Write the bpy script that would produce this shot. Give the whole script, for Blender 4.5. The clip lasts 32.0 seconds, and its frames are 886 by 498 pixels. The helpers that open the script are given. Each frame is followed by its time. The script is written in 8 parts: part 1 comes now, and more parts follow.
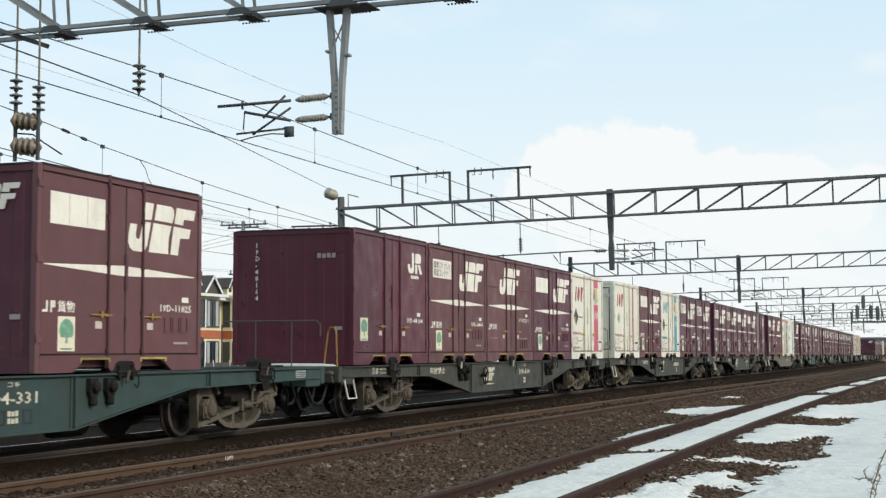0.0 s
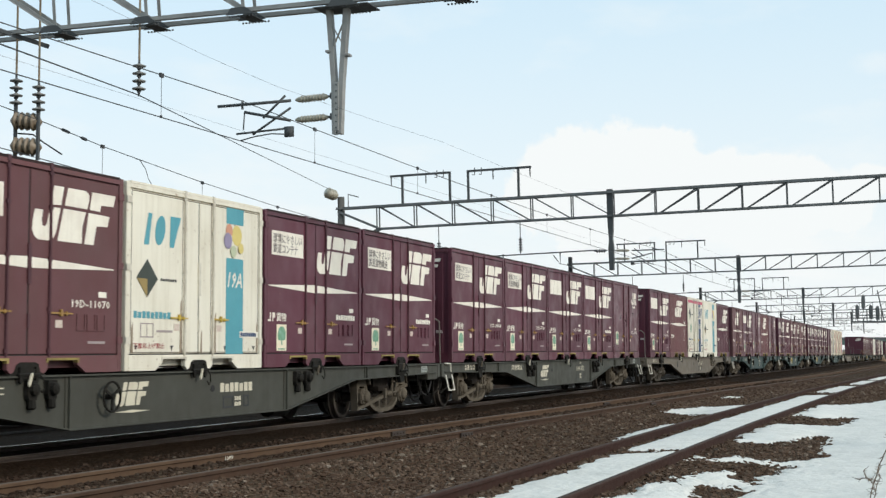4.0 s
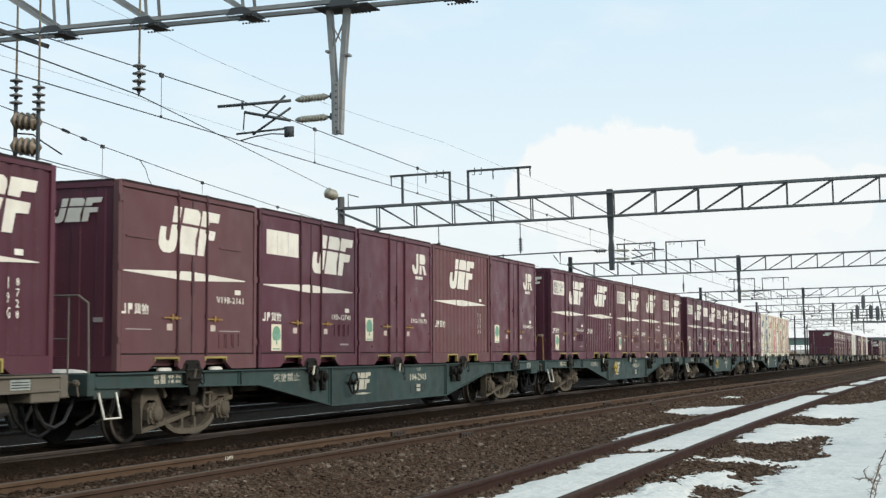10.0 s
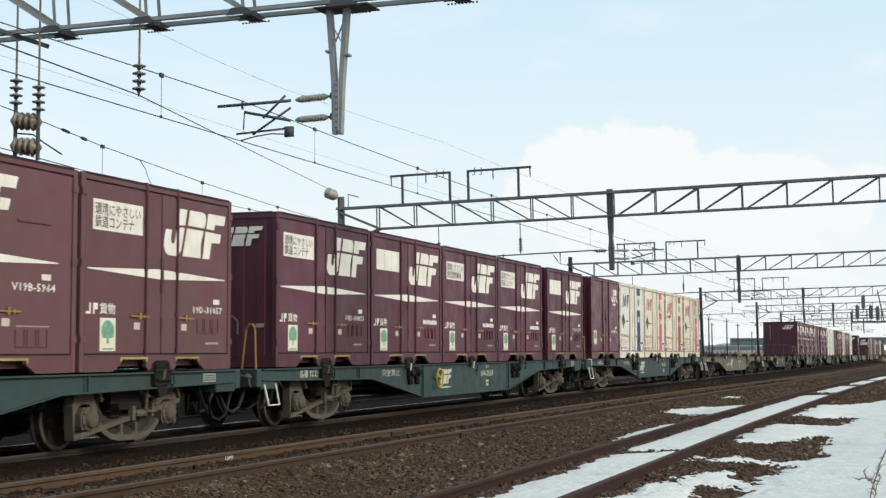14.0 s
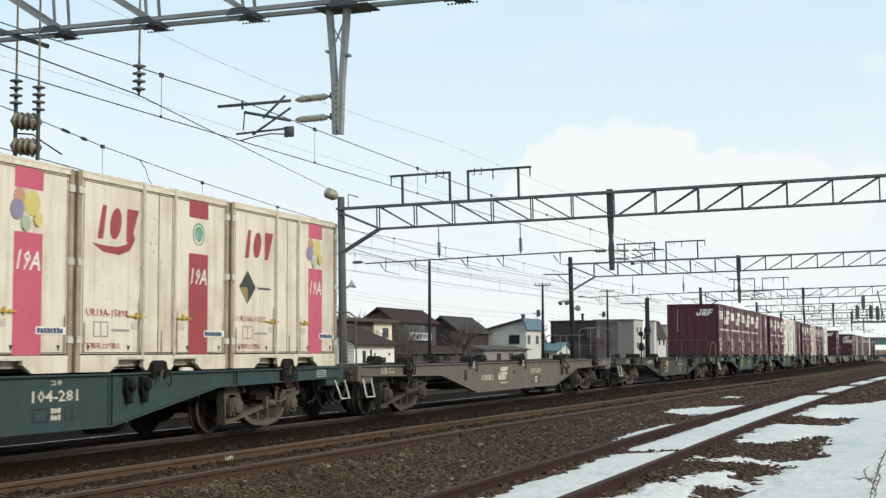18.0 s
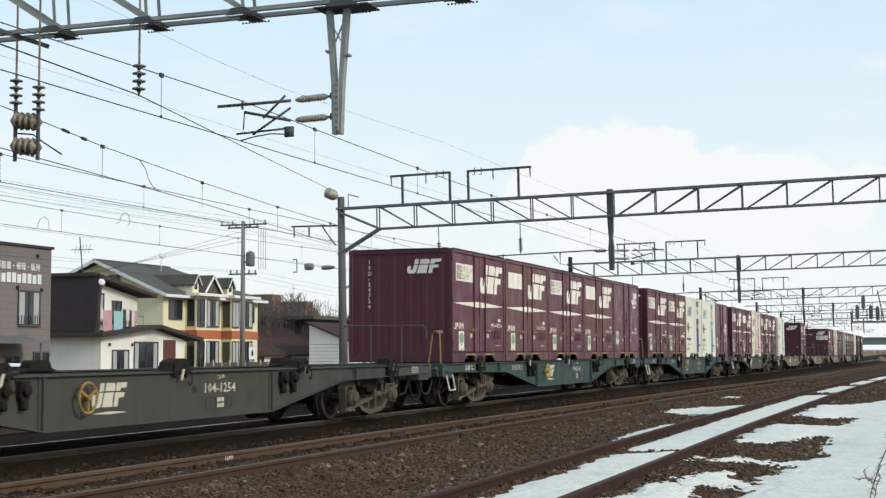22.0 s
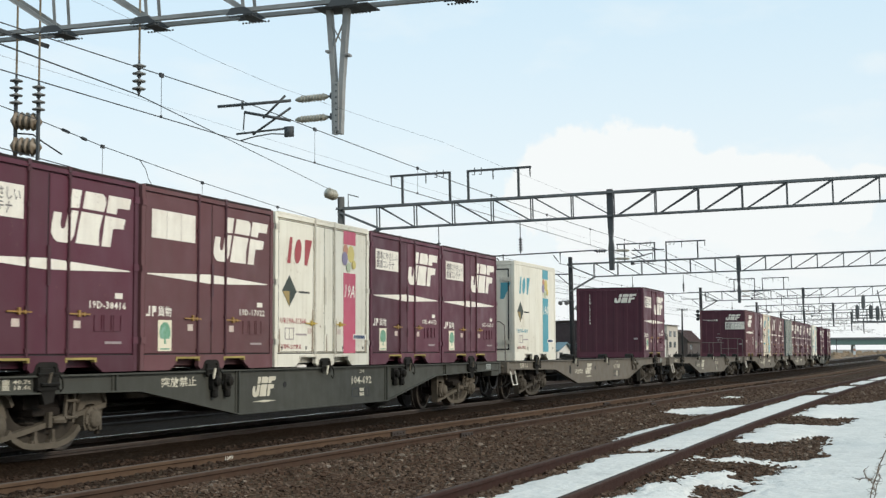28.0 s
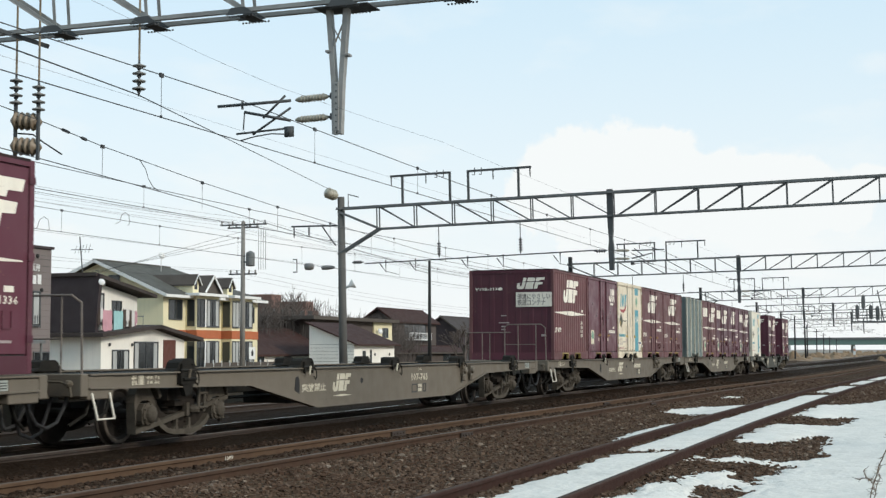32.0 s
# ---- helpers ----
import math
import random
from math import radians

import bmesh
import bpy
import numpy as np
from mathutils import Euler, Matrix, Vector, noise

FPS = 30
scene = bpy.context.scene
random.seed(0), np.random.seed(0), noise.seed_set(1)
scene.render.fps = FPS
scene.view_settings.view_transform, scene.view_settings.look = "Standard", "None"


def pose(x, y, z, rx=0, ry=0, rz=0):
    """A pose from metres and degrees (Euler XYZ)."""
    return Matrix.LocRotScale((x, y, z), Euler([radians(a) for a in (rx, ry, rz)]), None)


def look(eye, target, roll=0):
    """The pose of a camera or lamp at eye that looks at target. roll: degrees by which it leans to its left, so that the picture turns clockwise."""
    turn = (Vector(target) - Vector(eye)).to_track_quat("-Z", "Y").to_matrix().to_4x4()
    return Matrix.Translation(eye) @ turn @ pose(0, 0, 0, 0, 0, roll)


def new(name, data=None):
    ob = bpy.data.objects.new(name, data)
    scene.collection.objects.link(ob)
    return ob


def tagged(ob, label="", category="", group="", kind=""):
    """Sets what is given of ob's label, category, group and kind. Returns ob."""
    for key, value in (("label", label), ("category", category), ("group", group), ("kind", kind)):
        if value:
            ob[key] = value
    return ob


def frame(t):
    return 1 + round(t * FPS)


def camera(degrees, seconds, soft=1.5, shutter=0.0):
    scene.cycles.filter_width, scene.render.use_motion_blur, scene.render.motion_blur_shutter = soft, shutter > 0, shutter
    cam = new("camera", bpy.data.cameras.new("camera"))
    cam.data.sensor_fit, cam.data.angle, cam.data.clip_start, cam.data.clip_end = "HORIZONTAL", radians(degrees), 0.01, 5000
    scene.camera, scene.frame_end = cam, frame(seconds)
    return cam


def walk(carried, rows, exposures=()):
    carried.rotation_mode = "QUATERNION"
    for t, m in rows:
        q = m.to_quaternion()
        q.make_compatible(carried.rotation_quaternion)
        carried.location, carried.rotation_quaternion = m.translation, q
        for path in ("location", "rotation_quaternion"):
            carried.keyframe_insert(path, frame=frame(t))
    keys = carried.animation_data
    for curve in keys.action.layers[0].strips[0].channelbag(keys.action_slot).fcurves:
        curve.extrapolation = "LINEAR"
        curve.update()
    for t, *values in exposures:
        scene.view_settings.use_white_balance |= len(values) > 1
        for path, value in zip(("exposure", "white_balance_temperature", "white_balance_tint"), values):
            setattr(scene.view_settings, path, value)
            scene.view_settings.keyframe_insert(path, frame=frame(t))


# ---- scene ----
# ---------------------------------------------------------------- camera, still for the whole clip
EYE = Vector((0.0, -10.8766, 1.2433))
AIM = Vector((0.938507, 0.337336, 0.073540))
cam = camera(35.64, 32.0, soft=1.35, shutter=0.10)
walk(cam, [(0.0, look(EYE, EYE + AIM, -0.18)), (32.0, look(EYE, EYE + AIM, -0.18))], exposures=[(0.0, 0.0), (32.0, 0.0)])

# ---------------------------------------------------------------- sky and sun (bright winter haze, thin cloud)
SUN_DIR = Vector((-0.17, -0.86, 0.48)).normalized()
world = bpy.data.worlds.new("sky")
scene.world = world
world.use_nodes = True
wt = world.node_tree
wt.nodes.clear()


def wnode(kind, **sets):
    n = wt.nodes.new(kind)
    for k, v in sets.items():
        n.inputs[k].default_value = v
    return n


sky = wt.nodes.new("ShaderNodeTexSky")
sky.sky_type = "NISHITA"
sky.sun_disc = False
sky.sun_elevation = math.asin(SUN_DIR.z)
sky.sun_rotation = math.atan2(SUN_DIR.x, SUN_DIR.y)
sky.air_density, sky.dust_density, sky.ozone_density = 1.0, 1.6, 1.6
coord = wt.nodes.new("ShaderNodeTexCoord")
sep = wt.nodes.new("ShaderNodeSeparateXYZ")
wt.links.new(coord.outputs["Generated"], sep.inputs[0])
# clouds: soft banks low over the horizon, thin veil higher up
mapn = wt.nodes.new("ShaderNodeMapping")
mapn.inputs["Scale"].default_value = (5.0, 5.0, 13.0)
mapn.inputs["Location"].default_value = (0.35, 0.1, 0.2)
wt.links.new(coord.outputs["Generated"], mapn.inputs[0])
cn = wnode("ShaderNodeTexNoise", Scale=1.0, Detail=7.0, Roughness=0.55)
wt.links.new(mapn.outputs[0], cn.inputs["Vector"])
cr = wt.nodes.new("ShaderNodeMapRange")
cr.inputs["From Min"].default_value, cr.inputs["From Max"].default_value = 0.50, 0.66
wt.links.new(cn.outputs["Fac"], cr.inputs["Value"])
veil = wt.nodes.new("ShaderNodeMapRange")        # haze thickens toward the horizon
veil.inputs["From Min"].default_value, veil.inputs["From Max"].default_value = 0.36, 0.02
wt.links.new(sep.outputs["Z"], veil.inputs["Value"])
vp = wt.nodes.new("ShaderNodeMath")
vp.operation = "POWER"
vp.inputs[1].default_value = 1.3
wt.links.new(veil.outputs[0], vp.inputs[0])


def wmath(op, a, b=None, c=None):
    n = wt.nodes.new("ShaderNodeMath")
    n.operation = op
    for i, v in enumerate((a, b, c)):
        if v is None:
            continue
        if isinstance(v, (int, float)):
            n.inputs[i].default_value = v
        else:
            wt.links.new(v, n.inputs[i])
    return n.outputs[0]


# a cumulus bank with a lobed upper edge low in the sky along the line, and a small one beside it
azim = wmath("DIVIDE", sep.outputs["Y"], wmath("MAXIMUM", sep.outputs["X"], 0.05))
lob = wnode("ShaderNodeTexNoise", Scale=24.0, Detail=6.0, Roughness=0.55)
wt.links.new(coord.outputs["Generated"], lob.inputs["Vector"])
wob = wmath("MULTIPLY", wmath("SUBTRACT", lob.outputs["Fac"], 0.5), 2.4)


def bank(a0, z0, ra, rz, grow):
    da = wmath("DIVIDE", wmath("SUBTRACT", azim, a0), ra)
    dz = wmath("DIVIDE", wmath("SUBTRACT", sep.outputs["Z"], z0), rz)
    d = wmath("SUBTRACT", 1.0, wmath("ADD", wmath("MULTIPLY", da, da), wmath("MULTIPLY", dz, dz)))
    mr = wt.nodes.new("ShaderNodeMapRange")
    mr.interpolation_type = "SMOOTHSTEP"
    mr.inputs["From Min"].default_value, mr.inputs["From Max"].default_value = -0.05, grow
    wt.links.new(wmath("ADD", d, wob), mr.inputs["Value"])
    ahead = wmath("GREATER_THAN", sep.outputs["X"], 0.3)
    return wmath("MULTIPLY", mr.outputs[0], ahead)


b1 = bank(0.225, 0.115, 0.085, 0.050, 0.5)
b2 = bank(0.130, 0.108, 0.110, 0.034, 0.6)
b3 = bank(0.040, 0.196, 0.020, 0.010, 1.4)
bank_all = wmath("MAXIMUM", b1, wmath("MAXIMUM", b2, wmath("MULTIPLY", b3, 0.35)))
soft = wmath("MULTIPLY", cr.outputs[0], 0.30)
cfn = wt.nodes.new("ShaderNodeMath")
cfn.operation = "ADD"
cfn.use_clamp = True
wt.links.new(wmath("ADD", soft, vp.outputs[0]), cfn.inputs[0])
wt.links.new(bank_all, cfn.inputs[1])
cf = cfn
mix = wt.nodes.new("ShaderNodeMix")
mix.data_type = "RGBA"
mix.inputs["B"].default_value = (6.6, 6.85, 6.85, 1)
wt.links.new(cf.outputs[0], mix.inputs["Factor"])
thin = wt.nodes.new("ShaderNodeMix")             # thin bright haze over the blue
thin.data_type = "RGBA"
thin.inputs["Factor"].default_value = 0.72
thin.inputs["B"].default_value = (4.95, 6.85, 7.95, 1)
wt.links.new(sky.outputs[0], thin.inputs["A"])
wt.links.new(thin.outputs["Result"], mix.inputs["A"])
bg = wnode("ShaderNodeBackground", Strength=0.14)
wt.links.new(mix.outputs["Result"], bg.inputs["Color"])
wo = wt.nodes.new("ShaderNodeOutputWorld")
wt.links.new(bg.outputs[0], wo.inputs[0])

sun = new("sun", bpy.data.lights.new("sun", "SUN"))
sun.data.energy, sun.data.angle, sun.data.color = 2.3, radians(14), (1.0, 0.93, 0.82)
sun.matrix_world = look(SUN_DIR * 50, (0, 0, 0))

# ---------------------------------------------------------------- materials
MATS = {}


def material(name, color, rough=0.7, metal=0.0, grain=0.12, grain_size=0.02, stain=0.25, stain_size=0.9, stain_color=None,
             bump=0.15, bump_size=0.01, streak=0.0, random_amount=0.0, spec=0.4, emission=None, spots=0.0, spot_color=(0.10, 0.05, 0.03), dent=0.0):
    """A surface with fine grain, broad stains, optional downward streaks and a little relief."""
    if name in MATS:
        return MATS[name]
    m = bpy.data.materials.new(name)
    MATS[name] = m
    m.use_nodes = True
    nt = m.node_tree
    nt.nodes.clear()
    N, Lk = nt.nodes.new, nt.links.new
    out, bs = N("ShaderNodeOutputMaterial"), N("ShaderNodeBsdfPrincipled")
    Lk(bs.outputs[0], out.inputs[0])
    tc = N("ShaderNodeTexCoord")
    col = N("ShaderNodeRGB")
    col.outputs[0].default_value = (*color, 1)
    cur = col.outputs[0]
    info = N("ShaderNodeObjectInfo")

    def mixc(a, b, fac, kind="MIX"):
        mx = N("ShaderNodeMix")
        mx.data_type, mx.blend_type = "RGBA", kind
        Lk(a, mx.inputs["A"])
        if isinstance(b, tuple):
            mx.inputs["B"].default_value = (*b, 1)
        else:
            Lk(b, mx.inputs["B"])
        if isinstance(fac, float):
            mx.inputs["Factor"].default_value = fac
        else:
            Lk(fac, mx.inputs["Factor"])
        return mx.outputs["Result"]

    def noisefac(size, lo, hi, amount, detail=5.0, scale=None, offset=False):
        mp = N("ShaderNodeMapping")
        sc = scale or (1, 1, 1)
        mp.inputs["Scale"].default_value = [s / size for s in sc]
        if offset:
            av = N("ShaderNodeVectorMath")
            av.operation = "SCALE"
            av.inputs[0].default_value = (37.0, 11.0, 23.0)
            Lk(info.outputs["Random"], av.inputs["Scale"])
            Lk(av.outputs[0], mp.inputs["Location"])
        Lk(tc.outputs["Object"], mp.inputs[0])
        nz = N("ShaderNodeTexNoise")
        nz.inputs["Scale"].default_value, nz.inputs["Detail"].default_value = 1.0, detail
        Lk(mp.outputs[0], nz.inputs["Vector"])
        mr = N("ShaderNodeMapRange")
        mr.inputs["From Min"].default_value, mr.inputs["From Max"].default_value = lo, hi
        mr.inputs["To Max"].default_value = amount
        Lk(nz.outputs["Fac"], mr.inputs["Value"])
        return mr.outputs[0], nz.outputs["Fac"]

    sc = stain_color or tuple(c * 0.45 for c in color)
    if stain > 0:
        f, _ = noisefac(stain_size, 0.42, 0.72, stain, offset=True)
        cur = mixc(cur, sc, f)
    if streak > 0:
        f, _ = noisefac(0.10, 0.48, 0.72, streak, scale=(1, 1, 0.06), offset=True)
        cur = mixc(cur, sc, f)
    if spots > 0:                                       # rust specks and chipped paint
        f, _ = noisefac(0.055, 0.66, 0.71, spots, detail=4.0, offset=True)
        g, _ = noisefac(0.9, 0.45, 0.62, 1.0, offset=True)
        mm = N("ShaderNodeMath")
        mm.operation = "MULTIPLY"
        Lk(f, mm.inputs[0])
        Lk(g, mm.inputs[1])
        cur = mixc(cur, spot_color, mm.outputs[0])
    if grain > 0:
        f, _ = noisefac(grain_size, 0.3, 0.7, grain, detail=3.0)
        cur = mixc(cur, tuple(min(1.0, c * 0.35) for c in color), f)
    if random_amount > 0:
        hv = N("ShaderNodeHueSaturation")
        mr = N("ShaderNodeMapRange")
        mr.inputs["To Min"].default_value, mr.inputs["To Max"].default_value = 1 - random_amount, 1 + random_amount
        Lk(info.outputs["Random"], mr.inputs["Value"])
        Lk(mr.outputs[0], hv.inputs["Value"])
        Lk(cur, hv.inputs["Color"])
        cur = hv.outputs[0]
    Lk(cur, bs.inputs["Base Color"])
    bs.inputs["Metallic"].default_value = metal
    bs.inputs["Specular IOR Level"].default_value = spec
    rf, rn = noisefac(stain_size * 0.35, 0.3, 0.7, 1.0)
    rr = N("ShaderNodeMapRange")
    rr.inputs["To Min"].default_value, rr.inputs["To Max"].default_value = max(0.02, rough - 0.1), min(1.0, rough + 0.12)
    Lk(rf, rr.inputs["Value"])
    Lk(rr.outputs[0], bs.inputs["Roughness"])
    if bump > 0:
        _, bn = noisefac(bump_size, 0, 1, 1, detail=3.0)
        bp = N("ShaderNodeBump")
        bp.inputs["Strength"].default_value, bp.inputs["Distance"].default_value = bump, bump_size * 0.5
        Lk(bn, bp.inputs["Height"])
        if dent > 0:                                    # sheet metal out of true
            _, dn = noisefac(0.55, 0, 1, 1, detail=1.0, offset=True)
            dp = N("ShaderNodeBump")
            dp.inputs["Strength"].default_value, dp.inputs["Distance"].default_value = 1.0, dent
            Lk(dn, dp.inputs["Height"])
            Lk(dp.outputs[0], bp.inputs["Normal"])
        Lk(bp.outputs[0], bs.inputs["Normal"])
    if emission:
        bs.inputs["Emission Color"].default_value = (*emission, 1)
        bs.inputs["Emission Strength"].default_value = 1.0
    return m


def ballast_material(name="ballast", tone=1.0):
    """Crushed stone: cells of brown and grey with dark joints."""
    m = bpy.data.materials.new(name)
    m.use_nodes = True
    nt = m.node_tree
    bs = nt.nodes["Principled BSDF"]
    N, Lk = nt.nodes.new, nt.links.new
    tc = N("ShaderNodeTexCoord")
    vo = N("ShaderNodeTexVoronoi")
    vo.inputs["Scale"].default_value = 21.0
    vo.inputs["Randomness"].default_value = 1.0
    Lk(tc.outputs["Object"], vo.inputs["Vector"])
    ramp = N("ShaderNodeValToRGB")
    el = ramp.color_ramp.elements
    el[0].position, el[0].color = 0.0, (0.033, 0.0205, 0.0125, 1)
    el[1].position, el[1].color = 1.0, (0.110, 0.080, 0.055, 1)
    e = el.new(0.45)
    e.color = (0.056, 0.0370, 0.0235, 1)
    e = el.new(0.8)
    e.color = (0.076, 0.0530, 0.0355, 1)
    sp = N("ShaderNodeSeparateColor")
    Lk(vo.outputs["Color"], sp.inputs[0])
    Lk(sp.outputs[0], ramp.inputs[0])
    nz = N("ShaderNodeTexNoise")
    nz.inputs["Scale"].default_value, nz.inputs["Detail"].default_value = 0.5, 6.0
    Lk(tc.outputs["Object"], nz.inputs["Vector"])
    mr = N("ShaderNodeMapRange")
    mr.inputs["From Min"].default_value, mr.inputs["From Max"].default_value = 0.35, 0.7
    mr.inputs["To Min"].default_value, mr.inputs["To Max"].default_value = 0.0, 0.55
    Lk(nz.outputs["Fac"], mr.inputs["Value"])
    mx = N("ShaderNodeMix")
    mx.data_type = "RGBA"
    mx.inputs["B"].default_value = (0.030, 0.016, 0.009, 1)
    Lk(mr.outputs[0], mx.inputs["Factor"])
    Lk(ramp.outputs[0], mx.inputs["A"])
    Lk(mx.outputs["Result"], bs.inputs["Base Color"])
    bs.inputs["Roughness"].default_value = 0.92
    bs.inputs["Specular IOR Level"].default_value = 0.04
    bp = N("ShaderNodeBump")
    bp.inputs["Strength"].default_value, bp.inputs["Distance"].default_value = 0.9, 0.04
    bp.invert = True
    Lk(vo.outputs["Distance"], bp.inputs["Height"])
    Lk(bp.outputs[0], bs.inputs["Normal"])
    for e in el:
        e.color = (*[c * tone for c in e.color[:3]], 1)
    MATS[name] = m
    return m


def stone_material(name="stones", tone=1.0):
    """Loose stones, a shade of their own each, a few of them pale."""
    m = bpy.data.materials.new(name)
    m.use_nodes = True
    nt = m.node_tree
    bs = nt.nodes["Principled BSDF"]
    N, Lk = nt.nodes.new, nt.links.new
    ge = N("ShaderNodeNewGeometry")
    ramp = N("ShaderNodeValToRGB")
    el = ramp.color_ramp.elements
    el[0].position, el[0].color = 0.0, (0.050, 0.031, 0.021, 1)
    el[1].position, el[1].color = 1.0, (0.260, 0.215, 0.170, 1)
    for at, c in ((0.45, (0.088, 0.058, 0.041, 1)), (0.82, (0.118, 0.080, 0.057, 1)), (0.96, (0.150, 0.108, 0.080, 1))):
        el.new(at).color = c
    for e in el:
        e.color = (*[c * tone for c in e.color[:3]], 1)
    Lk(ge.outputs["Random Per Island"], ramp.inputs[0])
    tc, nz, mx = N("ShaderNodeTexCoord"), N("ShaderNodeTexNoise"), N("ShaderNodeMix")
    nz.inputs["Scale"].default_value, nz.inputs["Detail"].default_value = 0.7, 4.0
    Lk(tc.outputs["Object"], nz.inputs["Vector"])
    mr = N("ShaderNodeMapRange")                        # rusty and oily stretches
    mr.inputs["From Min"].default_value, mr.inputs["From Max"].default_value, mr.inputs["To Max"].default_value = 0.40, 0.68, 0.55
    Lk(nz.outputs["Fac"], mr.inputs["Value"])
    mx.data_type = "RGBA"
    mx.inputs["B"].default_value = (0.052, 0.030, 0.020, 1)
    Lk(mr.outputs[0], mx.inputs["Factor"])
    Lk(ramp.outputs[0], mx.inputs["A"])
    Lk(mx.outputs["Result"], bs.inputs["Base Color"])
    bs.inputs["Roughness"].default_value = 0.9
    bs.inputs["Specular IOR Level"].default_value = 0.06
    MATS[name] = m
    return m


def M(name):
    return MATS[name]


material("purple", (0.090, 0.0255, 0.039), 0.45, stain=0.40, stain_color=(0.088, 0.042, 0.046), stain_size=1.3, streak=0.20, grain=0.06, bump=0.05, random_amount=0.20, spec=0.25, spots=0.7, spot_color=(0.16, 0.085, 0.06), dent=0.030)
material("purple_dull", (0.134, 0.058, 0.062), 0.55, spec=0.22, stain=0.45, stain_color=(0.108, 0.064, 0.058), stain_size=1.2, streak=0.25, grain=0.08, bump=0.06, random_amount=0.10, spots=0.7, spot_color=(0.16, 0.085, 0.06), dent=0.030)
material("purple_fresh", (0.092, 0.0185, 0.030), 0.36, stain=0.25, stain_color=(0.058, 0.016, 0.028), stain_size=1.1, streak=0.16, grain=0.04, bump=0.04, random_amount=0.08, spec=0.28, spots=0.7, spot_color=(0.16, 0.085, 0.06), dent=0.030)
material("cream_box", (0.74, 0.70, 0.59), 0.5, stain=0.30, stain_color=(0.46, 0.40, 0.29), stain_size=0.9, streak=0.34, grain=0.07, bump=0.05, random_amount=0.06, spots=0.8, spot_color=(0.24, 0.13, 0.07), dent=0.02)
material("roof_grime", (0.030, 0.021, 0.021), 0.8, spec=0.15, stain=0.6, stain_color=(0.07, 0.038, 0.036), stain_size=0.5, grain=0.2)
material("grime_line", (0.30, 0.235, 0.165), 0.85, stain=0.6, stain_color=(0.12, 0.08, 0.05), stain_size=0.2, grain=0.3, bump=0.0)
material("rust_post", (0.40, 0.32, 0.22), 0.8, stain=0.65, stain_color=(0.15, 0.09, 0.055), stain_size=0.3, grain=0.2)
material("faded_print", (0.40, 0.38, 0.31), 0.7, stain=0.5, stain_color=(0.16, 0.16, 0.13), stain_size=0.2, grain=0.2, bump=0.0)
material("aged_print", (0.60, 0.55, 0.43), 0.6, stain=0.4, stain_color=(0.34, 0.30, 0.22), stain_size=0.25, grain=0.12, bump=0.0)
material("wall_taupe", (0.085, 0.068, 0.060), 0.85, stain=0.25, stain_size=2.0, streak=0.10)
material("far_bank", (0.27, 0.245, 0.215), 0.95, stain=0.6, stain_size=18.0, stain_color=(0.17, 0.15, 0.12))
material("siding_rail", (0.043, 0.0215, 0.0165), 0.9, spec=0.15, stain=0.5, stain_color=(0.030, 0.018, 0.014), stain_size=0.3, grain=0.2, bump=0.2)
material("cream_old", (0.74, 0.67, 0.53), 0.55, stain=0.5, stain_color=(0.46, 0.34, 0.21), stain_size=0.6, streak=0.5, grain=0.10, bump=0.06, spots=0.85, spot_color=(0.22, 0.11, 0.05), dent=0.02)
material("green_grey_box", (0.16, 0.20, 0.19), 0.6, stain=0.4, streak=0.3)
material("white_print", (0.80, 0.755, 0.655), 0.55, stain=0.40, stain_color=(0.52, 0.44, 0.37), stain_size=0.35, streak=0.22, grain=0.10, bump=0.0, spots=0.4, spot_color=(0.20, 0.11, 0.10))
material("sign_print", (0.14, 0.12, 0.115), 0.6, stain=0.6, stain_color=(0.34, 0.31, 0.28), stain_size=0.10, grain=0.1, bump=0.0)
material("pocket_yellow", (0.34, 0.26, 0.075), 0.7, stain=0.7, stain_color=(0.16, 0.12, 0.06), stain_size=0.25, grain=0.15, random_amount=0.3, bump=0.1)
material("tag_cream", (0.58, 0.50, 0.43), 0.6, stain=0.5, stain_color=(0.45, 0.25, 0.20), stain_size=0.05, bump=0.0)
material("axle_grime", (0.085, 0.073, 0.058), 0.9, spec=0.1, stain=0.6, stain_color=(0.028, 0.023, 0.018), stain_size=0.2, grain=0.2, bump=0.25)
material("sticker_cream", (0.76, 0.69, 0.52), 0.5, stain=0.3, stain_color=(0.60, 0.52, 0.36), stain_size=0.2, grain=0.06, bump=0.0)
material("print_faint", (0.36, 0.30, 0.29), 0.6, stain=0.3, grain=0.1, bump=0.0)
material("dark_print", (0.028, 0.028, 0.030), 0.6, stain=0.2, bump=0.0)
material("green_print", (0.14, 0.31, 0.19), 0.6, stain=0.5, stain_color=(0.36, 0.52, 0.48), stain_size=0.08, bump=0.0)
material("pink_print", (0.56, 0.105, 0.165), 0.55, stain=0.2, streak=0.15, bump=0.0)
material("teal_print", (0.085, 0.31, 0.37), 0.55, stain=0.2, streak=0.15, bump=0.0)
material("blue_print", (0.021, 0.052, 0.135), 0.55, stain=0.2, streak=0.15, bump=0.0)
material("red_print", (0.34, 0.055, 0.062), 0.55, stain=0.2, streak=0.15, bump=0.0)
material("fruit_yellow", (0.64, 0.52, 0.18), 0.6, bump=0.0)
material("fruit_orange", (0.55, 0.27, 0.18), 0.6, bump=0.0)
material("fruit_violet", (0.27, 0.23, 0.34), 0.6, bump=0.0)
material("fruit_green", (0.46, 0.50, 0.34), 0.6, bump=0.0)
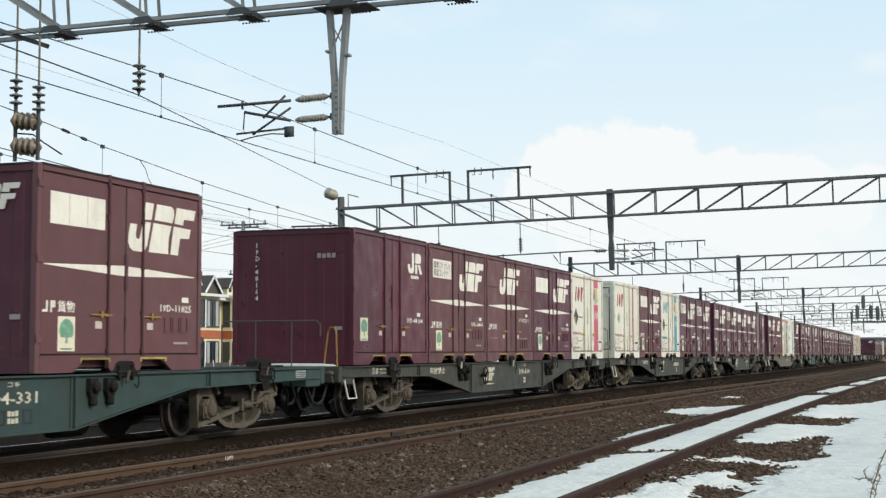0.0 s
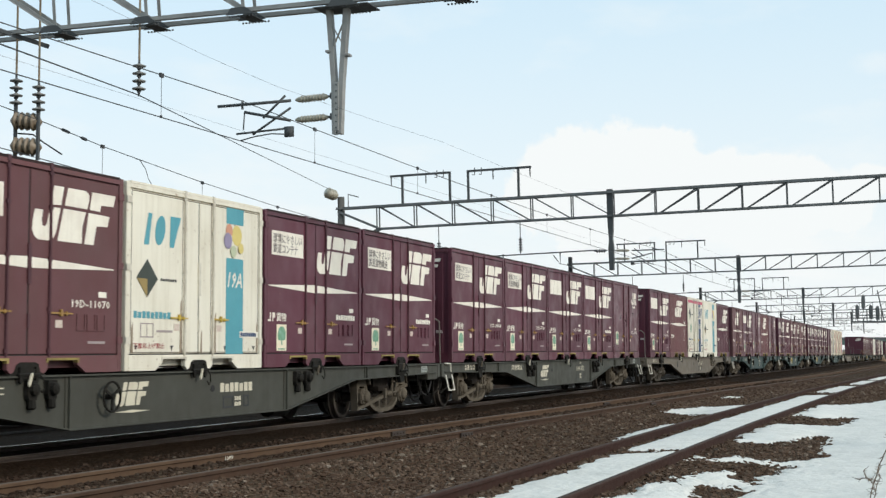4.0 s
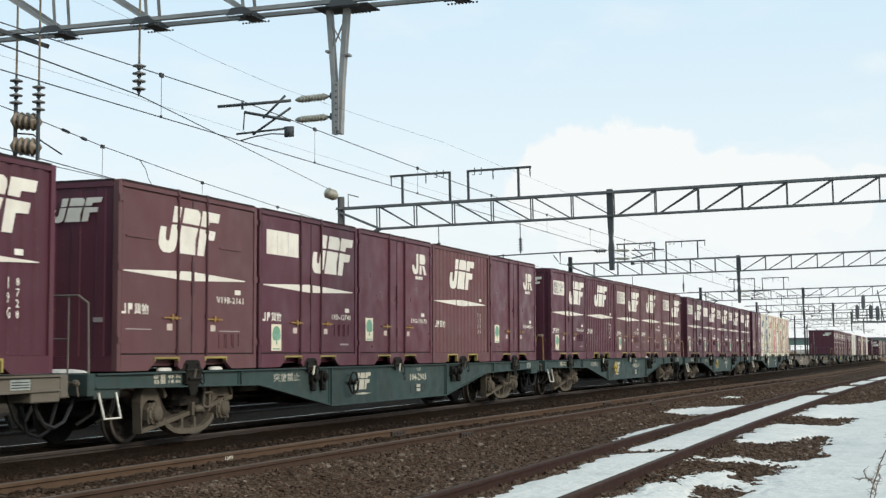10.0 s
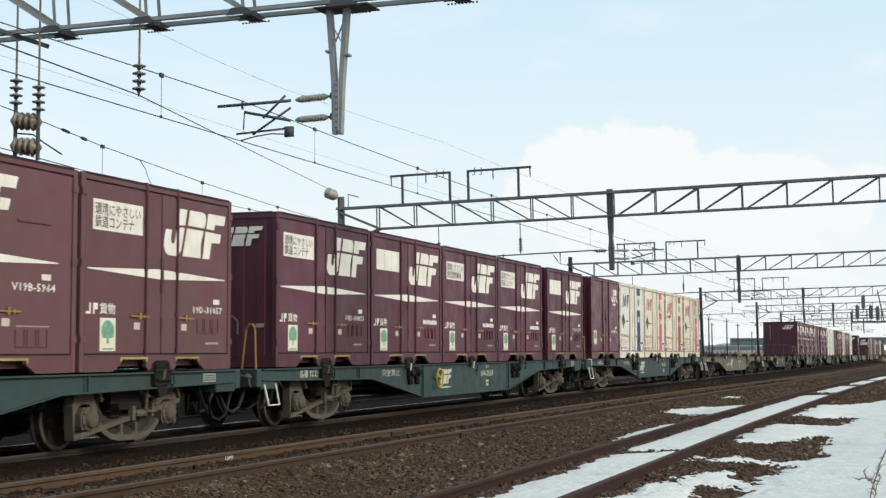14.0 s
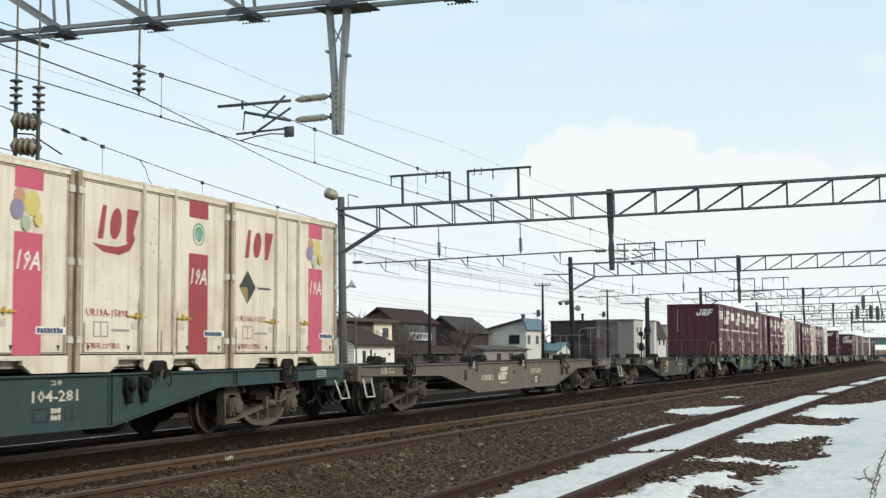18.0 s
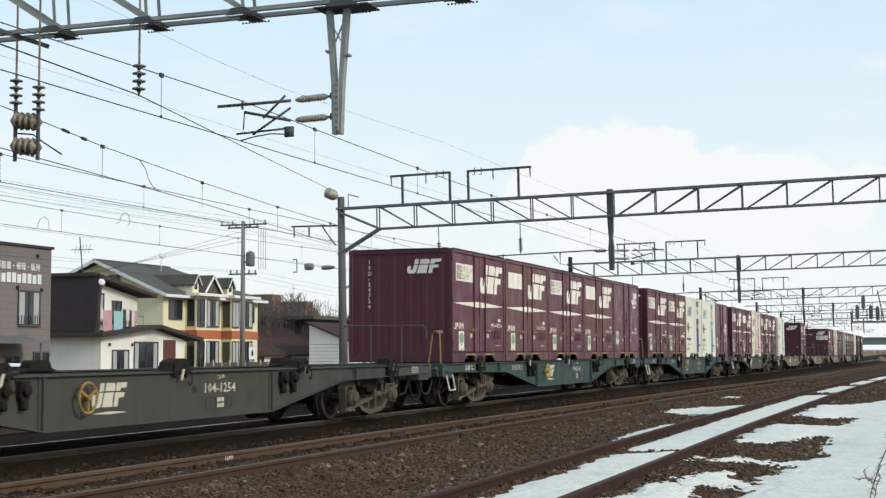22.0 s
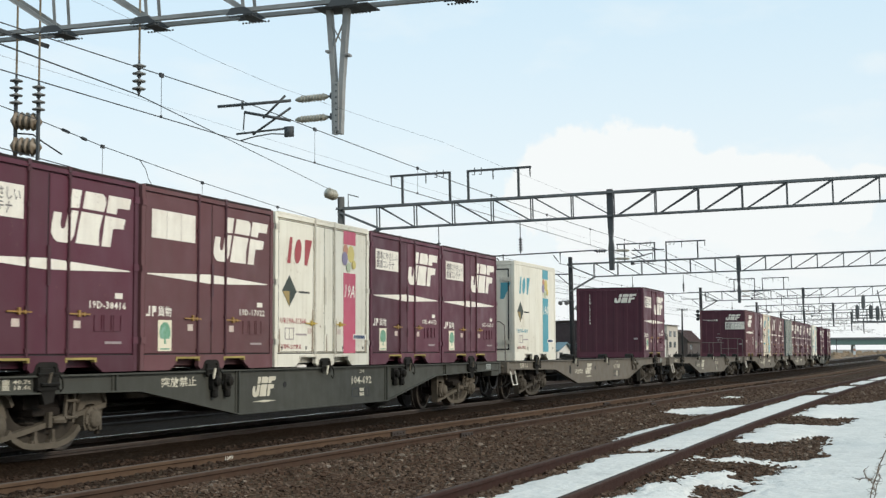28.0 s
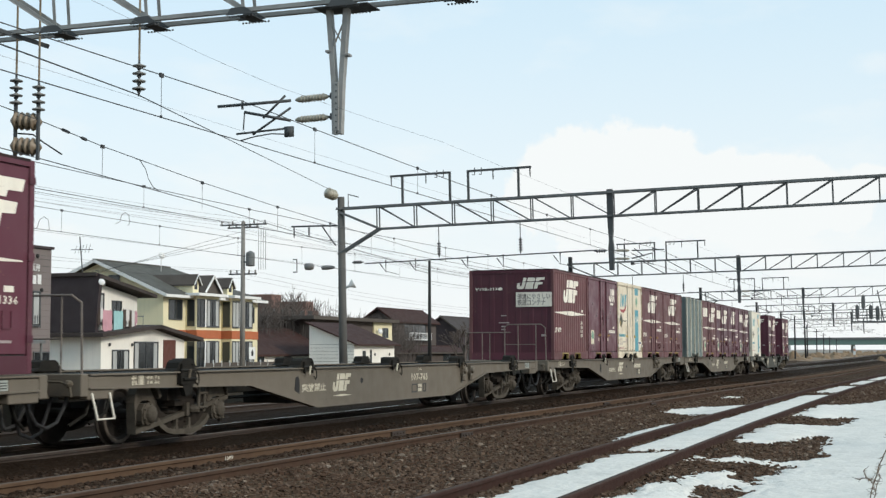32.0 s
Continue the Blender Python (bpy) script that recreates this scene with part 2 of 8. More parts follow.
material("diamond_ochre", (0.34, 0.245, 0.09), 0.6, stain=0.5, bump=0.0)
material("seam_dark", (0.070, 0.055, 0.042), 0.9, stain=0.5, stain_color=(0.25, 0.19, 0.13), stain_size=0.3, bump=0.0)
material("diamond_dark", (0.045, 0.055, 0.045), 0.6, bump=0.0)
material("yellow_paint", (0.52, 0.36, 0.045), 0.55, stain=0.4, stain_color=(0.22, 0.15, 0.05), stain_size=0.12, bump=0.05)
material("brass_handle", (0.33, 0.19, 0.05), 0.5, stain=0.4, stain_size=0.1)
material("rod_steel", (0.080, 0.030, 0.037), 0.5, stain=0.3, stain_size=0.2, metal=0.2)
material("rod_pale", (0.60, 0.56, 0.47), 0.5, stain=0.4, stain_color=(0.20, 0.13, 0.08), stain_size=0.15)
material("rubber", (0.018, 0.017, 0.017), 0.8)
material("wagon_blue", (0.036, 0.063, 0.059), 0.6, spec=0.25, stain=0.6, stain_color=(0.042, 0.045, 0.038), stain_size=0.8, streak=0.35, grain=0.10, spots=0.6, spot_color=(0.055, 0.035, 0.022), dent=0.015)
material("wagon_olive", (0.060, 0.060, 0.049), 0.65, spec=0.25, stain=0.45, stain_color=(0.040, 0.037, 0.030), stain_size=0.8, streak=0.35, grain=0.10, spots=0.6, spot_color=(0.055, 0.035, 0.022), dent=0.015)
material("wagon_grey", (0.145, 0.123, 0.096), 0.65, spec=0.25, stain=0.45, stain_color=(0.12, 0.105, 0.082), stain_size=0.8, streak=0.35, grain=0.10, spots=0.6, spot_color=(0.055, 0.035, 0.022), dent=0.015)
# web darker than its flanges: shade of the recess painted in
material("bogie_web_shade", (0.048, 0.040, 0.031), 0.9, spec=0.1, stain=0.7, stain_color=(0.022, 0.018, 0.015), stain_size=0.25, grain=0.2, bump=0.25)
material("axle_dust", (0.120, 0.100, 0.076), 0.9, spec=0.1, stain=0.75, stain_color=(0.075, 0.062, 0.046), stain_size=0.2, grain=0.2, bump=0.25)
material("plate_pale", (0.34, 0.37, 0.34), 0.6, stain=0.5, stain_color=(0.16, 0.17, 0.15), stain_size=0.12, bump=0.0)
material("rail_tan", (0.16, 0.135, 0.115), 0.6, stain=0.4, stain_size=0.15)
material("rail_grey", (0.085, 0.085, 0.085), 0.55, stain=0.3, stain_size=0.2)
# near-black base holds the shade below the wagon, paler stains the dust
material("bogie_dust_shade", (0.020, 0.016, 0.013), 0.85, spec=0.1, stain=0.5, stain_color=(0.040, 0.033, 0.026), stain_size=0.25, grain=0.15, bump=0.25)
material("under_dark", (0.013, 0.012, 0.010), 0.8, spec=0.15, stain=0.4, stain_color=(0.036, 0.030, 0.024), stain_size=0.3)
material("wheel_steel", (0.036, 0.029, 0.024), 0.65, stain=0.5, stain_color=(0.035, 0.028, 0.024), stain_size=0.2, metal=0.3)
material("tyre_worn", (0.13, 0.11, 0.09), 0.5, stain=0.5, stain_color=(0.08, 0.065, 0.05), stain_size=0.15, metal=0.3)
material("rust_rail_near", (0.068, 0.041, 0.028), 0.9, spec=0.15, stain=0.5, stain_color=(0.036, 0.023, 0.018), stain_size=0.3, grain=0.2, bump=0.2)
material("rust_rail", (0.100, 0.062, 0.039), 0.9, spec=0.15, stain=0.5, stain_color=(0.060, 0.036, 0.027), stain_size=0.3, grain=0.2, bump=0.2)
material("dark_rail", (0.042, 0.029, 0.022), 0.75, stain=0.4, stain_size=0.4)
material("rail_top_rusty", (0.105, 0.080, 0.063), 0.75, spec=0.18, stain=0.4, stain_size=0.3)
material("siding_head", (0.062, 0.042, 0.033), 0.85, spec=0.12, stain=0.4, stain_size=0.3)
material("rail_top_dull", (0.20, 0.165, 0.14), 0.5, metal=0.5, stain=0.3, stain_color=(0.10, 0.075, 0.06), stain_size=0.4)
material("rail_top_bright", (0.62, 0.61, 0.60), 0.18, metal=1.0, stain=0.1)
material("snow", (0.70, 0.67, 0.615), 0.75, stain=0.55, stain_color=(0.52, 0.50, 0.46), stain_size=0.45, grain=0.14, grain_size=0.03, bump=0.55, bump_size=0.09, spec=0.3)
material("gantry_steel", (0.155, 0.165, 0.165), 0.6, stain=0.4, stain_color=(0.075, 0.060, 0.052), stain_size=0.5, metal=0.2, spots=0.6, spot_color=(0.07, 0.045, 0.035))
material("gantry_galvanised", (0.30, 0.30, 0.285), 0.55, stain=0.45, stain_color=(0.13, 0.11, 0.10), stain_size=0.4, metal=0.1, spots=0.6, spot_color=(0.10, 0.065, 0.05))
material("mast_black", (0.026, 0.026, 0.027), 0.8, spec=0.2, stain=0.4, stain_color=(0.045, 0.043, 0.040), stain_size=0.6)
material("gantry_dark", (0.075, 0.080, 0.082), 0.65, stain=0.3, stain_size=0.5)
material("mast_concrete", (0.115, 0.112, 0.105), 0.85, stain=0.4, streak=0.35, stain_color=(0.07, 0.066, 0.06))
material("concrete_pole", (0.23, 0.22, 0.20), 0.85, stain=0.4, streak=0.3)
material("porcelain", (0.36, 0.33, 0.26), 0.35, stain=0.3, stain_size=0.1, spec=0.5)
material("porcelain_brown", (0.21, 0.16, 0.11), 0.4, stain=0.4, stain_color=(0.33, 0.28, 0.21), stain_size=0.05, spec=0.4)
material("porcelain_grey", (0.22, 0.22, 0.21), 0.35, stain=0.3, stain_size=0.1, spec=0.5)
material("wire", (0.045, 0.047, 0.050), 0.6, stain=0.0, bump=0.0)
material("earth", (0.19, 0.135, 0.085), 0.95, stain=0.6, stain_color=(0.09, 0.075, 0.05), stain_size=9.0, grain=0.2, grain_size=0.3, bump=0.4, bump_size=0.2)
material("wall_cream", (0.74, 0.67, 0.45), 0.8, stain=0.15, stain_size=2.0, streak=0.10, bump=0.05)
material("wall_white", (0.82, 0.79, 0.72), 0.8, stain=0.2, stain_size=2.0, streak=0.12, bump=0.05)
material("wall_grey", (0.195, 0.166, 0.158), 0.85, stain=0.25, stain_size=2.0, streak=0.10)
material("wall_offwhite", (0.60, 0.58, 0.53), 0.85, stain=0.25, stain_size=2.0, streak=0.15)
material("wall_stone", (0.255, 0.225, 0.205), 0.85, stain=0.2, stain_size=2.5, streak=0.12)
material("wall_cream_dull", (0.50, 0.46, 0.40), 0.85, stain=0.25, stain_size=2.0, streak=0.15)
material("wall_brown", (0.040, 0.028, 0.030), 0.7, stain=0.25, stain_size=2.0)
material("wall_terracotta", (0.43, 0.13, 0.055), 0.8, stain=0.2)
material("roof_dark", (0.095, 0.082, 0.072), 0.85, spec=0.15, stain=0.3, stain_size=1.5, streak=0.2)
material("roof_slate", (0.100, 0.097, 0.086), 0.8, spec=0.15, stain=0.35, stain_size=1.2, streak=0.3)
material("roof_umber", (0.062, 0.050, 0.046), 0.75, spec=0.15, stain=0.4, stain_size=1.0, streak=0.3)
material("roof_brown", (0.055, 0.030, 0.026), 0.8, spec=0.12, stain=0.35, stain_size=1.5, streak=0.2)
material("roof_blue", (0.105, 0.175, 0.20), 0.6, stain=0.3, stain_size=1.5)
material("trim_white", (0.74, 0.74, 0.72), 0.6, stain=0.15)
material("glass_dark", (0.020, 0.024, 0.026), 0.08, stain=0.0, grain=0.0, bump=0.0, spec=0.6)
material("curtain", (0.42, 0.43, 0.42), 0.9, streak=0.4)
material("door_red", (0.115, 0.040, 0.028), 0.6)
material("cloth_pink", (0.55, 0.30, 0.34), 0.9)
material("cloth_aqua", (0.33, 0.55, 0.55), 0.9)
material("cloth_white", (0.62, 0.60, 0.58), 0.9)
material("cloth_dark", (0.08, 0.06, 0.05), 0.9)
material("van_paint", (0.70, 0.71, 0.71), 0.3, stain=0.1)
material("bark", (0.075, 0.060, 0.050), 0.9, stain=0.4, stain_size=0.4)
material("twig", (0.085, 0.068, 0.060), 0.9, stain=0.3, stain_size=0.8)
material("conifer", (0.030, 0.040, 0.028), 0.9, stain=0.4, stain_size=0.5)
material("brick_far", (0.17, 0.095, 0.078), 0.9, stain=0.3, stain_size=3.0)
material("dry_tuft", (0.24, 0.165, 0.10), 0.95, stain=0.6, stain_color=(0.13, 0.085, 0.055), stain_size=6.0, grain=0.2)
material("dry_grass", (0.14, 0.095, 0.06), 0.9)
material("bridge_green", (0.15, 0.235, 0.205), 0.7)
material("far_town", (0.20, 0.21, 0.22), 0.9, stain=0.5, stain_size=40.0)
material("far_wood", (0.075, 0.064, 0.058), 0.95, stain=0.5, stain_size=15.0)
ballast_material()
ballast_material("ballast_old", 1.30)         # older, paler stone between the siding and the middle track
ballast_material("ballast_soot_shade", 0.31)      # running line: oil, brake dust and the train's shade put into the colour
stone_material()
# stones along the train carry its shade in their darker tone, with the soot
stone_material("stones_soot_shade", 0.38)


# ---------------------------------------------------------------- the line bears away a little in the distance
def drift(x):
    """Sideways drift of the masts and wires."""
    if x < 40.0:
        return 0.0
    return 0.009 * (x - 40.0) ** 2 / 80.0 if x < 80.0 else 0.009 * (x - 60.0)


def bend(x):
    """Sideways drift of the running lines."""
    return -0.10 * min(1.0, max(0.0, (x - 36.0) / 24.0))


def drop(x):
    """Fall of the line beyond the first two gantries."""
    return -0.0035 * max(0.0, min(x, 250.0) - 45.0)


# ---------------------------------------------------------------- mesh helpers
def b_box(bm, x0, x1, y0, y1, z0, z1):
    vs = [bm.verts.new((x, y, z)) for x in (x0, x1) for y in (y0, y1) for z in (z0, z1)]
    for q in ((0, 1, 3, 2), (4, 6, 7, 5), (0, 4, 5, 1), (2, 3, 7, 6), (0, 2, 6, 4), (1, 5, 7, 3)):
        bm.faces.new([vs[i] for i in q])


def b_prism(bm, poly, a0, a1, axis="y"):
    """Extrudes a closed outline. axis y: outline in x, z; axis x: outline in y, z; axis z: outline in x, y."""
    def put(p, a):
        return {"y": (p[0], a, p[1]), "x": (a, p[0], p[1]), "z": (p[0], p[1], a)}[axis]
    lo = [bm.verts.new(put(p, a0)) for p in poly]
    hi = [bm.verts.new(put(p, a1)) for p in poly]
    n = len(poly)
    bm.faces.new(lo)
    bm.faces.new(hi[::-1])
    for i in range(n):
        bm.faces.new((lo[i], hi[i], hi[(i + 1) % n], lo[(i + 1) % n]))


def b_tube(bm, p, q, r0, r1=None, n=8):
    p, q = Vector(p), Vector(q)
    r1 = r0 if r1 is None else r1
    d = (q - p).normalized()
    a = d.orthogonal().normalized()
    b = d.cross(a)
    lo, hi = [], []
    for i in range(n):
        w = 2 * math.pi * i / n
        v = a * math.cos(w) + b * math.sin(w)
        lo.append(bm.verts.new(p + v * r0))
        hi.append(bm.verts.new(q + v * r1))
    for i in range(n):
        bm.faces.new((lo[i], lo[(i + 1) % n], hi[(i + 1) % n], hi[i]))
    bm.faces.new(lo[::-1])
    bm.faces.new(hi)


def b_path(bm, pts, r, n=6):
    """One unbroken round bar along the points, mitred at its bends."""
    pts = [Vector(p) for p in pts]
    legs = [(q - p).normalized() for p, q in zip(pts, pts[1:])]
    side = legs[0].orthogonal().normalized()
    rings = []
    for i, p in enumerate(pts):
        a, b = legs[max(0, i - 1)], legs[min(i, len(legs) - 1)]
        d = (a + b).normalized() if (a + b).length > 1e-4 else b
        side = (side - d * side.dot(d)).normalized()
        up = d.cross(side)
        rings.append([bm.verts.new(p + r * (math.cos(math.tau * k / n) * side + math.sin(math.tau * k / n) * up)) for k in range(n)])
    for u, v in zip(rings, rings[1:]):
        for k in range(n):
            bm.faces.new((u[k], u[(k + 1) % n], v[(k + 1) % n], v[k]))
    bm.faces.new(list(reversed(rings[0])))
    bm.faces.new(rings[-1])


def b_lathe(bm, prof, p, d, n=14):
    """Turns a profile of (along, radius) pairs round the line from p along d."""
    p, d = Vector(p), Vector(d).normalized()
    a = d.orthogonal().normalized()
    b = d.cross(a)
    rings = []
    for s, r in prof:
        rings.append([bm.verts.new(p + d * s + (a * math.cos(2 * math.pi * i / n) + b * math.sin(2 * math.pi * i / n)) * max(r, 0.0005)) for i in range(n)])
    for u, v in zip(rings, rings[1:]):
        for i in range(n):
            bm.faces.new((u[i], u[(i + 1) % n], v[(i + 1) % n], v[i]))
    bm.faces.new(rings[0][::-1])
    bm.faces.new(rings[-1])


def b_bar(bm, p, q, w, h):
    """A straight bar of rectangular section from p to q (w: level, h: upright)."""
    p, q = Vector(p), Vector(q)
    d = (q - p).normalized()
    up = Vector((0, 0, 1)) if abs(d.z) < 0.95 else Vector((1, 0, 0))
    a = d.cross(up).normalized()
    b = a.cross(d).normalized()
    vs = [bm.verts.new(o + a * (sx * w / 2) + b * (sz * h / 2)) for o in (p, q) for sx in (-1, 1) for sz in (-1, 1)]
    for f in ((0, 1, 3, 2), (4, 6, 7, 5), (0, 4, 5, 1), (2, 3, 7, 6), (0, 2, 6, 4), (1, 5, 7, 3)):
        bm.faces.new([vs[i] for i in f])


def b_angle(bm, p, q, s, t=0.012):
    """An L-section steel angle from p to q with legs of s."""
    b_bar(bm, p, q, s, t)
    p, q = Vector(p), Vector(q)
    d = (q - p).normalized()
    up = Vector((0, 0, 1)) if abs(d.z) < 0.95 else Vector((1, 0, 0))
    a = d.cross(up).normalized()
    b = a.cross(d).normalized()
    o = a * (s / 2 - t / 2) + b * (s / 2)
    b_bar(bm, p + o, q + o, t, s)


MESHES = {}


def mesh_of(key, build, smooth=False, bevel=0.0):
    if key in MESHES:
        return MESHES[key]
    bm = bmesh.new()
    build(bm)
    if bevel > 0:
        bmesh.ops.bevel(bm, geom=bm.edges[:], offset=bevel, segments=1, affect="EDGES", clamp_overlap=True)
    bmesh.ops.recalc_face_normals(bm, faces=bm.faces)
    me = bpy.data.meshes.new(key)
    bm.to_mesh(me)
    bm.free()
    if smooth:
        me.polygons.foreach_set("use_smooth", [True] * len(me.polygons))
    MESHES[key] = me
    return me


def part(name, key, build, mat, parent=None, label="", at=None, smooth=False, bevel=0.0):
    """One mesh object; alike parts share the mesh named by key and material."""
    k = f"{key}:{mat}"
    fresh = k not in MESHES
    me = mesh_of(k, build, smooth, bevel)
    if fresh:
        me.materials.append(MATS[mat])
    ob = new(name, me)
    if parent is not None:
        ob.parent = parent
    if at is not None:
        ob.matrix_basis = at
    if label:
        tagged(ob, label)
    return ob


def thing(name, label, category, group="", kind="", at=None):
    ob = new(name)
    ob.empty_display_size = 0.2
    if at is not None:
        ob.matrix_basis = at
    return tagged(ob, label, category, group, kind)


TEXTS = {}


def text_mesh(body, mat, width, height, slant=0.0):
    """Flat lettering in x, z, facing -y, stretched to width by height with its lower corner at the origin."""
    key = (body, mat, round(width, 2), round(height, 2), slant)
    if key in TEXTS:
        return TEXTS[key]
    cu = bpy.data.curves.new("lettering", "FONT")
    cu.body, cu.size, cu.resolution_u, cu.fill_mode = body, 1.0, 1, "FRONT"
    cu.space_line, cu.offset, cu.shear = 0.95, 0.014, slant
    ob = new("lettering_source", cu)
    bpy.context.view_layer.update()
    me = bpy.data.meshes.new_from_object(ob.evaluated_get(bpy.context.evaluated_depsgraph_get()))
    bpy.data.objects.remove(ob)
    co = np.empty(len(me.vertices) * 3, "f")
    me.vertices.foreach_get("co", co)
    co = co.reshape(-1, 3)
    lo, hi = co.min(0), co.max(0)
    x = (co[:, 0] - lo[0]) / max(1e-4, hi[0] - lo[0]) * width
    z = (co[:, 1] - lo[1]) / max(1e-4, hi[1] - lo[1]) * height
    co = np.stack([x, np.zeros_like(x), z], 1)
    me.vertices.foreach_set("co", co.ravel())
    me.materials.clear()
    me.materials.append(MATS[mat])
    TEXTS[key] = me
    return me


def lettering(body, mat, x, y, z, width, height, parent, label="", turn=0, slant=0.0):
    ob = new("lettering", text_mesh(body, mat, width, height, slant))
    ob.parent = parent
    ob.matrix_basis = pose(x, y, z, 0, 0, turn)
    if label:
        tagged(ob, label)
    return ob

# ---------------------------------------------------------------- ground, one sheet to the horizon
def mid_line(x):
    """Level line of the middle track, which drifts slowly from the running line."""
    x = min(max(x, -20.0), 140.0)
    return -3.16 - 0.017 * (min(x, 20.0) - 9.0) - 0.036 * max(0.0, min(x, 72.0) - 20.0) - 0.010 * max(0.0, x - 72.0)


def siding_line(x):
    """Level line of the siding, which bears away beyond its first rail lengths."""
    u = min(max(0.0, x - 24.0), 52.0)
    return -7.30 - 0.010 * u - 0.0002 * u * u - 0.031 * max(0.0, min(x, 200.0) - 76.0)


def ground_z(x, y):
    z = -0.20
    for c, top in ((0.0, -0.050), (mid_line(x), -0.085), (siding_line(x), -0.100), (4.3, -0.15), (8.6, -0.15)):
        d = abs(y - c)
        if d < 1.7:
            z = max(z, top - (top + 0.20) * max(0.0, d - 0.8) / 0.9)
    if y > 14:
        z -= 0.70 * min(1.0, (y - 14) / 3.0)
    z += drop(x) * (1.0 if y < 12.0 else max(0.0, (20.0 - y) / 8.0))
    if -13 < y < 11 and -6 < x < 90:
        z += 0.018 * noise.noise((x * 1.3, y * 1.3, 0.0))
    return z


def build_ground():
    xs = [-2500, -600, -150, -40] + [-12 + 0.5 * i for i in range(150)] + [64 + 3 * i for i in range(40)] + [200, 260, 400, 700, 1200, 2000, 3500]
    ys = [-3000, -900, -250, -70, -25] + [-14 + 0.25 * i for i in range(110)] + [14, 16, 20, 28, 40, 60, 100, 200, 500, 1200, 3000]
    nx, ny = len(xs), len(ys)
    verts = [(x, y, ground_z(x, y)) for x in xs for y in ys]
    faces = [(i * ny + j, (i + 1) * ny + j, (i + 1) * ny + j + 1, i * ny + j + 1) for i in range(nx - 1) for j in range(ny - 1)]
    me = bpy.data.meshes.new("ground")
    me.from_pydata(verts, [], faces)
    me.materials.append(M("ballast"))
    me.materials.append(M("earth"))
    me.materials.append(M("ballast_soot_shade"))
    me.materials.append(M("ballast_old"))
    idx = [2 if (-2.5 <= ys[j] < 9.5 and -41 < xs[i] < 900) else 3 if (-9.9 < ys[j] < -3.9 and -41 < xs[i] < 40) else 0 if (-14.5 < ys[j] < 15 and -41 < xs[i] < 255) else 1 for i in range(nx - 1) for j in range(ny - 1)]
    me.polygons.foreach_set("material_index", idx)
    me.polygons.foreach_set("use_smooth", [True] * len(me.polygons))
    tagged(new("ground", me), "dark brown railway ballast with earth beyond it", "ground", kind="structure")


build_ground()


def build_stones():
    """Loose crushed stone over the near tracks, one field of stuff."""
    rng = np.random.default_rng(4)
    n = 100000
    x = 9.0 + 56.0 * rng.random(n) ** 2.2
    y = -9.9 + 8.7 * rng.random(n)
    mid = np.array([mid_line(a) for a in x])
    keep = (y < -0.95) & ((np.abs(y - mid) > 0.66) | (rng.random(n) < 0.40))
    keep &= np.array([k and (b > -4.6 or snow_field(a, b) < 0.05) for a, b, k in zip(x, y, keep)])
    x, y = x[keep], y[keep]
    n = len(x)
    base = np.array([(-1, -1, -0.7), (1, -1, -0.7), (1, 1, -0.7), (-1, 1, -0.7), (-0.7, -0.7, 0.7), (0.7, -0.7, 0.7), (0.7, 0.7, 0.7), (-0.7, 0.7, 0.7)], float)
    quads = np.array([(4, 5, 6, 7), (0, 1, 5, 4), (1, 2, 6, 5), (2, 3, 7, 6), (3, 0, 4, 7)])
    size = (0.011 + 0.020 * rng.random(n) ** 2.2) * (1.0 + 0.016 * np.maximum(0.0, x - 24.0))
    v = base[None] * (1 + 0.45 * (rng.random((n, 8, 3)) - 0.5) * 2)
    shape = 0.65 + 0.75 * rng.random((n, 3))
    shape[:, 2] *= 0.62
    v *= (size[:, None] * shape)[:, None, :]
    a = rng.random(n) * math.tau
    c, s = np.cos(a)[:, None], np.sin(a)[:, None]
    tilt = (rng.random((n, 1)) - 0.5) * 1.1
    vx, vy, vz = v[..., 0], v[..., 1], v[..., 2]
    vx, vz = vx + vz * tilt, vz - vx * tilt
    gx, gy = vx * c - vy * s, vx * s + vy * c
    z0 = np.array([ground_z(p, q) for p, q in zip(x, y)])
    co = np.stack([gx + x[:, None], gy + y[:, None], vz + (z0 + size * 0.25)[:, None]], -1).reshape(-1, 3)
    fc = (quads[None] + (np.arange(n) * 8)[:, None, None]).reshape(-1, 4)
    me = bpy.data.meshes.new("ballast_stones")
    me.from_pydata(co.tolist(), [], fc.tolist())
    me.materials.append(M("stones"))
    me.materials.append(M("stones_soot_shade"))
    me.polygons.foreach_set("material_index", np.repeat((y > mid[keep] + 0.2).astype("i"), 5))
    tagged(new("ballast_stones", me), "loose brown and grey crushed stone between the tracks", "ballast", kind="stuff")


# ---------------------------------------------------------------- rails
RAIL = [(-0.065, -0.150), (0.065, -0.150), (0.065, -0.138), (0.012, -0.118), (0.010, -0.045), (0.034, -0.036), (0.034, -0.010), (0.026, -0.002),
        (-0.026, -0.002), (-0.034, -0.010), (-0.034, -0.036), (-0.010, -0.045), (-0.012, -0.118), (-0.065, -0.138)]


def sweep_rail(bm, line, xs, poly):
    rings = [[bm.verts.new((x, line(x) + p[0], p[1] + 0.02 + drop(x))) for p in poly] for x in xs]
    n = len(poly)
    for u, v in zip(rings, rings[1:]):
        for i in range(n):
            bm.faces.new((u[i], u[(i + 1) % n], v[(i + 1) % n], v[i]))


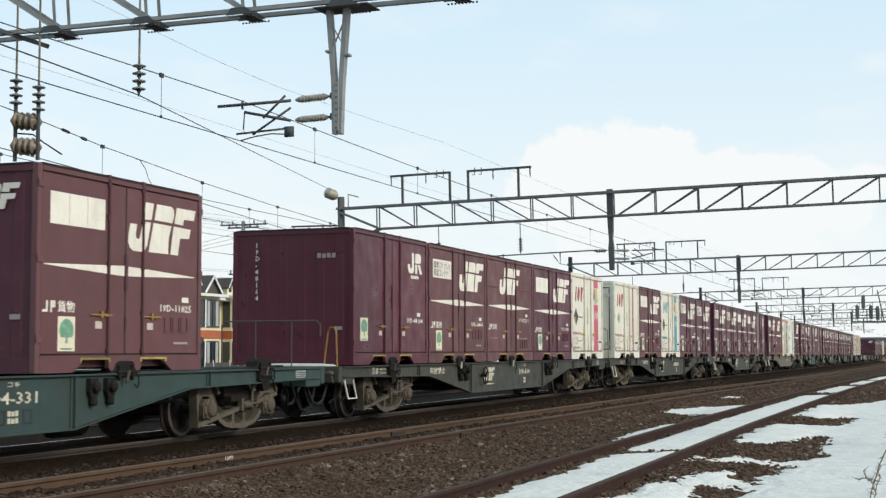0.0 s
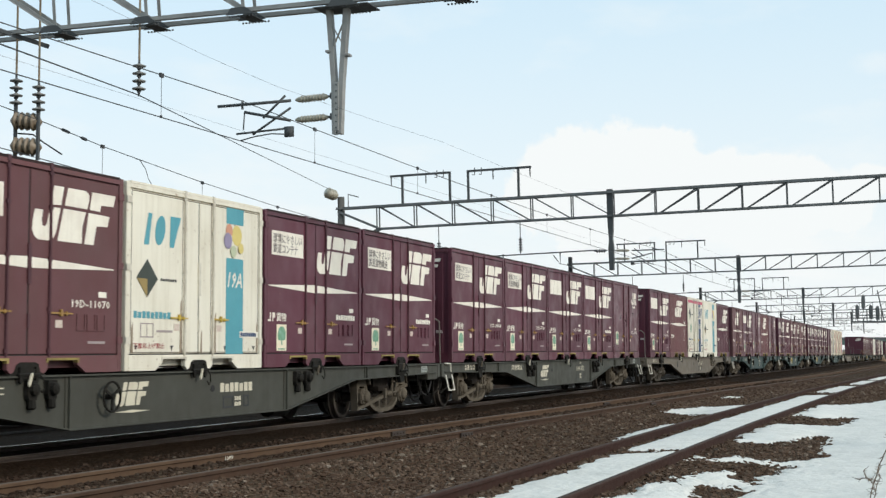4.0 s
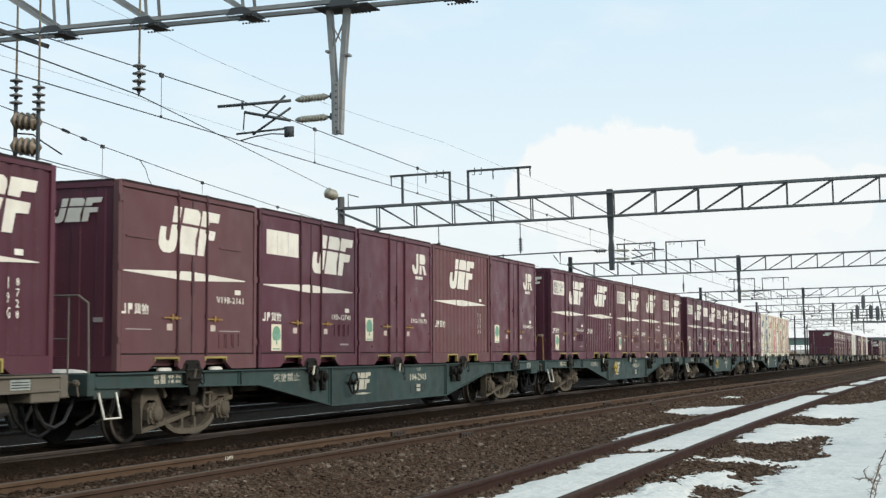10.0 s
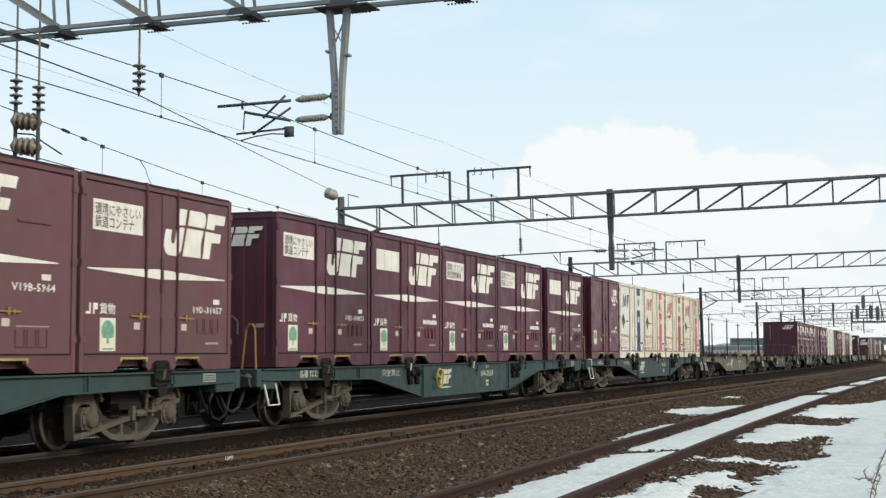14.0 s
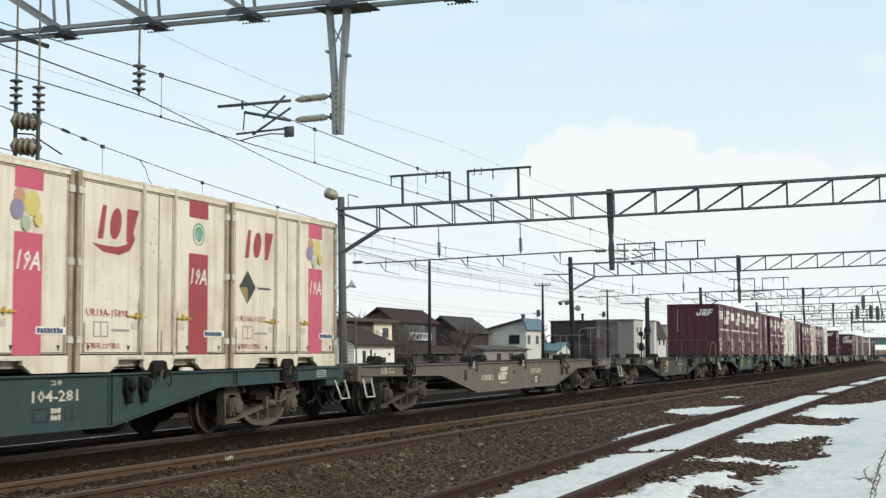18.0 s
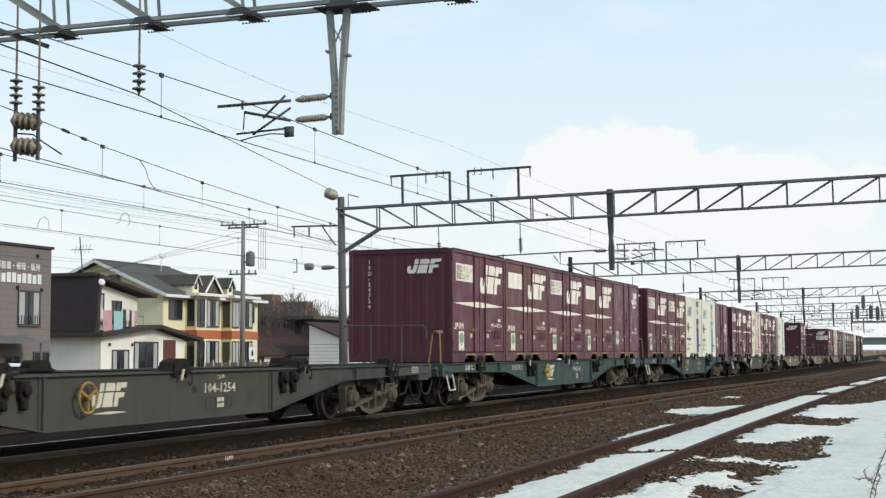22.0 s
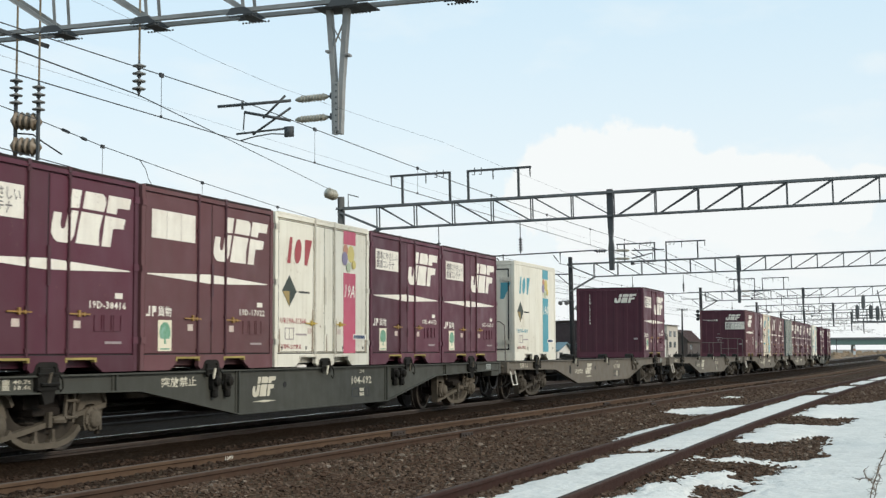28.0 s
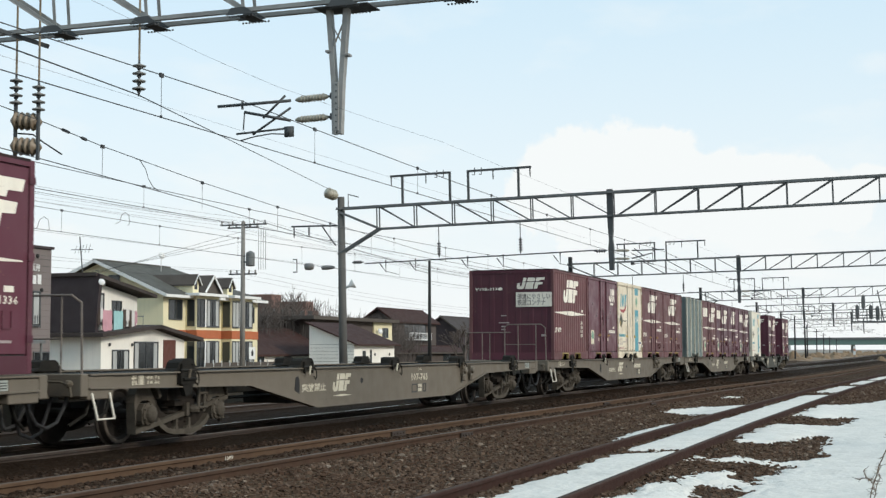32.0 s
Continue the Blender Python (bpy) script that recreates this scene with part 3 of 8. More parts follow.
def build_track(name, line, mat, top, label, x0=-12, x1=640):
    t = thing(name, label, "railway track", kind="structure")
    xs = [x0 + 3 * i for i in range(30)] + [85, 100, 120, 140, 160, 200, 300, 400, x1]
    for off in (-0.5675, 0.5675):
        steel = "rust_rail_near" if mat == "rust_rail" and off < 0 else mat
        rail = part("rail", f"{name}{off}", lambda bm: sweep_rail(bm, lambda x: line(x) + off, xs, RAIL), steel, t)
        part("rail_head", f"{name}head{off}", lambda bm: sweep_rail(bm, lambda x: line(x) + off, xs, [(-0.027, -0.003), (0.027, -0.003), (0.024, 0.001), (-0.024, 0.001)]), "rail_top_dull" if (name == "track_1" and off < 0) or name == "track_4" else top, rail)
        for i in range(5 if name == "track_2" else 0):
            x = 7.8 + 12.5 * i
            part("fishplate", "fishplate", lambda bm: (b_box(bm, -0.28, 0.28, -0.046, -0.014, -0.112, -0.030), b_box(bm, -0.004, 0.004, -0.036, 0.036, -0.04, 0.0035), [b_tube(bm, (u, -0.06, -0.07), (u, -0.03, -0.07), 0.016, n=6) for u in (-0.2, -0.07, 0.07, 0.2)]), "dark_rail", rail,
                 at=pose(x, line(x) + off, 0.02 + drop(x)))
    return t


build_track("track_1", bend, "dark_rail", "rail_top_bright", "running line with polished rail heads on dark ballast")
build_track("track_2", mid_line, "rust_rail", "rail_top_rusty", "rusty brown middle track half sunk in ballast")
build_track("track_3", siding_line, "siding_rail", "siding_head", "rusty siding track with snow between its rails")
build_track("track_4", lambda x: 4.3 + 0.012 * max(0.0, x) + bend(x), "dark_rail", "rail_top_bright", "second running line behind the train")

marker = thing("rail_marker", "small white stencilled figures on the rusty rail", "marker", at=pose(15.02, mid_line(15.02) + 0.5675 - 0.0125, -0.085))
part("bracket_line", "marker_line", lambda bm: (b_box(bm, -0.10, -0.088, -0.004, 0.0, -0.005, 0.08), b_box(bm, -0.10, -0.03, -0.004, 0.0, -0.012, -0.005)), "white_print", marker)
lettering("500", "white_print", -0.06, -0.004, 0.01, 0.15, 0.07, marker)


# ---------------------------------------------------------------- melting snow
def inside(x, y, poly):
    """Signed distance to a closed outline, across the line counted double; positive inside."""
    best, odd = 9.0, False
    y *= 2.0
    for (ax, ay), (bx, by) in zip(poly, poly[1:] + poly[:1]):
        ay, by = 2 * ay, 2 * by
        dx, dy = bx - ax, by - ay
        s = max(0.0, min(1.0, ((x - ax) * dx + (y - ay) * dy) / (dx * dx + dy * dy)))
        best = min(best, math.hypot(x - ax - s * dx, y - ay - s * dy))
        if (ay > y) != (by > y) and x < ax + (y - ay) / (by - ay) * dx:
            odd = not odd
    return best if odd else -best


BARE = ([(23.2, -9.16), (23.5, -9.0), (21.5, -8.70), (20.6, -8.54), (20.3, -7.6), (17.9, -7.6), (17.4, -8.12), (18.1, -8.40), (17.95, -8.66), (18.3, -9.2), (19.6, -9.38), (20.3, -9.24)],
        [(16.9, -8.24), (17.25, -8.34), (17.6, -9.15), (16.8, -9.05), (15.8, -8.92), (15.0, -9.0), (15.5, -8.69), (16.3, -8.64), (15.95, -8.47), (15.5, -8.30), (15.8, -7.6), (17.6, -7.6)],
        [(14.1, -8.47), (14.4, -8.55), (14.6, -8.90), (14.2, -9.0), (13.7, -8.97), (12.8, -9.0), (12.7, -8.72), (13.4, -8.66)],
        [(12.0, -7.6), (16.2, -7.6), (15.5, -8.22), (14.3, -8.26), (13.5, -8.16), (12.4, -8.06)],
        [(23.8, -7.6), (28.6, -7.6), (29.0, -8.2), (28.7, -8.57), (29.6, -8.84), (30.4, -9.13), (29.0, -9.2), (27.0, -9.02), (26.2, -8.52), (25.3, -8.05)],
        [(28.0, -7.6), (60.0, -8.2), (62.0, -10.4), (52.0, -10.0), (41.5, -9.42), (38.4, -9.0), (35.8, -8.60), (34.4, -8.06), (30.8, -8.12)],
        [(62.0, -8.3), (76.0, -8.6), (74.0, -10.6), (64.0, -10.2)])
LYING = ([(30.8, -5.0), (32.6, -5.03), (34.2, -5.3), (35.6, -5.8), (34.5, -6.52), (29.6, -6.48), (27.2, -6.42), (26.9, -6.29), (29.2, -6.22), (30.7, -5.55)],
         [(20.7, -6.20), (21.8, -5.98), (23.3, -5.94), (25.5, -6.04), (25.8, -6.42), (22.0, -6.48)],
         [(39.0, -5.0), (41.0, -5.1), (41.5, -5.5), (39.4, -5.3)], [(17.9, -6.88), (18.5, -6.84), (18.6, -6.94), (18.1, -6.96)])


def snow_field(x, y):
    """Thickness of the snow in metres before edges are cut; below zero there is none."""
    n1 = noise.noise((x * 0.8, y * 1.1, 3.1))
    n2 = noise.noise((x * 2.1, y * 3.6, 7.7))
    n3 = noise.noise((x * 6.0, y * 9.5, 1.7))
    n4 = noise.noise((x * 13.0, y * 19.0, 4.4))
    n5 = noise.noise((x * 27.0, y * 34.0, 9.2))
    wob = 0.08 * n1 + 0.20 * n2 + 0.19 * n3 + 0.14 * n4 + 0.12 * n5
    best = -1.0
    v = y - siding_line(x)
    if -0.42 < v < 0.42:                                  # strip between the siding's rails
        far = 0.47 - 0.08 * min(1.0, max(0.0, (18.2 - x) / 2.0)) + 0.08 * n2
        edge = min(v + 0.45, far - v)
        e = min(edge * 1.6, 0.32) + 0.40 * wob
        e = min(e, 0.9 * abs(x - 18.15 + 1.1 * v) - 0.22 + 0.8 * wob)
        if x > 38:
            e = min(e, 0.8 * (math.sin(x * 0.55) + 0.85))
        if x < 12.2:
            e = min(e, (x - 11.0) * 0.3 + wob)
        best = max(best, e)
    if v < -0.58:                                         # wide field on the camera's side
        e = (-0.66 - v) * 1.3 + 0.8 * wob + 0.04
        for c in BARE:
            e = min(e, -0.75 * inside(x, y, c) + 1.0 * wob)
        if 16.9 < x < 18.6:                               # a ribbon between two bare patches
            e = max(e, 0.10 - abs((y + 8.75) + (x - 17.75) * 1.0) * 0.9 + 0.30 * wob)
        best = max(best, e)
    if v > 0.62 and x < 44:                               # thin patches beyond the far rail
        best = max(best, max(inside(x, y, c) for c in LYING) * 0.6 + 0.8 * wob)
    return best


def build_snow(name, x0, x1, dx, y0, y1, dy, label):
    nx, ny = int((x1 - x0) / dx) + 1, int((y1 - y0) / dy) + 1
    hs = {}
    verts, faces, ids = [], [], {}
    H = np.array([[snow_field(x0 + i * dx, y0 + j * dy) for j in range(ny)] for i in range(nx)])

    def vid(i, j):
        if (i, j) not in ids:
            x, y, h = x0 + i * dx, y0 + j * dy, H[i, j]
            z = ground_z(x, y) + (0.034 * min(1.0, h / 0.35) ** 0.75 + 0.02 * min(1.5, max(0.0, h - 0.3)) if h > 0 else -0.02)
            z += 0.012 * noise.noise((x * 1.9, y * 1.9, 5.0)) if h > 0 else 0.0
            ids[(i, j)] = len(verts)
            verts.append((x, y, z))
        return ids[(i, j)]
    for i in range(nx - 1):
        for j in range(ny - 1):
            if H[i:i + 2, j:j + 2].max() > 0:
                faces.append((vid(i, j), vid(i + 1, j), vid(i + 1, j + 1), vid(i, j + 1)))
    me = bpy.data.meshes.new(name)
    me.from_pydata(verts, [], faces)
    me.materials.append(M("snow"))
    me.polygons.foreach_set("use_smooth", [True] * len(faces))
    tagged(new(name, me), label, "snow", kind="stuff")


build_snow("snow_close", 10.0, 18.8, 0.036, -9.6, -6.3, 0.024, "melting white snow in ragged patches between and beside the rails")
build_snow("snow_bank", 10.0, 18.9, 0.14, -12.48, -9.5, 0.08, "melting white snow lying beside the siding")
build_snow("snow_near", 18.70, 38.1, 0.085, -12.4, -4.5, 0.045, "melting white snow lying in patches along the siding")
build_snow("snow_verge", 10.0, 38.0, 0.35, -15.0, -12.4, 0.2, "melting white snow beside the siding")
build_snow("snow_behind", -16.0, 10.0, 0.25, -15.0, -7.9, 0.12, "melting white snow round the trackside")
build_snow("snow_far", 38.0, 150.0, 0.4, -17.0, -4.3, 0.10, "distant melting snow beside the siding")


build_stones()


# ---------------------------------------------------------------- overhead line
GANTRIES = [20.3, 57.0, 98.6, 153.0, 204.0, 255.0, 306.0]
ZT, ZB, ZF = 7.78, 6.87, 6.80


def insulator(bm, p, d, n_disc, pitch, r, core=0.03, seg=12):
    prof = [(-0.06, 0.02), (0.0, core)]
    for i in range(n_disc):
        s = 0.02 + i * pitch
        prof += [(s, core), (s + pitch * 0.18, r), (s + pitch * 0.5, r * 0.9), (s + pitch * 0.62, core)]
    prof += [(n_disc * pitch + 0.04, core), (n_disc * pitch + 0.10, 0.018)]
    b_lathe(bm, prof, p, d, seg)


def cantilever(gantry, X, yp, side):
    """Hinged bracket on a drop post; side is +1 or -1, toward the wire."""
    c = part("cantilever", f"cant{side}", lambda bm: (
        b_tube(bm, (0, side * 0.85, 5.36), (0, side * 2.20, 5.345), 0.026),
        b_tube(bm, (0, side * 0.85, 5.03), (0, side * 1.70, 5.22), 0.024),
        b_tube(bm, (0, side * 0.85, 5.24), (0.02, side * 1.55, 4.84), 0.020),
        b_tube(bm, (0, side * 0.95, 5.45), (0, side * 1.35, 5.10), 0.020),
        b_tube(bm, (0, side * 1.70, 5.22), (0, side * 1.72, 4.92), 0.012),
        b_tube(bm, (0, side * 0.95, 4.90), (0, side * 1.85, 4.86), 0.018),
        b_box(bm, -0.03, 0.03, min(side * 0.80, side * 0.95), max(side * 0.80, side * 0.95), 4.76, 4.93),
        b_path(bm, [(0, side * 0.88, 4.80), (0, side * 1.2, 4.83), (0, side * 1.5, 4.80), (0, side * 1.77, 4.745)], 0.011),
        b_tube(bm, (0, side * 1.74, 5.27), (0, side * 1.74, 5.42), 0.02)), "gantry_dark", gantry, at=pose(X, yp, 0), smooth=True)
    for z, z1 in ((5.385, 5.36), (5.045, 5.03)):
        part("insulator", f"cantins{side}{z}", lambda bm: insulator(bm, (0, side * 0.22, z), (0, side, (z1 - z) / 0.6), 8, 0.055, 0.062, 0.045), "porcelain", gantry, "ribbed grey-beige porcelain insulator", at=pose(X, yp, 0), smooth=True)
        part("bracket", f"cantbr{side}{z}", lambda bm: (b_tube(bm, (0, side * 0.08, z), (0, side * 0.22, z), 0.02), b_box(bm, -0.05, 0.05, min(0, side * 0.12), max(0, side * 0.12), z - 0.05, z + 0.05)), "gantry_dark", gantry, at=pose(X, yp, 0))


def string(gantry, X, y, z_top, z_bot, n_disc=4):
    """A hanging rod with a string of wide thin disc insulators at its foot."""
    zi = z_bot + 0.115 * n_disc + 0.12
    part("hanger_rod", f"rod{z_top - zi:.2f}", lambda bm: b_tube(bm, (0, 0, 0), (0, 0, -(z_top - zi)), 0.019), "rust_post", gantry, at=pose(X, y, z_top))

    def discs(bm):
        for k in range(n_disc):
            z = -0.05 - 0.132 * k
            b_lathe(bm, [(0.0, 0.03), (0.012, 0.045), (0.035, 0.118), (0.055, 0.112), (0.06, 0.04)], (0, 0, z + 0.03), (0, 0, -1), 16)
    part("insulator_string", f"string{n_disc}", discs, "porcelain_grey", gantry, "string of wide pale disc insulators", at=pose(X, y, zi), smooth=True)
    part("link_rod", f"stringrod{n_disc}", lambda bm: (b_tube(bm, (0, 0, 0.04), (0, 0, -0.06 - 0.132 * n_disc), 0.02, n=8),
         [b_lathe(bm, [(0, 0.022), (0.03, 0.042), (0.055, 0.03)], (0, 0, -0.07 - 0.132 * k), (0, 0, -1), 10) for k in range(n_disc)]), "gantry_dark", gantry, at=pose(X, y, zi))


def near_gantry():
    X = GANTRIES[0]
    g = thing("overhead_line_gantry", "grey riveted steel lattice gantry over the tracks with a drop post", "gantry", group="overhead line gantries", at=pose(0, 0, 0))
    y0, y1, step = -15.2, 14.0, 1.85
    for dx in (-0.18, 0.25):
        for z in (ZB, 8.05):
            part("chord", f"chord{z}", lambda bm: b_angle(bm, (0, y0, z), (0, y1, z), 0.085), "gantry_galvanised", g, at=pose(X + dx, 0, 0))
    n = int((y1 - y0) / step)
    for i in range(n + 1):
        y = -14.9 - 0.03 + step * i
        for dx in (-0.18, 0.25):
            part("vertical", "g1vert", lambda bm: b_angle(bm, (0, 0, ZB), (0, 0.10, 8.05), 0.06), "gantry_galvanised", g, at=pose(X + dx, y, 0))
            part("diagonal", "g1diag", lambda bm: b_angle(bm, (0, 0, ZB), (0, step, 8.05), 0.065), "gantry_galvanised", g, at=pose(X + dx, y, 0))
            part("gusset", "g1gus", lambda bm: b_prism(bm, [(-0.22, ZB - 0.045), (0.30, ZB - 0.045), (0.20, ZB + 0.075), (-0.06, ZB + 0.075)], -0.008, 0.008, "x"), "gantry_dark", g, at=pose(X + dx - 0.05, y, 0))
        part("cross_tie", "g1tie", lambda bm: b_bar(bm, (-0.22, -0.03, ZB - 0.06), (0.30, -0.03, ZB - 0.06), 0.26, 0.012), "gantry_dark", g, at=pose(X, y, 0))
        part("cross_tie", "g1tie2", lambda bm: b_bar(bm, (-0.2, 0, 8.05), (0.27, 0, 8.05), 0.06, 0.06), "gantry_dark", g, at=pose(X, y, 0))
        part("rivet_row", "g1riv", lambda bm: [b_tube(bm, (dx, 0.06 * k, ZB - 0.085), (dx, 0.06 * k, ZB - 0.06), 0.018, n=5) for dx in (-0.2, 0.27) for k in range(-4, 5)], "gantry_dark", g, at=pose(X, y, 0))["kind"] = "stuff"
    for y in (-15.0, 13.8):
        part("mast", "g1mast", lambda bm: b_tube(bm, (0, 0, -0.3), (0, 0, 8.6), 0.19, 0.15, 14), "concrete_pole", g, at=pose(X + 0.03, y, 0), smooth=True)
    # drop post: two channels that close toward the foot
    yp = -1.77
    post = part("drop_post", "g1post", lambda bm: (
        b_prism(bm, [(0.215, 7.0), (0.115, 7.0), (0.012, 5.55), (0.010, 4.75), (0.080, 4.75), (0.095, 5.6)], -0.06, 0.06, "x"),
        b_prism(bm, [(-0.225, 7.0), (-0.125, 7.0), (-0.030, 5.55), (-0.020, 4.75), (-0.088, 4.75), (-0.115, 5.6)], -0.06, 0.06, "x"),
        b_bar(bm, (-0.03, 0.12, 6.6), (-0.03, -0.14, 6.15), 0.05, 0.012), b_bar(bm, (-0.05, -0.13, 6.6), (-0.05, 0.05, 6.2), 0.05, 0.012),
        b_box(bm, -0.07, 0.07, -0.22, -0.09, 6.02, 6.06), b_box(bm, -0.07, 0.07, 0.07, 0.20, 6.10, 6.14),
        b_box(bm, -0.075, -0.06, -0.05, 0.05, 4.80, 5.6)), "gantry_galvanised", g, at=pose(X, yp, 0), bevel=0.006)
    part("bolt", "g1bolts", lambda bm: [b_tube(bm, (-0.09, -0.005, 4.85 + 0.1 * k), (-0.06, -0.005, 4.85 + 0.1 * k), 0.015, n=6) for k in range(8)], "gantry_dark", post)
    part("cap_plate", "g1cap", lambda bm: b_box(bm, -0.24, 0.30, -0.62, 0.34, ZB - 0.062, ZB - 0.045), "gantry_dark", g, at=pose(X, yp, 0))
    cantilever(g, X, yp, 1)
    string(g, X - 0.05, 1.94, 8.0, 5.62)
    for y, zf in ((4.50, 5.55), (4.02, 5.40)):
        string(g, X, y, 8.0, zf)
    part("pull_post", "g1pull", lambda bm: [b_box(bm, -0.025, 0.025, yy - 0.025, yy + 0.025, 4.62, 5.62) for yy in (4.02, 4.50)], "gantry_dark", g, at=pose(X, 0, 0))
    for z in (5.34, 4.89):
        part("strain_insulator", f"strain{z}", lambda bm: insulator(bm, (-0.05, 4.50, z), (0.12, -0.44, -0.03), 4, 0.105, 0.165, 0.10, 18), "porcelain_brown", g, "large ribbed porcelain strain insulator", at=pose(X, 0, 0), smooth=True)
    part("pull_arm", "g1arm", lambda bm: b_bar(bm, (-0.4, 4.90, 7.02), (0.1, 3.90, 6.66), 0.07, 0.07), "gantry_dark", g, at=pose(X, 0, 0))
    part("jumper", "g1jump", lambda bm: b_path(bm, [(0, 4.45, 5.12), (0.1, 4.2, 5.10), (0.1, 3.95, 4.93), (0.15, 3.62, 4.72)], 0.014), "wire", g, at=pose(X, 0, 0))


def far_gantry(X, detail, shift=0.0, portal=0.0, inset=0.0):
    g = thing("overhead_line_gantry", "grey steel lattice gantry on concrete masts spanning all the tracks", "gantry", group="overhead line gantries", at=pose(X, drift(X) - shift, 0, -1.06, 0, 0))
    mast_r = 0.155
    for y in (14.10, -16.5):
        part("mast", "gmast", lambda bm: b_tube(bm, (0, 0, -1.5), (0, 0, 8.35), 0.20, mast_r, 14), "mast_concrete" if detail else "mast_black", g, at=pose(0, y - (inset if y > 0 else 0.0), 0), smooth=True)
    for dx in (-0.16, 0.16):
        part("chord", "gchord_t", lambda bm: b_angle(bm, (0, -16.5, ZT), (0, 14.30, ZT), 0.10), "gantry_steel", g, at=pose(dx, 0, 0))
        part("chord", "gchord_b", lambda bm: b_angle(bm, (0, -14.6, ZF), (0, 12.25, ZF), 0.075), "gantry_steel", g, at=pose(dx, 0, 0))
        part("knee_brace", "gknee", lambda bm: b_angle(bm, (0, 14.20, 5.75), (0, 12.25, ZF), 0.075), "gantry_steel", g, at=pose(dx, -inset, 0))
        part("end_brace", "gend", lambda bm: b_angle(bm, (0, 14.20, 7.65), (0, 12.25, ZF), 0.075), "gantry_steel", g, at=pose(dx, -inset, 0))
    step = 1.76
    for i in range(14):
        y = 12.32 - step * i
        part("vertical", "gvert", lambda bm: [b_bar(bm, (s * 0.16, 0.0, ZT), (s * 0.16, 0.0, ZF), 0.045, 0.045) for s in (-1, 1)], "gantry_dark", g, at=pose(0, y, 0))
        if y > 2.6:
            part("diagonal", "gdiag1", lambda bm: [b_bar(bm, (s * 0.16, -0.12, ZT), (s * 0.05, -step, ZF), 0.045, 0.045) for s in (-1, 1)], "gantry_dark", g, at=pose(0, y, 0))
        else:
            part("diagonal", "gdiag2", lambda bm: [b_bar(bm, (s * 0.05, -0.10, ZF), (s * 0.16, -step, ZT), 0.045, 0.045) for s in (-1, 1)], "gantry_dark", g, at=pose(0, y, 0))
    part("drop_post", "gpost", lambda bm: b_prism(bm, [(-0.12, 7.95), (0.12, 7.95), (0.12, 7.0), (0.10, 6.2), (0.06, 5.9), (0.11, 5.5), (0.09, 4.58), (-0.09, 4.58), (-0.11, 5.5), (-0.06, 5.9), (-0.10, 6.2), (-0.12, 7.0)], -0.11, 0.11, "x"), "gantry_dark", g, at=pose(0, 1.90, 0), bevel=0.008)
    cantilever(g, 0, 1.90, -1)
    # portal frames above the beam
    for ya, yb, over in ((11.15 + portal, 8.94 + portal, 0.52), (8.10 + portal, 5.84 + portal, -0.52)):
        for y in (ya, yb):
            part("portal_post", "gport", lambda bm: b_box(bm, -0.045, 0.045, -0.045, 0.045, ZT, 9.12), "gantry_dark", g, at=pose(0, y, 0))
        lo, hi = min(ya, yb) + min(0, over), max(ya, yb) + max(0, over)
        part("portal_bar", f"gbar{over}{portal}", lambda bm: b_bar(bm, (0, lo - 0.05, 9.12), (0, hi + 0.05, 9.12), 0.09, 0.09), "gantry_dark", g)
        for y in ((ya + over if over > 0 else yb + over), 0.5 * (ya + yb)):
            part("pin_insulator", "gpin", lambda bm: insulator(bm, (0, 0, 9.08), (0, 0, -1), 4, 0.07, 0.035, 0.022, 8), "gantry_dark", g, at=pose(0, y, 0))
        ym = 0.8 * yb + 0.2 * ya if over > 0 else 0.8 * ya + 0.2 * yb
        part("clamp", "gclamp", lambda bm: [b_path(bm, [(0, y, 9.25), (0, y, 8.95), (0, y + 0.1, 8.95)], 0.022, 5) for y in (-0.15, 0.15)], "gantry_dark", g, at=pose(0, ym, 0))
    # span wire with insulators below the beam
    part("span_rod", "gspan", lambda bm: b_tube(bm, (0, 13.0, 5.33), (0, 2.5, 5.44), 0.028), "gantry_dark", g)
    for ya, s in ((13.55, -1), (2.15, 1)):
        part("insulator", f"gspi{s}", lambda bm: insulator(bm, (0, ya, 5.40), (0, s, 0), 4, 0.10, 0.085, 0.03, 10), "gantry_dark", g)
    for y in (9.50, 5.82):
        part("hanger_rod", "ghang", lambda bm: b_tube(bm, (0, 0, 6.9), (0, 0, 6.1), 0.02), "gantry_dark", g, at=pose(0, y, 0))
        part("insulator_string", "ghi", lambda bm: insulator(bm, (0, 0, 6.1), (0, 0, -1), 5, 0.11, 0.09, 0.034, 10), "gantry_dark", g, at=pose(0, y, 0))
    for y in (12.0, 10.6, 8.2, 6.6, 4.1):
        part("registration_arm", "greg", lambda bm: (b_path(bm, [(0, 0, 5.45), (0, 0.0, 4.92), (0, 0.28, 5.3)], 0.03, 6), b_path(bm, [(0, 0, 4.95), (0.05, -0.6, 4.78)], 0.012, 5)), "gantry_dark", g, at=pose(0, y, 0))
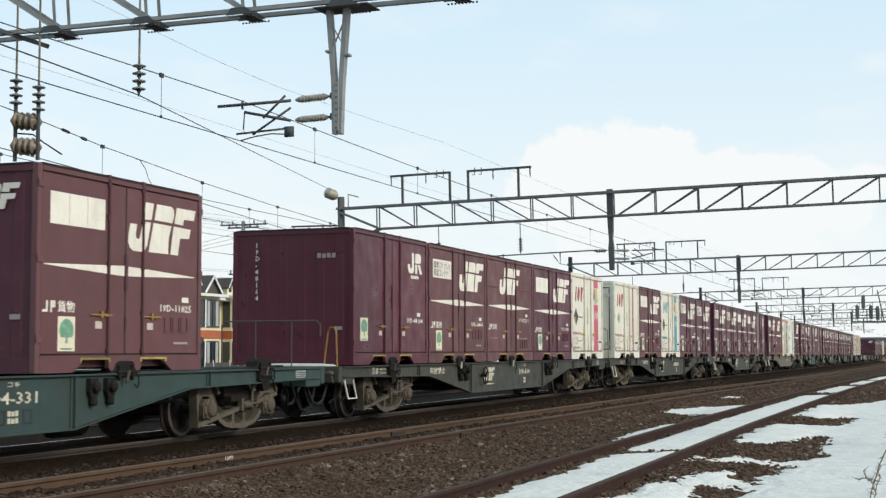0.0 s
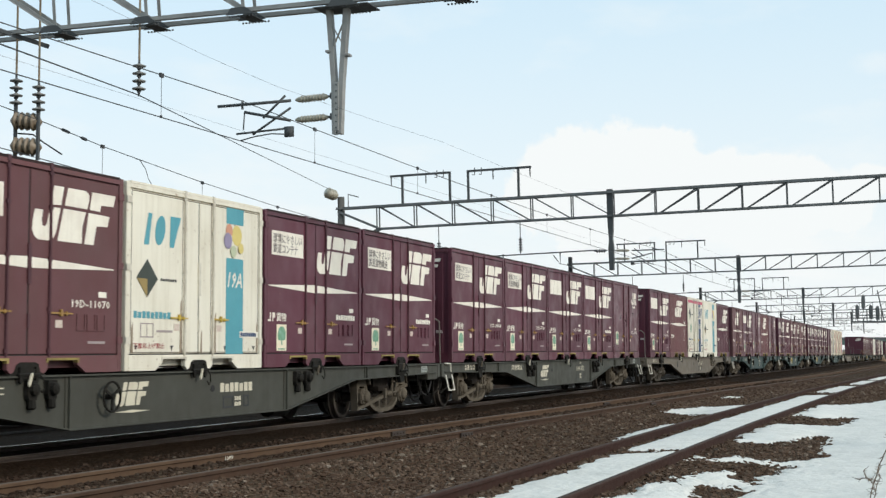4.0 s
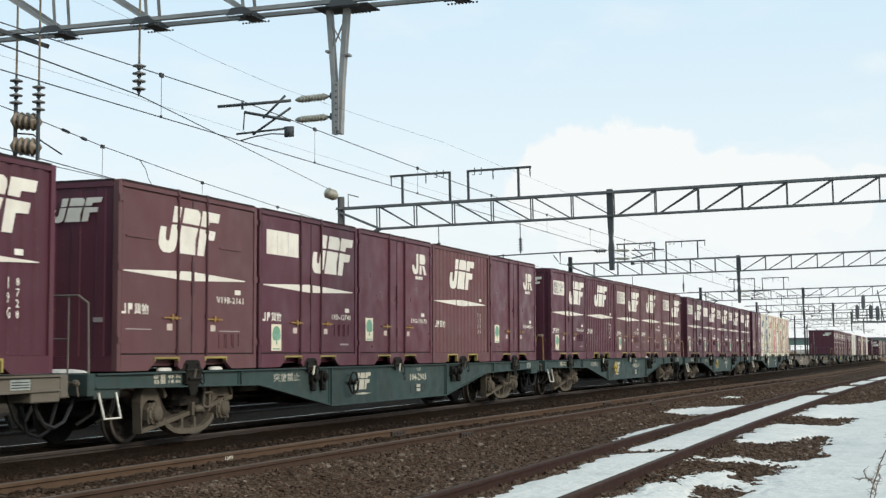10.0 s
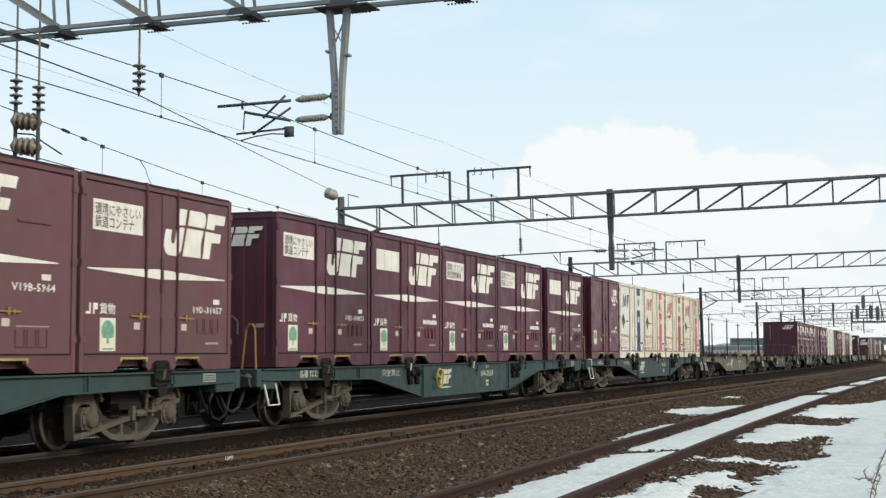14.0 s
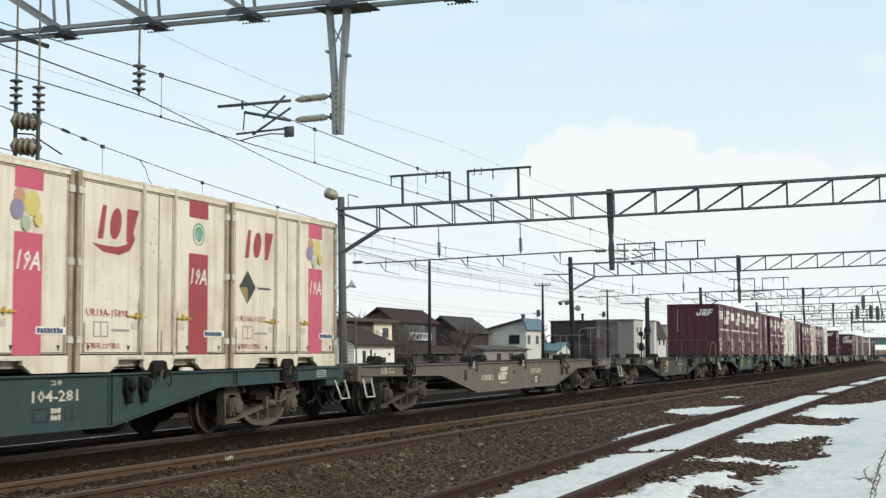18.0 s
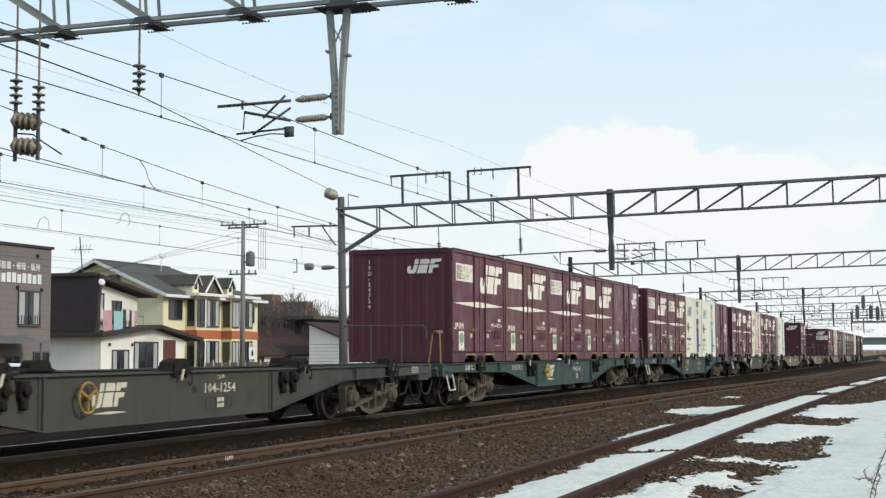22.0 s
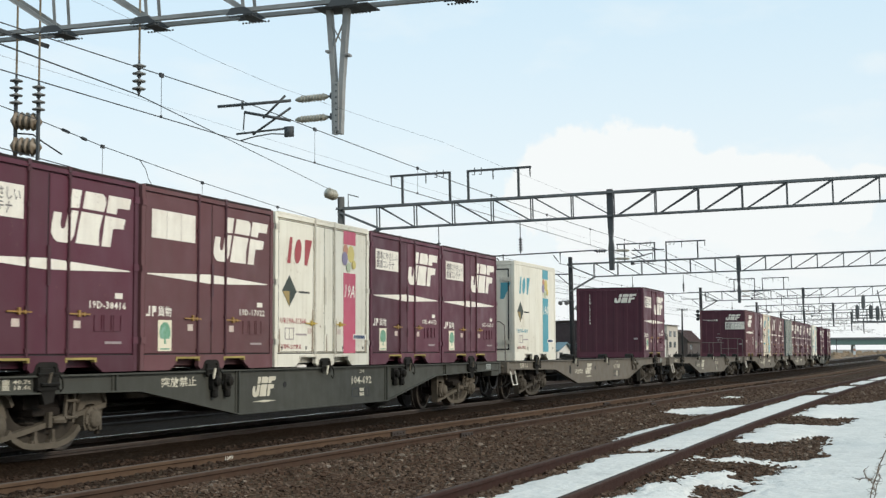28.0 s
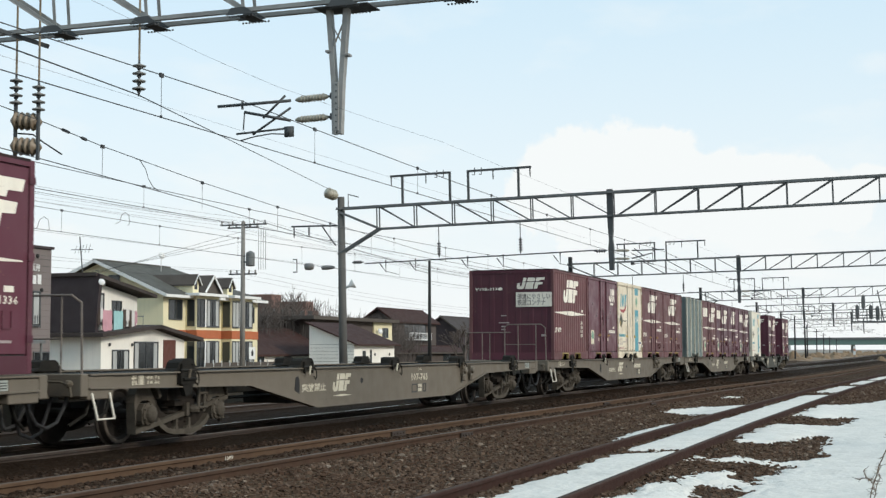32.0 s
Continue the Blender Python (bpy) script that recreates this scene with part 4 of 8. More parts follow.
    if detail:
        part("white_band", "gband", lambda bm: b_tube(bm, (0, 14.10, -0.35), (0, 14.10, 0.55), 0.208, 0.204, 14), "trim_white", g, "white painted band at the mast foot", smooth=True)
        part("strain_insulator", "gstrain", lambda bm: insulator(bm, (-0.55, 14.52, 8.52), (1, -0.35, -0.22), 3, 0.17, 0.25, 0.18, 16), "porcelain", g, "ribbed porcelain strain insulator on the mast", smooth=True)
        part("stay_arm", "gstay", lambda bm: (b_tube(bm, (0, 14.3, 7.09), (0, 16.55, 7.15), 0.04), b_tube(bm, (0, 14.4, 6.2), (0, 15.05, 7.1), 0.03),
             b_path(bm, [(0.0, 13.75, 7.75), (0.0, 13.75, 8.45), (0, 13.25, 8.3)], 0.025)), "gantry_dark", g)
        for y in (16.43, 15.69):
            part("pin_insulator", "gstayins", lambda bm: insulator(bm, (0, 0, 0), (0, 0, -1), 4, 0.085, 0.055, 0.025, 8), "gantry_dark", g, at=pose(0, y, 7.08))
        part("end_bracket", "gbrk", lambda bm: b_path(bm, [(0, 16.5, 5.66), (0, 16.31, 5.66), (0, 16.31, 5.09), (0, 16.5, 5.09)], 0.03, 5), "gantry_dark", g)
        part("lamp", "glamp", lambda bm: (b_lathe(bm, [(0, 0.03), (0.1, 0.08), (0.4, 0.11), (0.6, 0.10), (0.66, 0.03)], (0, 14.45, 5.23), (0, 1, 0), 12)), "porcelain_grey", g, smooth=True)
        part("lamp", "glampb", lambda bm: (b_lathe(bm, [(0, 0.05), (0.05, 0.14), (0.2, 0.17), (0.4, 0.15), (0.44, 0.03)], (0, 15.48, 5.31), (0, 1, 0), 12)), "porcelain_grey", g, smooth=True)
        part("loudspeaker", "ghorn", lambda bm: b_lathe(bm, [(0, 0.05), (0.18, 0.06), (0.42, 0.22), (0.44, 0.22)], (0, 13.95, 4.28), (0.3, -0.8, 0.45), 12), "trim_white", g, smooth=True)
        part("bracket", "ghornarm", lambda bm: (b_tube(bm, (0, 14.3, 4.30), (0, 13.92, 4.28), 0.035, n=6), b_tube(bm, (0, 14.3, 4.0), (0, 13.95, 4.26), 0.02, n=5)), "gantry_dark", g)
    else:
        part("stay_arm", "gstay2", lambda bm: (b_tube(bm, (0, 14.10, 7.09), (0, 16.2, 7.15), 0.045), b_tube(bm, (0, 14.10, 6.2), (0, 15.1, 7.1), 0.03)), "gantry_dark", g, at=pose(0, -inset, 0))
        part("lamp", "glamp2", lambda bm: b_lathe(bm, [(0, 0.05), (0.05, 0.14), (0.2, 0.17), (0.3, 0.15), (0.34, 0.03)], (0, 14.15, 5.05), (0, 1, 0), 12), "porcelain_grey", g, at=pose(0, -inset, 0), smooth=True)


near_gantry()
for gx in GANTRIES[1:]:
    if gx < 60:
        far_gantry(gx - 1.0, True, 0.2)
    else:
        far_gantry(gx, False, 0.0, *{98.6: (-1.12, 0.0), 153.0: (-1.95, 1.2), 204.0: (-2.1, 1.5)}.get(gx, (-0.75, 0.0)))

lamp_x = GANTRIES[2]
yard_lamp = thing("yard_lamp", "pair of grey floodlights on an arm of the gantry mast", "lamp", at=pose(lamp_x, 14.10 + drift(lamp_x), 4.78))
part("arm", "ylarm", lambda bm: b_tube(bm, (-0.05, -0.15, 0.0), (-0.25, 0.75, 0.08), 0.045, n=6), "gantry_dark", yard_lamp)
for y in (0.32, 0.78):
    part("floodlight", "ylhead", lambda bm: b_lathe(bm, [(0, 0.07), (0.08, 0.11), (0.24, 0.17), (0.27, 0.17), (0.28, 0.14)], (-0.15, 0, 0), (-0.9, 0.2, -0.35), 12), "porcelain_grey", yard_lamp, at=pose(0, y, 0), smooth=True)
part("horn", "ylhorn", lambda bm: b_lathe(bm, [(0, 0.06), (0.12, 0.09), (0.30, 0.22), (0.32, 0.20)], (-0.15, -0.38, -0.50), (-0.8, -0.35, 0.1), 14), "porcelain_grey", yard_lamp, "pale round loudspeaker horn", smooth=True)
part("bracket", "ylbr", lambda bm: b_tube(bm, (0, -0.1, -0.5), (-0.15, -0.40, -0.50), 0.04, n=6), "gantry_dark", yard_lamp)
SUPPORTS = [-16.0] + GANTRIES + [350.0]


def sagged(y, z_sup, sag, xs=SUPPORTS, n=8):
    pts = []
    for a, b in zip(xs, xs[1:]):
        for i in range(n):
            s = i / n
            pts.append((a + (b - a) * s, y + drift(a + (b - a) * s), z_sup - sag * 4 * s * (1 - s)))
    pts.append((xs[-1], y + drift(xs[-1]), z_sup))
    return pts


def catenary(y, z_contact, z_mess, label):
    w = thing("overhead_wire", label, "overhead wire", group="overhead wires")
    part("contact_wire", f"cw{y}", lambda bm: b_path(bm, [(x, y + drift(x), z_contact) for x in (-16, 40, 60, 80, 350)], 0.0085, 5), "wire", w)
    part("messenger_wire", f"mw{y}", lambda bm: b_path(bm, sagged(y, z_mess, 0.16), 0.0085, 5), "wire", w)
    pts = sagged(y, z_mess, 0.16, n=80)
    px, pz = [p[0] for p in pts], [p[2] for p in pts]
    x = -14.6
    while x < 120:
        zt = float(np.interp(x, px, pz))
        part("dropper", f"dr{y}{round(zt, 2)}", lambda bm: (b_tube(bm, (0, 0, z_contact), (0, 0, zt), 0.004, n=4), b_box(bm, -0.045, 0.045, -0.016, 0.016, zt - 0.035, zt + 0.03), b_box(bm, -0.02, 0.02, -0.012, 0.012, z_contact - 0.01, z_contact + 0.03)), "wire", w, at=pose(x, y + drift(x), 0))
        x += 5.40


catenary(0.0, 4.74, 5.42, "contact wire and messenger wire with droppers over the running line")
catenary(7.05, 4.70, 5.32, "contact wire and messenger wire with droppers over the second line")
catenary(13.2, 4.74, 5.52, "contact wire and messenger wire with droppers over a far track")


def single_wire(pts, r, label, name="overhead_wire"):
    w = thing(name, label, "overhead wire", group="overhead wires")
    part("strand", f"{name}{pts[0]}{pts[-1]}", lambda bm: b_path(bm, [Vector(p) for p in pts], r, 5), "wire", w)
    return w


def along(a, b, s):
    return tuple(Vector(a) + (Vector(b) - Vector(a)) * s)


CROSS_A, CROSS_B = (20.25, 1.96, 5.64), (56.3, 14.62, 8.42)
single_wire([(13.0, -0.79, 4.78), CROSS_A, CROSS_B], 0.011, "heavy wire crossing from the insulator string to the far mast")
single_wire([(-6, -2.1, 5.9), (12.87, -2.1, 5.146), (15.45, -2.1, 5.03), (17.5, -2.1, 5.0), (20.98, -2.1, 5.08), (24.4, -2.1, 5.19), (60, -2.1, 5.30), (140, -1.9, 5.30), (300, -1.9, 5.3)], 0.0022, "thin aerial wire beside the drop post")
single_wire([(-5, 0.02, 4.92), (57, 0.02, 4.93)], 0.002, "thin auxiliary wire above the contact wire")
# second line's wires drift away from the running line
M2 = [(-6, -1.0, 5.38), (20.4, 4.05, 5.34), (23.2, 4.62, 5.30), (29.2, 5.75, 5.30), (35.0, 6.68, 5.32), (56, 10.0, 5.5), (120, 12.2, 5.5)]
C2 = [(-6, 1.2, 4.70), (19.6, 4.0, 4.68), (22.8, 4.37, 4.66), (28.0, 5.10, 4.66), (38.0, 6.95, 4.68), (56, 10.0, 4.74), (120, 12.2, 4.74)]
w2 = single_wire(M2, 0.009, "messenger wire of the second line with droppers")
single_wire(C2, 0.009, "contact wire of the second line")
for s, (xa, ya, za, zb) in enumerate(((23.2, 4.62, 5.30, 4.66), (29.1, 5.74, 5.30, 4.66), (35.0, 6.68, 5.32, 4.67), (40.5, 7.55, 5.36, 4.69), (46.0, 8.42, 5.41, 4.71))):
    part("dropper", f"dr2{s}", lambda bm: (b_tube(bm, (xa, ya, zb), (xa, ya, za), 0.0045, n=4), b_box(bm, xa - 0.05, xa + 0.05, ya - 0.02, ya + 0.02, za - 0.04, za + 0.03)), "wire", w2)
part("jumper", "jump2", lambda bm: b_path(bm, [(24.6, 4.88, 5.30), (25.0, 4.9, 5.27), (25.2, 4.88, 5.10), (25.25, 4.84, 4.90), (25.35, 4.80, 4.75), (25.6, 4.78, 4.66)], 0.008, 5), "wire", w2)
part("turnbuckle", "turn2", lambda bm: (b_tube(bm, (21.3, 4.22, 5.328), (21.6, 4.29, 5.322), 0.028, n=6), b_tube(bm, (22.2, 4.42, 5.314), (22.4, 4.46, 5.31), 0.03, n=6)), "wire", w2)
for i, (y, z) in enumerate(((16.0, 6.32), (16.2, 6.05), (16.1, 5.1))):
    single_wire([(-20, y, z), (20.3, y, z + 0.02), (38, y, z), (57, y, z + 0.12), (76, y, z - 0.15), (95.5, y, z + 0.1), (140, y, z), (272, y, z)], 0.0045, "sagging aerial wire along the yard")
for i, (x, y, z) in enumerate(((33.06, 13.2, 4.74), (37.25, 13.2, 5.26))):
    w = thing("wire_loop", "looped jumper between overhead wires", "overhead wire", group="wire loops", at=pose(x, y, z))
    part("strand", "loopstrand", lambda bm: b_path(bm, [(-0.42, 0, -0.03), (-0.2, 0, 0.04), (-0.1, 0, 0.27), (0.1, 0, 0.37), (0.3, 0, 0.30), (0.36, 0, 0.04), (0.26, 0, -0.03)], 0.008, 5), "wire", w)

# stout concrete pole with a round signal beside it
stout = thing("concrete_pole", "stout dark concrete pole with a small bracket arm", "pole", at=pose(105, 10.21, 0))
part("shaft", "stsh", lambda bm: b_tube(bm, (0, 0, -0.6), (0, 0, 5.22), 0.19, 0.16, 12), "mast_black", stout, smooth=True)
part("skirt", "stsk", lambda bm: b_lathe(bm, [(2.55, 0.30), (2.75, 0.28), (3.15, 0.18), (3.2, 0.15)], (0, 0, 0), (0, 0, 1), 10), "mast_black", stout)
part("arm", "starm", lambda bm: (b_tube(bm, (0, 0, 4.85), (0, 2.1, 4.80), 0.03, n=6), b_tube(bm, (0, 0, 4.3), (0, 0.7, 4.84), 0.025, n=6)), "gantry_dark", stout)
dwarf = thing("trackside_signal", "small round black signal on a dark post", "railway signal", at=pose(103, 10.3, 0))
part("head", "dwh", lambda bm: b_lathe(bm, [(0, 0.05), (0.02, 0.20), (0.10, 0.20), (0.14, 0.05)], (-0.12, 0, 2.45), (1, 0, 0), 14), "rubber", dwarf)
part("post", "dwp", lambda bm: (b_tube(bm, (0.08, 0, -0.6), (0.08, 0, 2.6), 0.05, n=8), b_box(bm, -0.14, 0.16, -0.16, 0.16, 1.2, 1.75)), "mast_black", dwarf)
mast_signal = thing("mast_signal", "three small dark lamps on the gantry mast", "railway signal", at=pose(152.75, 13.76, 4.5))
for k in range(3):
    part("lamp_hood", "mshood", lambda bm: b_lathe(bm, [(0, 0.16), (0.05, 0.19), (0.16, 0.19), (0.18, 0.06)], (-0.16, 0.40, 0), (1, 0, 0), 10), "rubber", mast_signal, at=pose(0, 0, 0.12 + 0.42 * k))
part("bracket", "msbr", lambda bm: (b_bar(bm, (0, 0.40, 0.0), (0, 0.40, 1.1), 0.05, 0.05), b_bar(bm, (0.1, 0.0, 0.5), (0, 0.42, 0.5), 0.05, 0.05)), "gantry_dark", mast_signal)
for x, y, h in ((260.0, 29.75, 7.3), (290.0, 33.8, 6.8), (270.0, 27.85, 7.15), (300.0, 29.8, 6.8), (420.0, 42.0, 6.6)):
    pole = thing("utility_pole", "thin dark distant utility pole", "utility pole", group="distant utility poles", at=pose(x, y, -0.95))
    part("shaft", f"dpole{h}", lambda bm: b_tube(bm, (0, 0, -0.2), (0, 0, h + 0.95), 0.15, 0.10, 8), "mast_black", pole)
    part("crossarm", "dparm", lambda bm: b_box(bm, -0.05, 0.05, -0.5, 0.5, -0.05, 0.05), "gantry_dark", pole, at=pose(0, 0, h + 0.6))


def build_yard_brush(bm):
    """Dark winter brush and low clutter beyond the yard."""
    r = random.Random(77)
    for _ in range(900):
        x = r.uniform(205, 300)
        y = r.uniform(20.5, 27.5) + 0.09 * (x - 205)
        h = r.uniform(0.4, 1.5) * (1.5 if r.random() < 0.15 else 1.0)
        b_tube(bm, (x, y, -0.95), (x + r.uniform(-0.5, 0.5), y + r.uniform(-0.5, 0.5), -0.9 + h), r.uniform(0.10, 0.45), 0.04, 4)


part("winter_brush", "yardbrush", build_yard_brush, "far_wood")
tagged(bpy.data.objects["winter_brush"], "dark low winter brush beyond the yard", "brush", kind="stuff")

# signal bridge far along the line
sb = thing("signal_bridge", "dark signal heads on a steel platform over the tracks", "railway signal", at=pose(176, -1.0, 0))
part("platform", "sbplat", lambda bm: (b_box(bm, -0.5, 0.5, -9.0, 0.2, 4.5, 4.7), [b_tube(bm, (s * 0.5, y, 4.7), (s * 0.5, y, 6.1), 0.05, n=5) for s in (-1, 1) for y in (0.1, -1.6, -3.3, -5.0)], [b_tube(bm, (s * 0.5, -9, z), (s * 0.5, 0.2, z), 0.05, n=5) for s in (-1, 1) for z in (5.4, 6.1)]), "gantry_steel", sb)
# heads in the lighter steel grey: distance haze put into their colour
for y, z in ((-0.48, 4.95), (-1.20, 6.2), (-2.06, 4.95), (-2.85, 4.8)):
    part("signal_head", "sbhead", lambda bm: (b_prism(bm, [(-0.32, 0), (0.32, 0), (0.36, 0.9), (0.32, 1.6), (0.1, 1.8), (-0.1, 1.8), (-0.32, 1.6), (-0.36, 0.9)], -0.1, 0.1, "x"), [b_tube(bm, (-0.1, 0, k), (-0.4, 0, k), 0.13, 0.13, 8) for k in (0.4, 0.9, 1.4)], b_tube(bm, (0, 0, -0.5), (0, 0, 0), 0.08, n=6)), "gantry_steel", sb, at=pose(0, y, z) @ Matrix.Diagonal((1.0, 0.64, 0.95, 1.0)))
part("bracket", "sbbr", lambda bm: [b_tube(bm, (0, -4.2 + s, 4.6), (0, -4.2 + 2.2 * s, 8.4), 0.07, n=6) for s in (-0.6, 0.6)], "gantry_dark", sb)

# far overbridge and the hazy edge of town
ob_ = thing("road_bridge", "distant green steel road bridge over the railway", "bridge", at=pose(860, 0, 0))
part("girder", "brg", lambda bm: b_box(bm, -4, 4, -120, 110, 3.9, 6.9), "bridge_green", ob_)
part("parapet", "brp", lambda bm: b_box(bm, -4.4, -4.05, -120, 110, 6.9, 8.3), "gantry_steel", ob_)
for y in (-40, 38, 90):
    part("pier", "brpier", lambda bm: b_box(bm, -1.5, 1.5, -1.2, 1.2, -1.2, 3.9), "concrete_pole", ob_, at=pose(0, y, 0))
rng = random.Random(11)


def build_far_edge(bm):
    for i in range(150):
        x, y = rng.uniform(900, 1700), rng.uniform(-60, 900)
        w, d, h = rng.uniform(8, 22), rng.uniform(8, 20), rng.uniform(2.5, 5)
        if y < 120:
            continue
        b_prism(bm, [(x, -0.4), (x + d, -0.4), (x + d, h), (x + d / 2, h + 2.0), (x, h)], y, y + w)


def build_far_bank(bm):
    ys = [-500 + 25 * i for i in range(61)]
    for a, b in zip(ys, ys[1:]):
        za, zb = (1.2 + 1.6 * noise.noise((y * 0.013, 0.0, 8.0)) for y in (a, b))
        lo = [bm.verts.new(p) for p in ((985, a, -1.3), (985, b, -1.3), (1010, b, zb), (1010, a, za))]
        bm.faces.new(lo)


def build_tufts(bm):
    """Low dry grass and scrub beside the line far ahead."""
    for i in range(1500):
        x = 250.0 + 640.0 * (i + rng.random()) / 1500
        y = rng.uniform(-75.0, 30.0)
        if -2.4 < y - drift(x) < 9.5:
            continue
        r, h = rng.uniform(0.6, 2.4), rng.uniform(0.25, 0.95) * (2.2 if rng.random() < 0.14 else 1.0)
        b_lathe(bm, [(-0.1, r), (0.35 * h, 0.8 * r * rng.uniform(0.8, 1.1)), (0.8 * h, 0.4 * r), (h, 0.05)], (x, y, ground_z(x, y)), (rng.uniform(-0.1, 0.1), rng.uniform(-0.1, 0.1), 1), 6)


part("dry_scrub", "dryscrub", build_tufts, "dry_tuft")
tagged(bpy.data.objects["dry_scrub"], "pale brown dry grass beside the line", "grass", kind="stuff")
for k, (x, y, h) in enumerate(((270, 15.05, 7.9), (342, 19.1, 7.5), (406, 22.1, 7.3), (487, 26.4, 7.1), (557, 29.5, 6.5), (640, 32.6, 6.3), (395, -14.5, 7.5), (520, -22.0, 7.5), (590, 9.5, 8.0), (720, -30.0, 8.0))):
    mast = thing("line_post", "dark distant post with a short arm beside the line", "post", group="distant posts", at=pose(x, y, -0.3))
    part("shaft", f"lpost{h}", lambda bm: b_tube(bm, (0, 0, -0.9), (0, 0, h), 0.17, 0.12, 8), "mast_black", mast)
    part("arm", f"lparm{h}", lambda bm: b_box(bm, -0.06, 0.06, -0.9, 0.9, h - 0.75, h - 0.62), "gantry_dark", mast)
board = thing("trackside_board", "orange and white striped board on the far trackside", "sign", at=pose(400, 11.5, -0.75))
part("panel", "tbp", lambda bm: b_box(bm, -0.06, 0.06, -0.32, 0.32, 0.5, 2.9), "trim_white", board)
part("stripe", "tbs", lambda bm: b_box(bm, -0.075, -0.062, -0.30, 0.30, 1.5, 2.2), "fruit_orange", board, "orange stripe")
part("post", "tbq", lambda bm: b_tube(bm, (0, 0, -0.2), (0, 0, 0.5), 0.06, n=6), "gantry_dark", board)
part("far_bank", "farbank", build_far_bank, "far_bank")
tagged(bpy.data.objects["far_bank"], "pale brown embankment far behind the bridge", "embankment", kind="structure")
part("far_houses", "faredge", build_far_edge, "far_town")
tagged(bpy.data.objects["far_houses"], "hazy grey roofs of the distant town", "houses", kind="stuff")
# ---------------------------------------------------------------- freight train: wagons and containers
CL, CW, CH = 3.74, 1.195, 2.425        # container length, half width, height
PITCH = 3.82
DECK = 0.995
FACE = -1.185                          # outer face of the near doors


def plate(bm, pts, y=FACE - 0.004, t=0.003):
    b_prism(bm, pts, y, y + t)


def rect(bm, x0, x1, z0, z1, y=FACE - 0.004):
    plate(bm, [(x0, z0), (x1, z0), (x1, z1), (x0, z1)], y)


def build_body(bm):
    b_box(bm, 0.03, CL - 0.03, -1.160, 1.160, 0.165, CH - 0.03)
    b_box(bm, 0.10, CL - 0.10, -1.05, 1.05, 0.06, 0.165)


def build_bottom_rail(bm):
    lo, hi = -CW, -CW + 0.06
    b_prism(bm, [(0.085, 0.0), (0.72, 0.0), (0.90, 0.10), (0.90, 0.165), (1.48, 0.165), (1.48, 0.05), (1.55, 0.0), (2.15, 0.0), (2.22, 0.05), (2.22, 0.165), (2.80, 0.165), (2.80, 0.10), (2.98, 0.0), (CL - 0.085, 0.0), (CL - 0.085, 0.205), (0.085, 0.205)], lo, hi)


def build_end_wall(bm):
    """End wall with shallow upright ribs between its rails."""
    prof = [(-1.11, 0.03), (-1.11, 0.024)]
    for k in range(6):
        y = -0.92 + 0.368 * k
        prof += [(y - 0.075, 0.024), (y - 0.055, 0.016), (y + 0.055, 0.016), (y + 0.075, 0.024)]
    prof += [(1.11, 0.024), (1.11, 0.03)]
    b_prism(bm, [(x, y) for y, x in prof], 0.191, CH - 0.091, "z")


def build_corrugation(bm):
    n = 15
    prof = [(0.09, -1.158), (0.09, -1.162)]
    for k in range(n):
        x = 0.17 + (CL - 0.34) * (k + 0.5) / n
        prof += [(x - 0.075, -1.162), (x - 0.050, -1.184), (x + 0.050, -1.184), (x + 0.075, -1.162)]
    prof += [(CL - 0.09, -1.162), (CL - 0.09, -1.158)]
    b_prism(bm, prof, 0.21, CH - 0.08, "z")


def build_rod(bm):
    b_tube(bm, (0, -1.198, 0.19), (0, -1.198, CH - 0.06), 0.019, n=6)
    for z in (0.24, 0.72, 1.3, 1.9, 2.3):
        b_box(bm, -0.035, 0.035, -1.208, -1.184, z, z + 0.045)
    b_box(bm, -0.03, 0.03, -1.205, -1.17, CH - 0.05, CH + 0.02)


def build_handle(bm):
    b_box(bm, -0.22, 0.22, -1.214, -1.200, 0.690, 0.708)
    b_box(bm, -0.02, 0.02, -1.218, -1.195, 0.665, 0.745)
    b_box(bm, 0.10, 0.125, -1.211, -1.184, 0.675, 0.722)


def build_pocket(bm, full):
    b_prism(bm, [(-0.32, 0.02 if full else 0.12), (-0.285, 0.02 if full else 0.12), (-0.285, 0.150), (0.285, 0.150), (0.285, 0.02 if full else 0.12), (0.32, 0.02 if full else 0.12), (0.32, 0.178), (-0.32, 0.178)], -1.202, -1.14)


def build_hinges(bm):
    b_box(bm, -0.05, 0.06, -1.208, -1.180, 0, 0.085)


def logo_side(bm, x, z, s, y=FACE - 0.004):
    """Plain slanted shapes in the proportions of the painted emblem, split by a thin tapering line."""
    for poly in ([(0.42, 0.645), (0.61, 0.645), (0.555, 0.425), (0.36, 0.415)],
                 [(0.35, 0.385), (0.545, 0.39), (0.46, 0.09), (0.40, 0.02), (0.31, -0.01), (0.13, -0.01), (0.05, 0.03), (0.01, 0.10), (0.02, 0.20), (0.06, 0.34), (0.21, 0.34), (0.185, 0.22), (0.20, 0.16), (0.25, 0.15), (0.285, 0.18)],
                 [(0.69, 0.645), (1.05, 0.645), (1.115, 0.61), (1.125, 0.53), (1.08, 0.425), (0.63, 0.43)],
                 [(0.495, 0.0), (0.98, 0.0), (0.985, 0.20), (1.06, 0.385), (0.605, 0.39)],
                 [(1.19, 0.645), (1.69, 0.645), (1.645, 0.505), (1.38, 0.50), (1.355, 0.42), (1.135, 0.425)],
                 [(1.035, 0.0), (1.225, 0.0), (1.285, 0.235), (1.52, 0.245), (1.56, 0.375), (1.115, 0.385)]):
        plate(bm, [(x + a * s, z + b * s) for a, b in poly], y)


